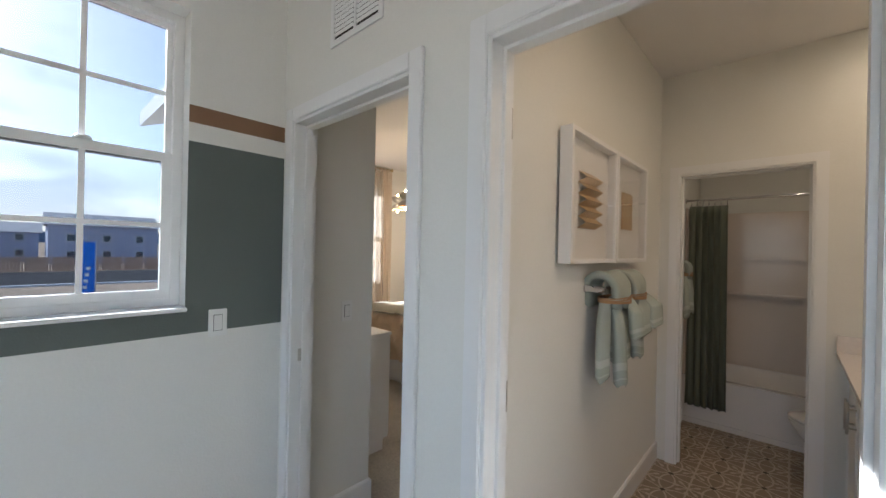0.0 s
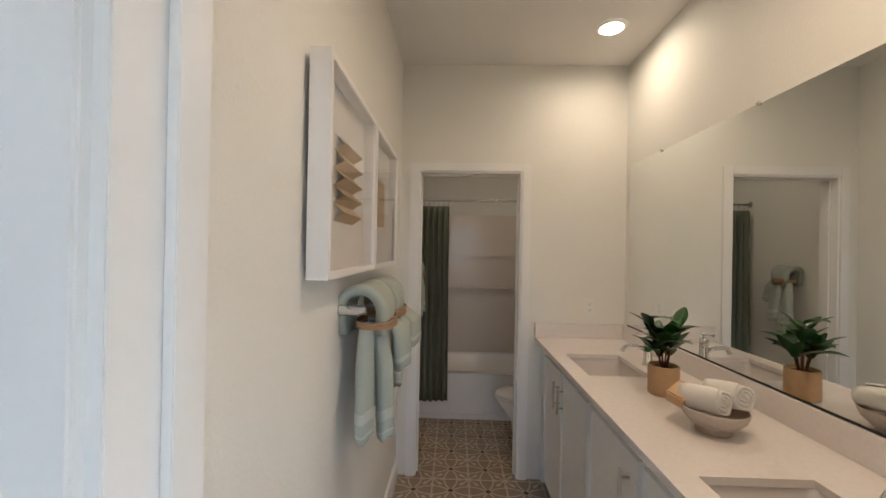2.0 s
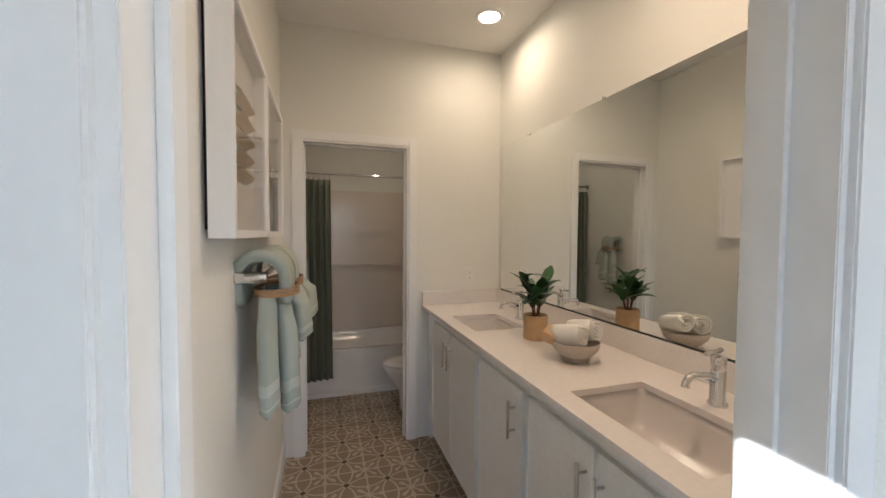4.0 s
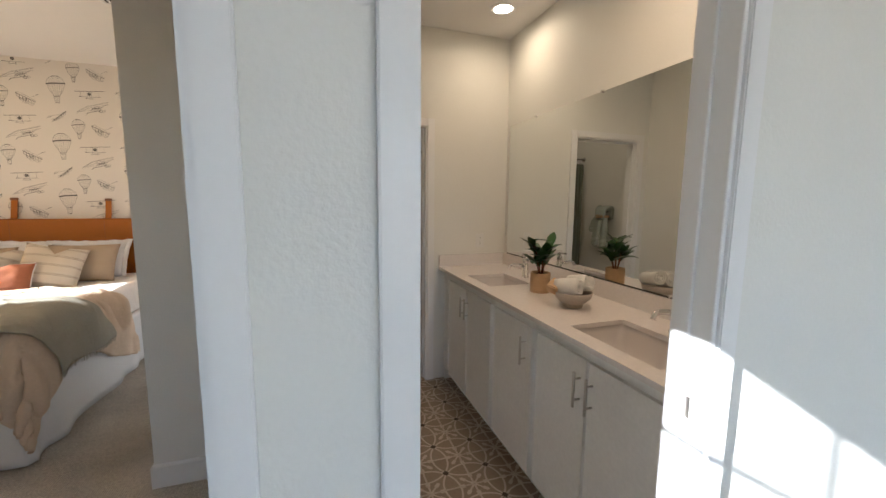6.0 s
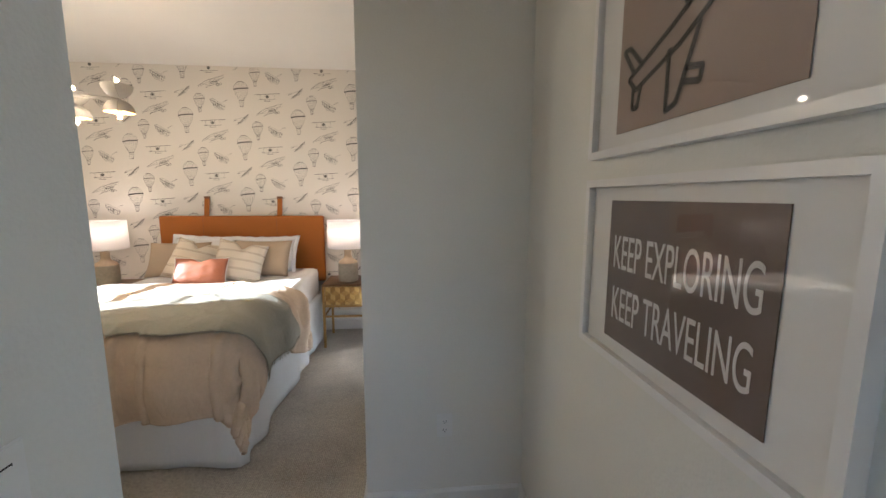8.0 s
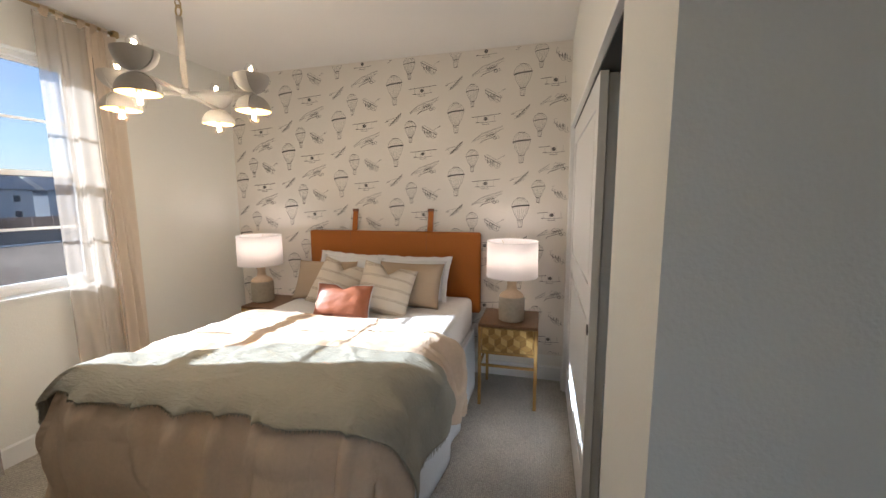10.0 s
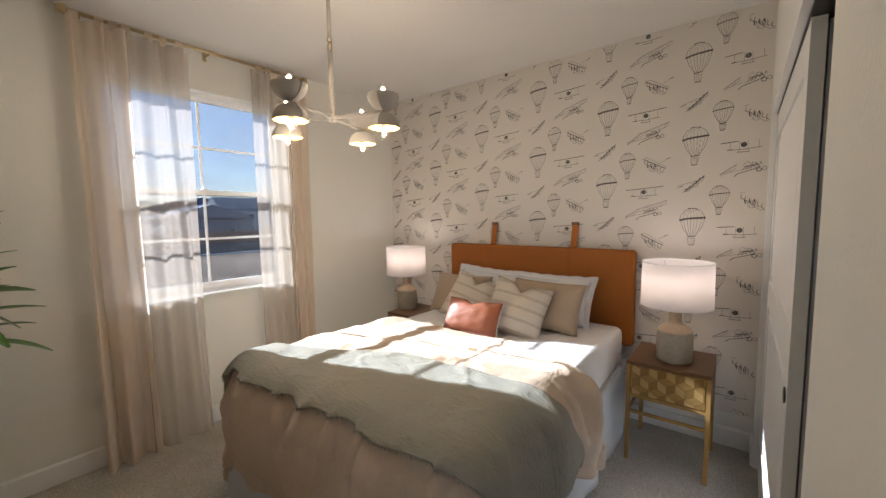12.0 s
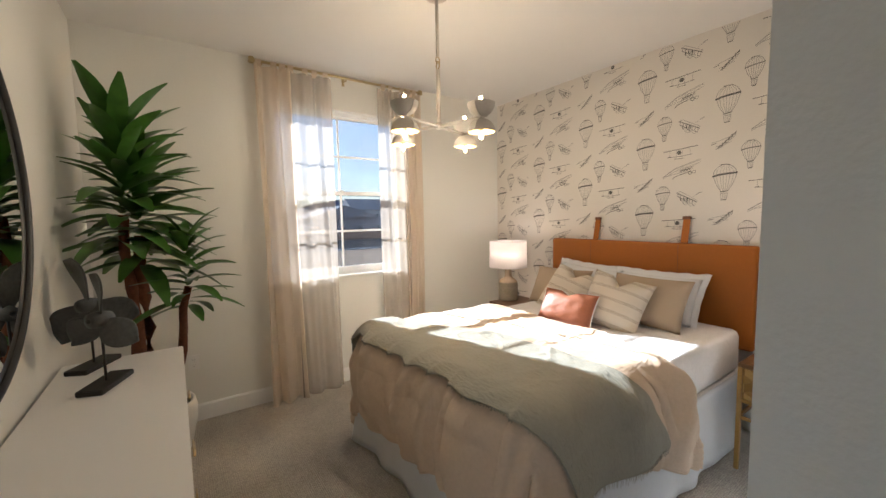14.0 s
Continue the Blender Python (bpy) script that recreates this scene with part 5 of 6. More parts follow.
def skirt(u, v):
    """Runs down one side, across the foot and up the other, hanging in loose folds."""
    ly, lx = BYH - BYF, 2 * HX
    s = u * (2 * ly + lx)
    z = FL + 0.012 + 0.46 * (1 - v)
    f = (0.004 + 0.011 * v) * (math.sin(s * 13 + 1.6 * math.sin(s * 5.1)) + 0.6 * math.sin(s * 8.3 + 2.0 * math.sin(s * 3.3))) * (0.3 + 0.7 * v) + 0.030 * v
    if s < ly:
        p, n = Vector((-HX, BYH - OY - s, z)), Vector((-1, 0, 0))
    elif s < ly + lx:
        p, n = Vector((-HX + s - ly, BYF - OY, z)), Vector((0, -1, 0))
    else:
        p, n = Vector((HX, BYF - OY + s - ly - lx, z)), Vector((1, 0, 0))
    k = max(0.0, 1 - abs(s - ly) / 0.12, 1 - abs(s - ly - lx) / 0.12)
    p = p + n * (f + 0.012)
    if k and v > 0.3:
        d = Vector((-1 if s < ly + lx / 2 else 1, -1, 0)).normalized()
        p = p + d * 0.05 * k * v
    p.z += 0.004 * math.sin(s * 9) * v
    p.z = max(p.z, FL + 0.006)
    return p


grid("bed_skirt", M_SKIRT, 560, 10, skirt, bed, "white cotton bed skirt in loose folds", thick=0.003)


def drape(s, t, top, out_x, foot, puff, seed, r=0.10, lift=0.0):
    """Where a point of a cloth laid over the bed comes to rest; s across from the bed's middle, t along from the bed's centre, in metres of cloth."""
    hx, yf = HX + out_x - r, BYF - OY - foot + r
    z = top
    ex, ey = max(0.0, abs(s) - hx), max(0.0, yf - t)
    sx = 1 if s > 0 else -1
    x, y = max(-hx, min(hx, s)), max(yf, t)
    e = math.hypot(ex, ey)
    if e > 0:
        dx, dy = ex / e * sx, -ey / e
        qa = r * math.pi / 2
        if e < qa:
            a = e / r
            h, d = r * math.sin(a), r * (1 - math.cos(a))
        else:
            h, d = r + 0.03 * math.sin(min(1.0, (e - qa) / 0.30) * math.pi), r + (e - qa)
        x, y, z = x + dx * h, y + dy * h, z - d
        w = min(1.0, e / 0.2)
        along = t if ex > ey else s
        fold = (0.022 * math.sin(along * 11 + seed + 1.5 * math.sin(along * 3.1)) + 0.013 * math.sin(along * 23 + 2 * seed + 2 * math.sin(along * 4.7))) * w
        x, y = x + dx * fold, y + dy * fold
    n1 = noise.noise(Vector((s * 2.2, t * 2.2, seed)))
    n2 = noise.noise(Vector((s * 6.0, t * 5.0, seed + 5)))
    n3 = noise.noise(Vector((s * 17.0 + 4 * n1, t * 11.0, seed + 9)))
    crease = 1 - abs(noise.noise(Vector((s * 3.1 + 0.8 * n1, t * 4.3 + 0.5 * n2, seed + 21)))) * 5
    crease2 = 1 - abs(noise.noise(Vector((s * 7.0 + 1.5 * n1, t * 9.0, seed + 33)))) * 5
    ridge = puff * (0.009 * max(0.0, crease) + 0.005 * max(0.0, crease2) + 0.003 * n3)
    z += puff * (0.016 * n1 + 0.006 * n2) + lift
    if e > 0:
        k = min(1.0, e / 0.15)
        al = t if ex > ey else s
        hang = puff * 0.036 * max(0.0, 1 - abs(noise.noise(Vector((al * 4.5 + 0.25 * e, e * 1.1, seed + 44)))) * 6)
        out = k * (hang + 0.35 * ridge)
        x, y, z = x + out * (ex / e) * sx, y - out * ey / e, z + ridge * (1 - k)
    else:
        z += ridge
    return Vector((x, y, z))


duv = thing("duvet", "puffy tan linen duvet spread over the bed in loose wrinkles", "duvet", at=(OX, OY, 0))


def duvet_fn(u, v):
    side = float(np.interp(v, (0, 0.25, 0.6, 0.85, 1), (1.24, 1.20, 1.10, 1.30, 1.40)))
    s = -1.20 + (1.20 + side) * u
    head = float(np.interp(s, (-1.2, -0.3, 0.3, 0.77, 1.0, 1.4), (0.16, 0.14, 0.10, -0.02, 0.06, 0.24))) + 0.02 * math.sin(s * 9)
    t0 = -1.53 + 0.03 * math.sin(s * 3)
    t = t0 + (head - t0) * v
    return drape(s, t, 0.69, 0.08, 0.06, 1.0, 1.3, 0.17, 0.020 * math.sin(math.pi * min(1, v * 1.0)))


cover = grid("duvet_cover", M_TAN, 200, 200, duvet_fn, duv, thick=0.035)
rim = [(k / 110, 0.0) for k in range(110)] + [(1.0, k / 90) for k in range(90)] + [(1 - k / 110, 1.0) for k in range(110)] + [(0.0, 1 - k / 90) for k in range(91)]
tube("hem", M_TAN, [duvet_fn(*p) for p in rim], 0.019, cover, 8, "stitched edge of the duvet")
thr = thing("throw_blanket", "sage green gauze throw with frayed fringe across the tan duvet", "throw blanket", at=(OX, OY, 0))


def throw_fn(u, v, extra=0.0):
    s = -1.02 + 2.20 * u
    lo = float(np.interp(s, (-1.05, -0.55, 0.29, 0.77, 1.15), (-1.13, -1.12, -1.10, -1.09, -0.96))) + 0.005 * math.sin(s * 7)
    hi = float(np.interp(s, (-1.05, -0.72, 0.0, 0.6, 0.82, 1.15), (-0.98, -0.82, -0.53, -0.45, -0.42, -0.27))) + 0.02 * math.sin(s * 5 + 1)
    t = lo + (hi - lo) * v
    q = drape(s, t, 0.746, 0.115, 0.09, 0.75, 1.3, 0.175, 0.0)
    q.z += 0.004 * noise.noise(Vector((s * 9, t * 9, 3)))
    return q


grid("throw_cloth", M_SAGE, 190, 80, throw_fn, thr, thick=0.008)
bm = bmesh.new()
rf = random.Random(4)
for k in range(300):
    u = (k + rf.random()) / 300
    a, b = throw_fn(u, 0.0), throw_fn(u, 0.02)
    d = (a - b).normalized()
    e = a + d * rf.uniform(0.003, 0.010) + Vector((rf.uniform(-0.004, 0.004), 0, -0.004))
    tube_bm(bm, [a, (a + e) / 2, e], [0.0018, 0.0014, 0.0007], 4, cap=False)
for side in (0.0, 1.0):
    for k in range(70):
        v = (k + rf.random()) / 70
        a, b = throw_fn(side, v), throw_fn(abs(side - 0.01), v)
        d = (a - b).normalized()
        e = a + d * rf.uniform(0.02, 0.045)
        tube_bm(bm, [a, (a + e) / 2, e], [0.0018, 0.0014, 0.0007], 4, cap=False)
part("fringe", bm, M_SAGE, thr, kind="stuff")

hb = thing("headboard", "cognac leather headboard hung from two straps on the papered wall", "headboard", at=(-3.20, RN, 0))
hx0, hx1 = -4.05 + 3.20, -2.345 + 3.20
soft_box("cushion", M_LEATHER, (hx0, -0.085, 0.49), (hx1, -0.012, 1.222), 0.022, hb)
for x in (-3.575 + 3.20, -2.815 + 3.20):
    bm = bmesh.new()
    prof = [(-0.088, 1.223), (-0.050, 1.2235), (-0.014, 1.40), (-0.012, 1.425)]
    f = []
    for y, z in prof:
        f.append([bm.verts.new((x - 0.026, y, z)), bm.verts.new((x + 0.026, y, z)), bm.verts.new((x + 0.026, y + 0.005, z + 0.003)), bm.verts.new((x - 0.026, y + 0.005, z + 0.003))])
    for a, b in zip(f, f[1:]):
        for k in range(4):
            bm.faces.new((a[k], a[(k + 1) % 4], b[(k + 1) % 4], b[k]))
    bm.faces.new(f[0]); bm.faces.new(f[-1])
    part("strap", bm, M_LEATHER, hb)
    boxes("seam", M_WOODD, ((x - 0.0275, -0.0862, 0.50), (x - 0.0255, -0.0845, 1.21)), parent=hb)
    boxes("peg", M_WOODD, ((x - 0.03, -0.022, 1.405), (x + 0.03, -0.001, 1.43)), parent=hb, bevel=0.004)


def pillow(name, material, at, w, h, thick, lean, yaw, label, group="", flange=0.0, roll=0.0, piping=None, dent=0.0, stripes=None):
    """A cushion standing on its lower edge; local x wide, local z high, and -y its front."""
    p = thing(name, label, "pillow", group, at)
    p.rotation_euler = Euler((radians(-lean), radians(roll), radians(yaw)))

    def shape(side):
        def fn(u, v):
            a, b = 2 * u - 1, 2 * v - 1
            k = (1 - abs(a) ** 2.6) * (1 - abs(b) ** 2.6)
            k = max(0.0, k) ** 0.55
            pin = 1 - 0.07 * (1 - abs(b)) ** 1.0 * 0 - 0.05 * (1 - b * b) * 0
            x = a * w / 2 * (1 - 0.06 * (1 - b * b) ** 1.0 * abs(a))
            z = h / 2 + b * h / 2 * (1 - 0.06 * (1 - a * a) * abs(b))
            if dent:
                z -= dent * max(0.0, 1 - abs(a) / 0.35) * max(0.0, b) ** 2 * h
            wr = 0.006 * noise.noise(Vector((a * 3, b * 3, w * 20 + side))) + 0.003 * noise.noise(Vector((a * 9, b * 7, w * 31)))
            return (x, side * (thick / 2 * k + 0.002) + wr * k, z)
        return fn
    bm = bmesh.new()
    n = 22
    vs = {}
    for side in (-1, 1):
        fn = shape(side)
        for i in range(n + 1):
            for j in range(n + 1):
                edge = i in (0, n) or j in (0, n)
                key = (i, j) if edge else (i, j, side)
                if key not in vs:
                    q = fn(i / n, j / n)
                    vs[key] = bm.verts.new((q[0], 0 if edge else q[1], q[2]))
        g = lambda i, j: vs[(i, j)] if (i in (0, n) or j in (0, n)) else vs[(i, j, side)]
        for i in range(n):
            for j in range(n):
                bm.faces.new((g(i, j), g(i + 1, j), g(i + 1, j + 1), g(i, j + 1)))
    cover = part("cover", bm, material, p, smooth=True)
    if piping or flange:
        rim = [Vector(shape(0)(a, b)) for a, b in [(k / n, 0) for k in range(n)] + [(1, k / n) for k in range(n)] + [(1 - k / n, 1) for k in range(n)] + [(0, 1 - k / n) for k in range(n)]]
        c = Vector((0, 0, h / 2))
        if flange:
            bm = bmesh.new()
            m_ = len(rim)
            ins = [bm.verts.new((q.x, -0.003, q.z)) for q in rim]
            ou = [bm.verts.new((q.x + (q.x - c.x) / (w / 2) * flange, 0.004 * math.sin(k * 1.1), q.z + (q.z - c.z) / (h / 2) * flange + 0.004 * math.sin(k * 1.7))) for k, q in enumerate(rim)]
            ou2 = [bm.verts.new((v.co.x, v.co.y + 0.004, v.co.z)) for v in ou]
            in2 = [bm.verts.new((q.x, 0.003, q.z)) for q in rim]
            for k in range(m_):
                l = (k + 1) % m_
                bm.faces.new((ins[k], ins[l], ou[l], ou[k]))
                bm.faces.new((ou[k], ou[l], ou2[l], ou2[k]))
                bm.faces.new((ou2[k], ou2[l], in2[l], in2[k]))
            part("flange", bm, material, p, smooth=True)
        if piping:
            bm = bmesh.new()
            tube_bm(bm, rim + rim[:1], 0.004, 6, cap=False)
            part("piping", bm, piping, p, smooth=True)
    return p


M_STRIPE = mat("striped_linen", (0.60, 0.53, 0.43), 0.9, bump=0.5, scale=300, vary=0.05)


def stripe_material(m):
    nt = m.node_tree
    b = nt.nodes["Principled BSDF"]
    base = b.inputs["Base Color"].links[0].from_socket
    tc = nt.nodes.new("ShaderNodeTexCoord")
    sp = nt.nodes.new("ShaderNodeSeparateXYZ")
    nt.links.new(tc.outputs["Object"], sp.inputs[0])
    t = node_math(nt, "FRACT", node_math(nt, "MULTIPLY", node_math(nt, "ADD", sp.outputs[2], 10.02), 1 / 0.085))
    bands = [node_math(nt, "MULTIPLY", node_math(nt, "GREATER_THAN", t, a), node_math(nt, "LESS_THAN", t, c)) for a, c in ((0.12, 0.16), (0.21, 0.25), (0.30, 0.34))]
    tot = node_math(nt, "MAXIMUM", node_math(nt, "MAXIMUM", bands[0], bands[1]), bands[2])
    mx = nt.nodes.new("ShaderNodeMix")
    mx.data_type = "RGBA"
    nt.links.new(tot, mx.inputs["Factor"])
    nt.links.new(base, mx.inputs["A"])
    mx.inputs["B"].default_value = (0.33, 0.27, 0.20, 1)
    nt.links.new(mx.outputs["Result"], b.inputs["Base Color"])


stripe_material(M_STRIPE)
ZM = 0.655
pillow("bed_pillow", M_PILW, (-2.93, 4.83, ZM), 0.62, 0.37, 0.17, 30, 0, "white pillow with a flange edge leaning on the headboard", "white pillows", flange=0.045)
pillow("bed_pillow", M_PILW, (-3.53, 4.83, ZM), 0.62, 0.38, 0.17, 30, 0, "white pillow with a flange edge leaning on the headboard", "white pillows", flange=0.045, roll=3)
pillow("bed_pillow", M_PILT, (-2.88, 4.62, ZM), 0.58, 0.38, 0.16, 28, -3, "tan linen pillow leaning on a white pillow", "tan pillows")
pillow("bed_pillow", M_PILT, (-3.66, 4.66, ZM), 0.56, 0.36, 0.16, 28, 4, "tan linen pillow leaning on a white pillow", "tan pillows")
pillow("striped_cushion", M_STRIPE, (-3.00, 4.37, ZM), 0.43, 0.41, 0.15, 32, 10, "square linen cushion with tan stripes, its top chopped in", "striped cushions", roll=12, dent=0.20)
pillow("striped_cushion", M_STRIPE, (-3.47, 4.44, ZM), 0.45, 0.41, 0.15, 32, -6, "square linen cushion with tan stripes behind the rust cushion", "striped cushions", roll=12, dent=0.20)
pillow("rust_cushion", M_RUST, (-3.22, 4.20, ZM), 0.43, 0.27, 0.13, 30, 8, "small rust leather cushion with pale piping on the bed", "", piping=M_PILW, dent=0.14, roll=2)

# nightstands
M_TOPW = mat("dark_oak_top", (0.13, 0.065, 0.025), 0.4, bump=0.4, scale=45, vary=0.25, big=5)
M_GOLDW = mat("gold_leaf_wood", (0.36, 0.22, 0.065), 0.42, metal=0.35, bump=0.5, scale=70, vary=0.2, big=6)
M_GOLDL = mat("gold_leaf_light", (0.50, 0.34, 0.12), 0.38, metal=0.45, bump=0.6, scale=260, vary=0.15, big=6)
M_GOLDD = mat("gold_leaf_dark", (0.26, 0.15, 0.04), 0.45, metal=0.3, bump=0.6, scale=260, vary=0.15, big=6)


def nightstand(x0, x1, y0, y1, h=0.66):
    w, d = (x1 - x0) / 2, (y1 - y0) / 2
    n = thing("nightstand", "gold and dark oak nightstand with a carved geometric drawer", "nightstand", "nightstands beside the bed", ((x0 + x1) / 2, (y0 + y1) / 2, FL))
    boxes("top", M_TOPW, ((-w, -d, h - 0.022), (w, d, h)), parent=n, bevel=0.003)
    zb = h - 0.225
    boxes("carcass", M_TOPW, ((-w + 0.003, -d + 0.024, zb), (-w + 0.021, d - 0.004, h - 0.0225)), ((w - 0.021, -d + 0.024, zb), (w - 0.003, d - 0.004, h - 0.0225)),
          ((-w + 0.021, d - 0.018, zb), (w - 0.021, d - 0.004, h - 0.0225)), ((-w + 0.021, -d + 0.024, zb), (w - 0.021, d - 0.018, zb + 0.015)), parent=n)
    boxes("rail", M_GOLDW, ((-w + 0.024, -d + 0.002, zb - 0.012), (w - 0.024, -d + 0.020, zb + 0.010)), parent=n, bevel=0.002)
    for sx in (-1, 1):
        for sy in (-1, 1):
            xa, xb = sorted((sx * w, sx * (w - 0.024)))
            ya, yb = sorted((sy * d, sy * (d - 0.024)))
            boxes("leg", M_GOLDW, ((xa, ya, 0), (xb, yb, h - 0.0225)), parent=n, bevel=0.002)
    boxes("stretcher", M_GOLDW, ((-w + 0.024, -d + 0.005, 0.318), (w - 0.024, -d + 0.019, 0.338)), parent=n, bevel=0.002)
    boxes("stretcher", M_GOLDW, ((-w + 0.024, d - 0.019, 0.318), (w - 0.024, d - 0.005, 0.338)), parent=n, bevel=0.002)
    for sx in (-1, 1):
        xa, xb = sorted((sx * (w - 0.005), sx * (w - 0.019)))
        boxes("stretcher", M_GOLDW, ((xa, -d + 0.024, 0.318), (xb, d - 0.024, 0.338)), parent=n, bevel=0.002)
    dr = boxes("drawer", M_GOLDD, ((-w + 0.027, -d + 0.004, zb + 0.013), (w - 0.027, -d + 0.023, h - 0.026)), parent=n)
    # carved faces of the cube pattern
    ya = -d + 0.0035
    X0, X1, Z0, Z1 = -w + 0.029, w - 0.029, zb + 0.015, h - 0.028
    cw, ch = 0.095, 0.052

    def clip(poly):
        for ax_, lim, sgn in ((0, X0, 1), (0, X1, -1), (1, Z0, 1), (1, Z1, -1)):
            out = []
            for i, p in enumerate(poly):
                q = poly[(i + 1) % len(poly)]
                ip, iq = sgn * (p[ax_] - lim) >= 0, sgn * (q[ax_] - lim) >= 0
                if ip:
                    out.append(p)
                if ip != iq:
                    k = (lim - p[ax_]) / (q[ax_] - p[ax_])
                    out.append(tuple(p[m] + k * (q[m] - p[m]) for m in (0, 1)))
            poly = out
            if len(poly) < 3:
                return None
        return poly
    for i in range(-4, 5):
        for j in range(-3, 4):
            cx_, cz_ = i * cw + (cw / 2 if j % 2 else 0), (Z0 + Z1) / 2 + j * ch * 1.5
            hx_ = cw / 2
            for k, (poly, m_) in enumerate(([[(0, 0), (hx_, ch / 2), (0, ch), (-hx_, ch / 2)], M_GOLDW], [[(0, 0), (-hx_, ch / 2), (-hx_, -ch / 2), (0, -ch)], M_GOLDL], [[(0, 0), (0, -ch), (hx_, -ch / 2), (hx_, ch / 2)], M_GOLDD])):
                mid = (sum(p[0] for p in poly) / 4, sum(p[1] for p in poly) / 4)
                poly = [(cx_ + mid[0] + (p[0] - mid[0]) * 0.95, cz_ + mid[1] + (p[1] - mid[1]) * 0.95) for p in poly]
                poly = clip(poly)
                if not poly:
                    continue
                bm = bmesh.new()
                dp = 0.0035
                fr = [bm.verts.new((x, ya - dp, z)) for x, z in poly]
                bk = [bm.verts.new((x, ya, z)) for x, z in poly]
                bm.faces.new(fr)
                for q in range(len(fr)):
                    bm.faces.new((fr[q], fr[(q + 1) % len(fr)], bk[(q + 1) % len(fr)], bk[q]))
                part("carved_facet", bm, m_, dr)
    return n


NS = (-2.28, -1.83, 4.63, 5.08)
n1 = nightstand(*NS)
copy_thing(n1, pose((-4.49 - 3.99) / 2, (4.61 + 5.07) / 2, FL))


def table_lamp(x, y, z):
    l = thing("table_lamp", "lit table lamp with white drum shade and stoneware base", "table lamp", "bedside lamps", (x, y, z))
    lathe("base", M_CERAM, [(0.001, 0), (0.088, 0), (0.098, 0.006), (0.100, 0.02), (0.102, 0.10), (0.101, 0.165), (0.097, 0.195)], parent=l, seg=40)
    lathe("shoulder", M_CERAMT, [(0.097, 0.195), (0.085, 0.215), (0.055, 0.235), (0.040, 0.25), (0.036, 0.28), (0.038, 0.32), (0.036, 0.328), (0.001, 0.328)], parent=l, seg=40)
    tube("stem", M_BRASSM, [(0, 0, 0.325), (0, 0, 0.45)], 0.006, l, 10)
    r, z0, z1 = 0.195, 0.355, 0.628
    sh = lathe("shade", M_SHADE, [(r * 1.02, z0), (r, z1)], parent=l, seg=56)
    s_ = sh.modifiers.new("thickness", "SOLIDIFY")
    s_.thickness = 0.0015
    for zz, rr in ((z0, r * 1.02), (z1, r)):
        pts = [(rr * math.cos(a), rr * math.sin(a), zz) for a in [2 * math.pi * k / 48 for k in range(49)]]
        tube("shade_ring", M_PILW, pts, 0.0025, l, 6)
    for k in range(3):
        a = k * 2.094
        tube("spider", M_BRASSM, [(0, 0, 0.45), (r * math.cos(a), r * math.sin(a), z1 - 0.01)], 0.0018, l, 6)
    lathe("bulb", M_BULBS, [(0.001, 0.455), (0.012, 0.458), (0.028, 0.50), (0.026, 0.53), (0.001, 0.545)], parent=l, seg=16)
    lp = new("bedside_lamp", bpy.data.lights.new("bedside_lamp", "POINT"))
    lp.data.energy, lp.data.color, lp.data.shadow_soft_size = LAMP_POWER, (1.0, 0.76, 0.62), 0.035
    lp.location = (x, y, z + 0.585)


M_BULBS = simple("frosted_bulb", (0.9, 0.85, 0.75), 0.5, emit=(1.0, 0.72, 0.45), strength=8.0)
table_lamp(-2.04, 4.80, 0.56)
table_lamp(-4.40, 4.83, 0.56)

# chandelier
CHX, CHY, CHZ = -3.435, 3.295, 2.012
ch = thing("chandelier", "lit plaster-white chandelier with crossed arms and half-dome shades", "chandelier", at=(CHX, CHY, 0))
tube("stem", M_CHAND, [(0, 0, CHZ), (0, 0, 2.345)], 0.013, ch, 14)
tube("link", M_BRASSM, [(0.016 * math.cos(a), 0, 2.370 + 0.024 * math.sin(a)) for a in [2 * math.pi * k / 16 for k in range(17)]], 0.004, ch, 8)
tube("link", M_BRASSM, [(0, 0.014 * math.cos(a), 2.402 + 0.018 * math.sin(a)) for a in [2 * math.pi * k / 16 for k in range(17)]], 0.0035, ch, 8)
tube("upper_rod", M_CHAND, [(0, 0, 2.418), (0, 0, CEIL - 0.02)], 0.010, ch, 12)
lathe("canopy", M_CHAND, [(0.001, CEIL - 0.03), (0.02, CEIL - 0.03), (0.065, CEIL - 0.012), (0.068, CEIL - 0.001)], parent=ch, seg=32)
lathe("hub", M_CHAND, [(0.001, CHZ - 0.02), (0.018, CHZ - 0.018), (0.018, CHZ + 0.02), (0.001, CHZ + 0.022)], parent=ch, seg=20)
ends = [(-3.345 - CHX, 3.005 - CHY), (-3.695 - CHX, 3.19 - CHY), (-3.145 - CHX, 3.385 - CHY), (-3.545 - CHX, 3.585 - CHY)]
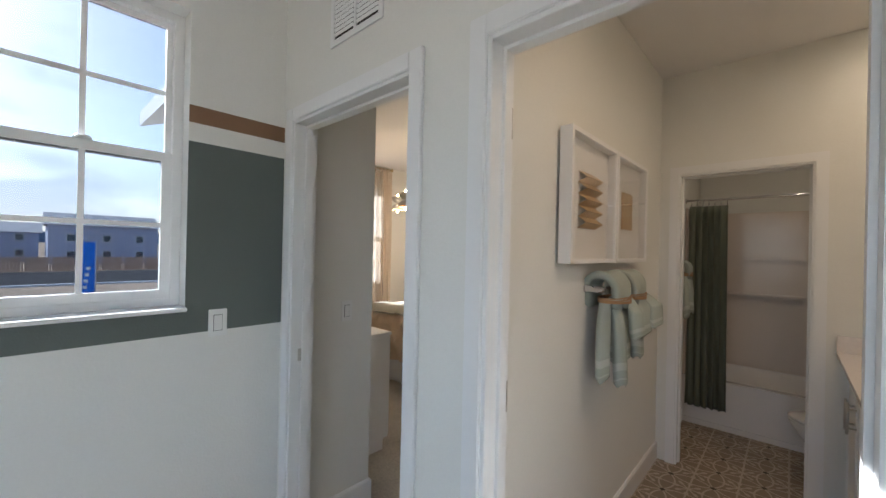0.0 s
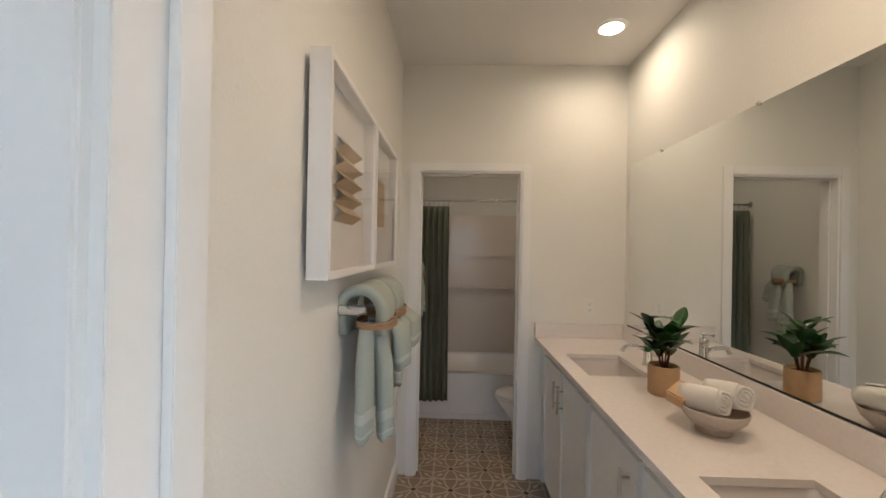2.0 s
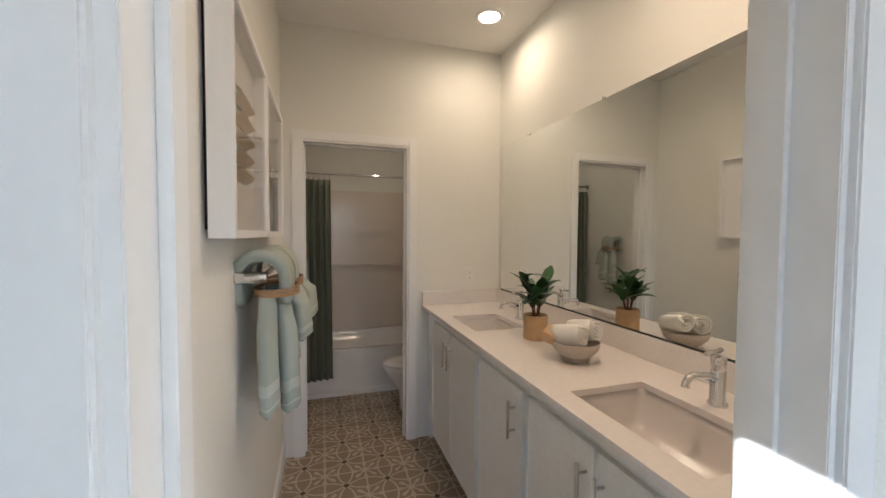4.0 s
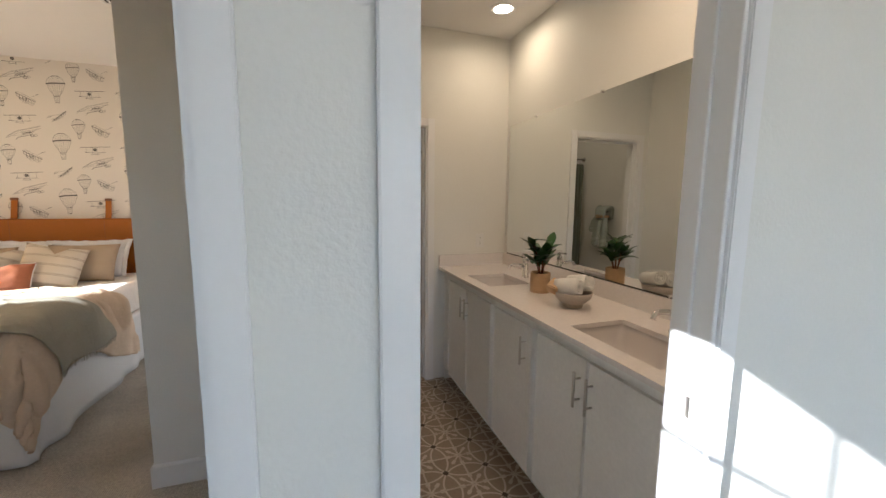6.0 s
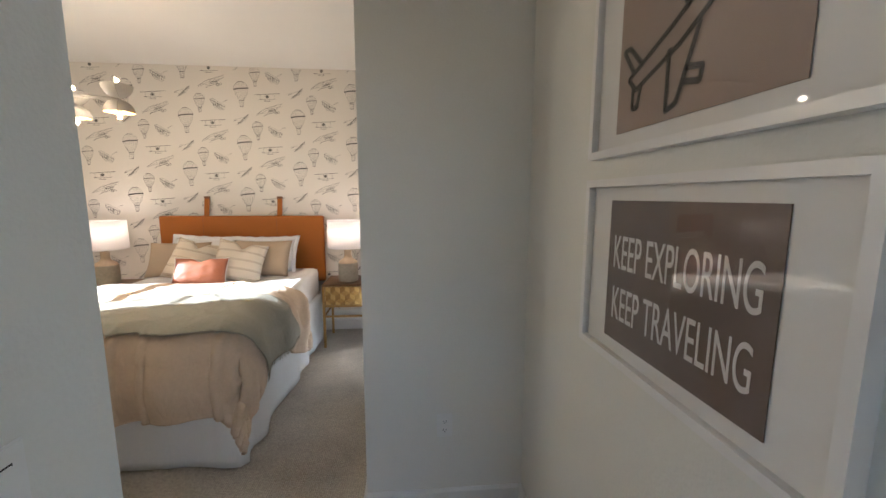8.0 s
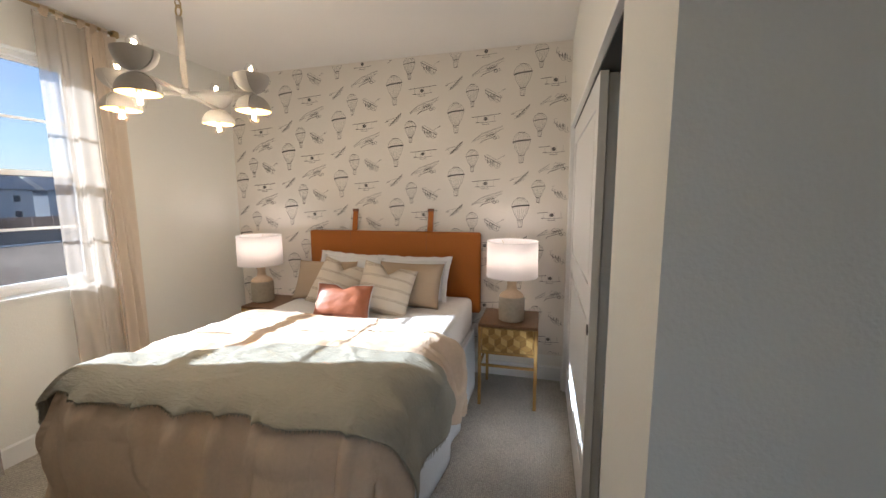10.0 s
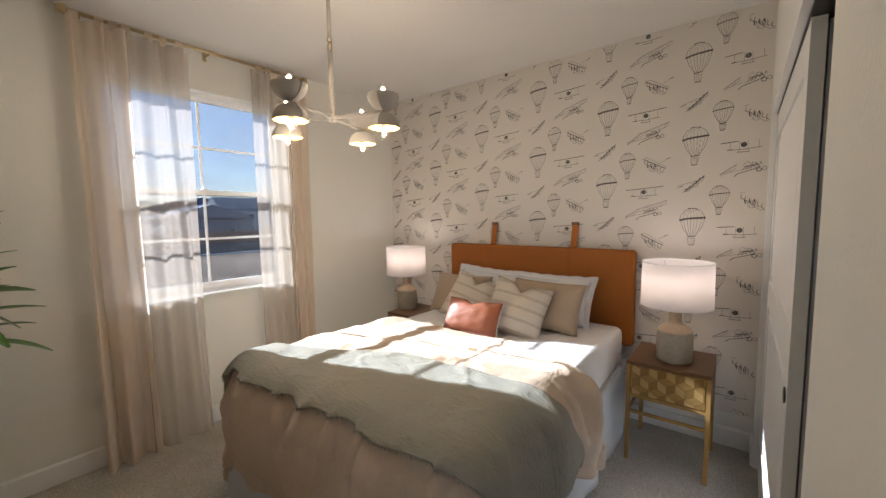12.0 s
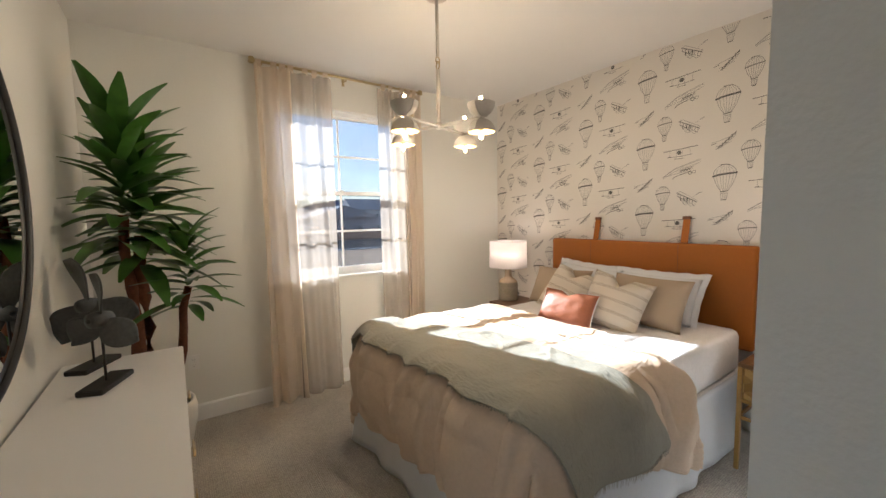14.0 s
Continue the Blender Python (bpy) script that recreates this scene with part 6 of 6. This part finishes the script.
for ex, ey in ends:
    d = Vector((ex, ey, 0)).normalized()
    arm = tube("arm", M_CHAND, [(0, 0, CHZ), (ex, ey, CHZ)], 0.0095, ch, 10)
    side = Vector((-d.y, d.x, 0))
    for up in (1, -1):
        R = 0.078
        prof_o = [(0.012, 0.004)] + [(R * math.sin(a), 0.004 + R * (1 - math.cos(a)) * 0.95) for a in [radians(12 + 78 * k / 10) for k in range(11)]]
        prof_i = [(r_ - 0.0035, z_ + 0.002) for r_, z_ in reversed(prof_o[1:])] + [(0.001, 0.008)]
        for nm, pr, m_ in (("shade", prof_o, M_CHAND), ("shade_lining", [(r_, z_) for r_, z_ in prof_i], M_GOLDIN if up < 0 else M_CHAND)):
            bm = bmesh.new()
            seg = 36
            # a dome slit along its middle: the two halves stand a little apart
            lathe_bm(bm, [(r_, up * z_) for r_, z_ in pr], seg, (ex, ey, CHZ))
            part(nm, bm, m_, ch, smooth=True)
        pts = [(ex + side.x * (R + 0.001) * math.cos(a) + d.x * 0.012, ey + side.y * (R + 0.001) * math.cos(a) + d.y * 0.012, CHZ + up * (0.003 + R * (1 - math.sin(a)) * 0.95)) for a in [math.pi * k / 18 for k in range(19)]]
        tube("shade_seam", M_CHAND, pts, 0.003, ch, 6)
        zc = CHZ + up * 0.105
        bulb = lathe("bulb", M_BULBG, [(0.001, up * 0.082 - 0), (0.010, up * 0.078), (0.014, up * 0.085), (0.026, up * 0.103), (0.027, up * 0.112), (0.018, up * 0.130), (0.001, up * 0.136)], (ex, ey, CHZ), ch, seg=20)
        bulb.visible_shadow = False
        fil = lathe("filament", M_BULB, [(0.001, up * 0.090), (0.007, up * 0.094), (0.008, up * 0.112), (0.001, up * 0.118)], (ex, ey, CHZ), bulb, seg=10)
        fil.visible_shadow = False
        lathe("socket", M_BRASSM, [(0.001, up * 0.02), (0.011, up * 0.022), (0.011, up * 0.078), (0.001, up * 0.079)], (ex, ey, CHZ), ch, seg=14)
        lp = new("chandelier_lamp", bpy.data.lights.new("chandelier_lamp", "POINT"))
        lp.data.energy, lp.data.color, lp.data.shadow_soft_size = BULB_POWER * (0.5 if up > 0 else 1.5), (1.0, 0.76, 0.50), 0.02
        lp.location = (CHX + ex, CHY + ey, CHZ + up * 0.104)

# curtains
RODX, RODZ = RW + 0.085, 2.715
cr = thing("curtain_rod", "aged brass curtain rod with square finials over the bedroom window", "curtain rod", at=(RODX, 3.28, RODZ))
tube("rod", M_BRASSM, [(0, -0.76, 0), (0, 0.76, 0)], 0.011, cr, 12)
for y in (-0.775, 0.775):
    boxes("finial", M_BRASSM, ((-0.022, y - 0.02, -0.022), (0.022, y + 0.02, 0.022)), parent=cr, bevel=0.005)
for y in (-0.70, 0.0, 0.70):
    boxes("bracket", M_BRASSM, ((RW - RODX + 0.001, y - 0.006, -0.02), (0.004, y + 0.006, -0.011)), ((RW - RODX + 0.001, y - 0.012, -0.045), (RW - RODX + 0.006, y + 0.012, 0.03)), parent=cr)


def curtain(name, material, y0, y1, waves, amp, off, label, group, seed, tabs=0, spread=0.0):
    c = thing(name, label, "curtain", group, (RODX, (y0 + y1) / 2, 0))
    hw = (y1 - y0) / 2

    def cloth(u, v):
        z = FL + 0.012 + (RODZ - 0.042 - FL) * v
        gather = 1 + spread * (1 - v)
        y = (2 * u - 1) * hw * gather + 0.012 * math.sin(v * 3 + seed + u * 9)
        x = off + amp * (0.75 + 0.35 * (1 - v)) * math.sin(2 * math.pi * waves * u + seed + 0.8 * math.sin(v * 2.2 + seed)) + 0.010 * math.sin(u * 31 + v * 4)
        x += 0.035 * (1 - v) ** 2
        return (max(x, RW - RODX + 0.02), y, z)
    grid("cloth", material, int(24 * waves) + 10, 30, cloth, c)
    for k in range(tabs):
        u = (k + 0.5) / tabs
        x, y, z = cloth(u, 0.99)
        pts = [(0.014 * math.cos(a) , 0, 0.016 * math.sin(a)) for a in [radians(-90 + 360 * i / 10) for i in range(11)]]
        bm = bmesh.new()
        rows = [[bm.verts.new((p[0] * 1.05 + (x if i in (0, 10) else 0) * 0.6, y + s_ * 0.022, RODZ + p[2] * 1.05 - (0.03 if i in (0, 10) else 0))) for s_ in (-1, 1)] for i, p in enumerate(pts)]
        for a, b in zip(rows, rows[1:]):
            bm.faces.new((a[0], a[1], b[1], b[0]))
        part("tab", bm, M_DRAPE, c)
    return c


curtain("drape", M_DRAPE, 2.52, 2.79, 2.2, 0.046, 0.01, "tan linen tab-top drape gathered at the window's side, reaching the floor", "window drapes", 0.4, 3, spread=0.1)
curtain("drape", M_DRAPE, 3.86, 4.03, 2.0, 0.032, 0.01, "tan linen tab-top drape gathered at the window's side, reaching the floor", "window drapes", 2.1, 2, spread=0.1)
curtain("sheer_curtain", M_SHEER, 2.76, 3.14, 2.5, 0.022, 0.0, "sheer cream linen curtain hanging half over the window", "sheer curtains", 1.2, 4, spread=0.06)
curtain("sheer_curtain", M_SHEER, 3.58, 3.88, 2.0, 0.022, 0.0, "sheer cream linen curtain hanging half over the window", "sheer curtains", 3.3, 3, spread=0.06)

# dresser, mirror, ornaments, plant
DX0, DX1 = -3.90, -2.27
dr = thing("dresser", "long white dresser with drawers against the bedroom wall", "dresser", at=((DX0 + DX1) / 2, RS + 0.245, 0))
hw = (DX1 - DX0) / 2
boxes("carcass", M_WFRAME, ((-hw + 0.002, -0.22, 0.0), (hw - 0.002, 0.215, 0.774)), parent=dr, bevel=0.002)
boxes("top", M_WFRAME, ((-hw, -0.23, 0.775), (hw, 0.235, 0.80)), parent=dr, bevel=0.003)
boxes("plinth", M_WFRAME, ((-hw + 0.03, -0.20, FL), (hw - 0.03, 0.19, -0.0005)), parent=dr)
for i in range(3):
    for j in range(3):
        xa = -hw + 0.012 + i * (2 * hw - 0.02) / 3
        xb = xa + (2 * hw - 0.02) / 3 - 0.006
        za = 0.008 + j * 0.255
        d_ = boxes("drawer", M_WFRAME, ((xa, 0.2155, za), (xb, 0.232, za + 0.248)), parent=dr, bevel=0.002)
        tube("handle", M_BRASSM, [((xa + xb) / 2 - 0.05, 0.245, za + 0.115), ((xa + xb) / 2 + 0.05, 0.245, za + 0.115)], 0.005, d_, 8)
rm = thing("round_mirror", "large round wall mirror in thin black rim above the dresser", "mirror", at=(-3.0, RS, 1.55))
turn = Matrix.Rotation(radians(-90), 3, "X")
lathe("mirror_pane", M_MIRROR, [(0.001, 0.014), (0.612, 0.014)], parent=rm, seg=72, turn=turn)
lathe("rim", M_BLACK, [(0.608, 0.002), (0.622, 0.002), (0.625, 0.006), (0.625, 0.028), (0.620, 0.030), (0.612, 0.028), (0.608, 0.015)], parent=rm, seg=72, turn=turn)


def propeller(x, y, h, size, yaw, label, spin, face):
    """The blades face a way of their own, turned by face from the stand's long side."""
    about = Matrix.Rotation(face, 3, "Z")
    p = thing("propeller_ornament", label, "ornament", "propeller ornaments", (x, y, 0.80))
    p.rotation_euler = (0, 0, yaw)
    boxes("base", M_BLACK, ((-0.11, -0.045, 0), (0.11, 0.045, 0.022)), parent=p, bevel=0.003)
    tube("post", M_BLACK, [(0, 0, 0.022), (0, 0, h)], 0.005, p, 10)
    lathe("hub", M_STEEL, [(0.010, -0.045), (0.024, -0.04), (0.034, 0.0), (0.030, 0.04), (0.012, 0.045), (0.010, 0.045), (0.010, -0.045)], (0, 0, h + 0.03), p, turn=about @ Matrix.Rotation(radians(90), 3, "X"), seg=24)
    for k in range(3):
        a0 = spin + k * 2 * math.pi / 3

        def blade(u, v, a0=a0):
            r = 0.02 + size * u
            w = size * 0.80 * (math.sin(math.pi * min(0.98, 0.10 + 0.86 * u)) ** 0.8)
            s = (v - 0.5) * w
            tw = radians(50 - 22 * u)
            sweep = 0.18 * u * u
            cx, sx = r, s * math.cos(tw)
            return about @ Vector((cx * math.cos(a0 + sweep) - sx * math.sin(a0 + sweep), s * math.sin(tw) + 0.01 * math.cos(v * 3), h + 0.03 + cx * math.sin(a0 + sweep) + sx * math.cos(a0 + sweep)))
        b_ = grid("blade", M_STEEL, 14, 10, blade, p, thick=0.006)
    return p


propeller(-3.80, 1.59, 0.26, 0.205, radians(152), "grey metal ship-propeller ornament on a black stand on the dresser", radians(100), radians(-96))
propeller(-3.50, 1.665, 0.245, 0.165, radians(158), "smaller grey metal propeller ornament on a black stand on the dresser", radians(205), radians(-112))

PX, PY = -4.37, 1.77
tp = thing("dracaena_plant", "tall dracaena with green strap leaves in a white pot", "plant", at=(PX, PY, FL))
lathe("pot", M_POTW, [(0.001, 0.0), (0.105, 0.0), (0.13, 0.015), (0.18, 0.15), (0.212, 0.30), (0.215, 0.38), (0.205, 0.43), (0.190, 0.432), (0.188, 0.42), (0.195, 0.36), (0.001, 0.36)], parent=tp, seg=44)
lathe("soil", M_MOSS, [(0.001, 0.395), (0.1, 0.40), (0.192, 0.385)], parent=tp, seg=30)
rp = random.Random(11)


def cane(x, y, h, r, lean, top_r, n, seed):
    pts = [(x + lean[0] * k / 6 + 0.012 * math.sin(k * 1.9 + seed), y + lean[1] * k / 6 + 0.010 * math.sin(k * 2.3), 0.36 + (h - 0.36) * k / 6) for k in range(7)]
    tube("stem", M_TRUNK, pts, [r * (1.05 - 0.07 * k + 0.05 * math.sin(k * 3 + seed)) for k in range(7)], tp, 12, "rough red-brown stem")
    bm = bmesh.new()
    tip = Vector(pts[-1])
    for k in range(n):
        f = k / n
        a = k * 2.399 + seed
        base = tip + Vector((0.012 * math.cos(a), 0.012 * math.sin(a), (f - 0.28) * top_r * 1.55))
        el = -0.15 + 1.35 * f ** 1.1 + rp.uniform(-0.12, 0.12)
        ln = top_r * (1.15 - 0.30 * f) * rp.uniform(0.72, 1.18)
        d = (math.cos(a) * math.cos(el * 0.9), math.sin(a) * math.cos(el * 0.9), math.sin(el * 0.9) + 0.1)
        bx = base.x + math.cos(a) * ln + PX
        if PY + base.y + math.sin(a) * ln < RS + 0.05 or bx < RW + 0.05:
            ln *= 0.62
        leaf_bm(bm, base, d, ln, ln * 0.17 + 0.022, rp.uniform(0.35, 0.9), 8, 0.28, rp.uniform(-0.3, 0.3))
    part("leaves", bm, M_LEAF, tp, smooth=True)


cane(0.02, 0.0, 1.48, 0.046, (-0.03, -0.02), 0.40, 58, 0.3)
cane(0.04, -0.03, 1.60, 0.040, (0.05, -0.05), 0.42, 64, 1.7)
cane(0.05, 0.10, 1.16, 0.032, (0.03, 0.10), 0.29, 34, 4.1)

# ---- outside ----
GZ = -2.4
M_DIRT = mat("dirt", (0.27, 0.215, 0.165), 0.95, bump=1.0, scale=1.5, vary=0.35, big=0.08, spec=0.0)
M_ASPH = mat("asphalt", (0.05, 0.05, 0.053), 0.9, vary=0.2, scale=3, big=0.2, spec=0.0)
M_FENCE = mat("fence_boards", (0.42, 0.27, 0.19), 0.85, vary=0.2, scale=2.0)
M_BLUEW = mat("blue_siding", (0.33, 0.36, 0.48), 0.8, vary=0.06, big=0.2)
M_GREYW = mat("grey_siding", (0.30, 0.30, 0.32), 0.8, vary=0.06, big=0.2)
M_WHITEW = mat("pale_siding", (0.45, 0.48, 0.52), 0.8, vary=0.05, big=0.2)
M_ROOF = mat("roof_shingle", (0.26, 0.26, 0.28), 0.9, vary=0.25, scale=3, big=0.3)
M_HILL = mat("far_hills", (0.13, 0.17, 0.26), 1.0, vary=0.2, scale=0.02, big=0.004)
M_WIND = simple("dark_window", (0.03, 0.05, 0.08), 0.1)
M_FLAG = simple("blue_flag", (0.01, 0.14, 0.62), 0.6)
boxes("ground", M_DIRT, ((-3000, -3000, GZ - 0.5), (3000, 3000, GZ)), kind="structure")
boxes("road", M_ASPH, ((-67.5, -300, GZ), (-47.0, 300, GZ + 0.02)), kind="structure")
boxes("kerb", M_WHITEW, ((-47.0, -300, GZ), (-46.7, 300, GZ + 0.15)), kind="structure")
rd = random.Random(2)
fc = thing("board_fence", "long red-brown board fence beyond the empty lot", "fence", at=(-70, 0, GZ))
bm = bmesh.new()
for k in range(-60, 260):
    y = k * 0.30
    h = 1.8 + 0.02 * rd.random()
    if k % 8 == 0:
        box_bm(bm, (-0.08, y - 0.07, 0), (0.08, y + 0.07, 1.95))
    else:
        box_bm(bm, (-0.02, y - 0.14, 0.02), (0.02, y + 0.14, h))
part("boards", bm, M_FENCE, fc, kind="stuff")


def house(x, y, w, d, h, ridge, wall_m, label, storeys=2, along="y", wins=3):
    """A gabled house whose face towards the camera is its east side."""
    hs = thing("house", label, "house", "houses beyond the lot", (x, y, GZ))
    boxes("wall", wall_m, ((-d, -w / 2, 0), (0, w / 2, h)), parent=hs)
    bm = bmesh.new()
    o = 0.5
    if along == "y":
        v = [(-d - o, -w / 2 - o, h), (o, -w / 2 - o, h), (-d / 2, -w / 2 - o, ridge), (-d - o, w / 2 + o, h), (o, w / 2 + o, h), (-d / 2, w / 2 + o, ridge)]
    else:
        v = [(-d - o, -w / 2 - o, h), (-d - o, w / 2 + o, h), (-d - o, 0, ridge), (o, -w / 2 - o, h), (o, w / 2 + o, h), (o, 0, ridge)]
    v = [bm.verts.new(p) for p in v]
    for f in ((0, 1, 2), (3, 5, 4), (0, 2, 5, 3), (1, 4, 5, 2), (0, 3, 4, 1)):
        bm.faces.new([v[i] for i in f])
    part("roof", bm, M_ROOF, hs)
    if along != "y":
        bm = bmesh.new()
        g = [bm.verts.new(p) for p in ((o + 0.02, -w / 2 + 0.2, h), (o + 0.02, w / 2 - 0.2, h), (o + 0.02, 0, ridge - 0.15))]
        bm.faces.new(g)
        part("gable", bm, wall_m, hs)
    for s in range(storeys):
        for k in range(wins):
            yy = -w / 2 + w * (k + 0.6) / (wins + 0.2)
            z = 1.0 + s * 2.9
            wn_ = boxes("window", M_TRIM, ((0.0, yy - 0.65, z - 0.1), (0.06, yy + 0.65, z + 1.3)), parent=hs)
            boxes("pane", M_WIND, ((0.061, yy - 0.55, z), (0.08, yy + 0.55, z + 1.2)), parent=wn_)
    return hs


house(-92, 10.3, 15.0, 11, 6.7, 9.0, M_BLUEW, "two-storey blue-grey house with a grey roof behind the fence", wins=3)
house(-105, -4.5, 13.0, 10, 5.4, 7.4, M_BLUEW, "two-storey slate-blue house behind the fence", wins=3)
house(-78, 31.0, 14.5, 12, 4.1, 6.6, M_GREYW, "single-storey dark grey gabled house behind the fence", storeys=1, along="x", wins=2)
house(-98, 47.5, 13.0, 10, 6.2, 9.3, M_WHITEW, "two-storey pale house with gables", wins=3)
house(-100, 64.0, 13.0, 10, 6.2, 9.0, M_WHITEW, "two-storey pale house with gables", wins=3)
house(-110, -24.0, 14.0, 10, 6.2, 9.0, M_GREYW, "two-storey dark grey house", wins=3)
fl = thing("feather_flag", "tall blue feather flag on a pole with unreadable white lettering", "flag", at=(-37, 3.1, GZ))
boxes("banner", M_FLAG, ((-0.01, -0.55, 0.0), (0.01, 0.42, 3.85)), parent=fl)
tube("pole", M_WHITEW, [(0, 0.46, 0), (0, 0.46, 4.0)], 0.03, fl, 6)
for k in range(4):
    boxes("lettering_bar", M_WHITEINK, ((0.011, -0.25 + 0.07 * k, 0.5 + 0.45 * k), (0.016, 0.02 + 0.05 * k, 0.72 + 0.45 * k)), parent=fl)
bm = bmesh.new()
prev = None
for k in range(121):
    a = radians(-70 + 140 * k / 120)
    x, y = -1500 * math.cos(a), 1500 * math.sin(a)
    hgt = 40 + 38 * noise.noise(Vector((k * 0.11, 0, 2))) + 14 * noise.noise(Vector((k * 0.4, 1, 0))) + 24 * math.exp(-((k - 84) / 9) ** 2)
    row = [bm.verts.new((x, y, GZ - 2)), bm.verts.new((x, y, max(hgt, 8))), bm.verts.new((x * 1.02, y * 1.02, GZ - 2))]
    if prev:
        bm.faces.new((prev[0], row[0], row[1], prev[1]))
        bm.faces.new((prev[1], row[1], row[2], prev[2]))
    prev = row
part("backdrop_hills", bm, M_HILL, kind="structure", smooth=True)
# the bedroom wing's roof edge, seen from the hall window
ev = thing("roof_eave", "white boxed eave at the corner of the bedroom wing's roof", "eave", at=(RW - 0.15, RS - 0.15, 0))
bm = bmesh.new()
pr = [(-0.45, -0.42, 2.78), (-0.45, 0.2, 3.02), (-0.45, 0.2, 3.20), (-0.45, -0.42, 2.94)]
a = [bm.verts.new(p) for p in pr]
b = [bm.verts.new((3.0, p[1], p[2])) for p in pr]
bm.faces.new(a)
bm.faces.new(b)
for k in range(4):
    bm.faces.new((a[k], a[(k + 1) % 4], b[(k + 1) % 4], b[k]))
part("fascia", bm, M_TRIM, ev)
boxes("soffit", M_TRIM, ((-0.40, -0.06, 2.87), (3.0, -0.001, 2.95)), parent=ev)

# ---- bathroom floor tiles ----
bm = bmesh.new()
g_ = TILE / 2 - 0.0012
box_bm(bm, (-g_, -g_, -0.006), (g_, g_, 0.0))
bmesh.ops.bevel(bm, geom=[e for e in bm.edges if all(v.co.z > -0.001 for v in e.verts)], offset=0.001, segments=1, affect="EDGES")
tile_me = bpy.data.meshes.new("floor_tile")
bmesh.ops.recalc_face_normals(bm, faces=bm.faces)
bm.to_mesh(tile_me)
bm.free()
tile_me.materials.append(M_TILE)
floor_ = bpy.data.objects["floor_bath_base"]
TX, TY = -0.355, 3.340
for i in range(-3, 7):
    for j in range(-11, 5):
        x, y = TX + i * TILE, TY + j * TILE
        if x - g_ < PE or x - g_ > 0.30 and y < BN0 or x - g_ > BX1 or y + g_ < HN0 + 0.10 or y - g_ > TUBY:
            continue
        o = new("floor_tile", tile_me)
        o.parent = floor_
        o.location = (x, y, FL + 0.002)
        tagged(o, kind="structure")
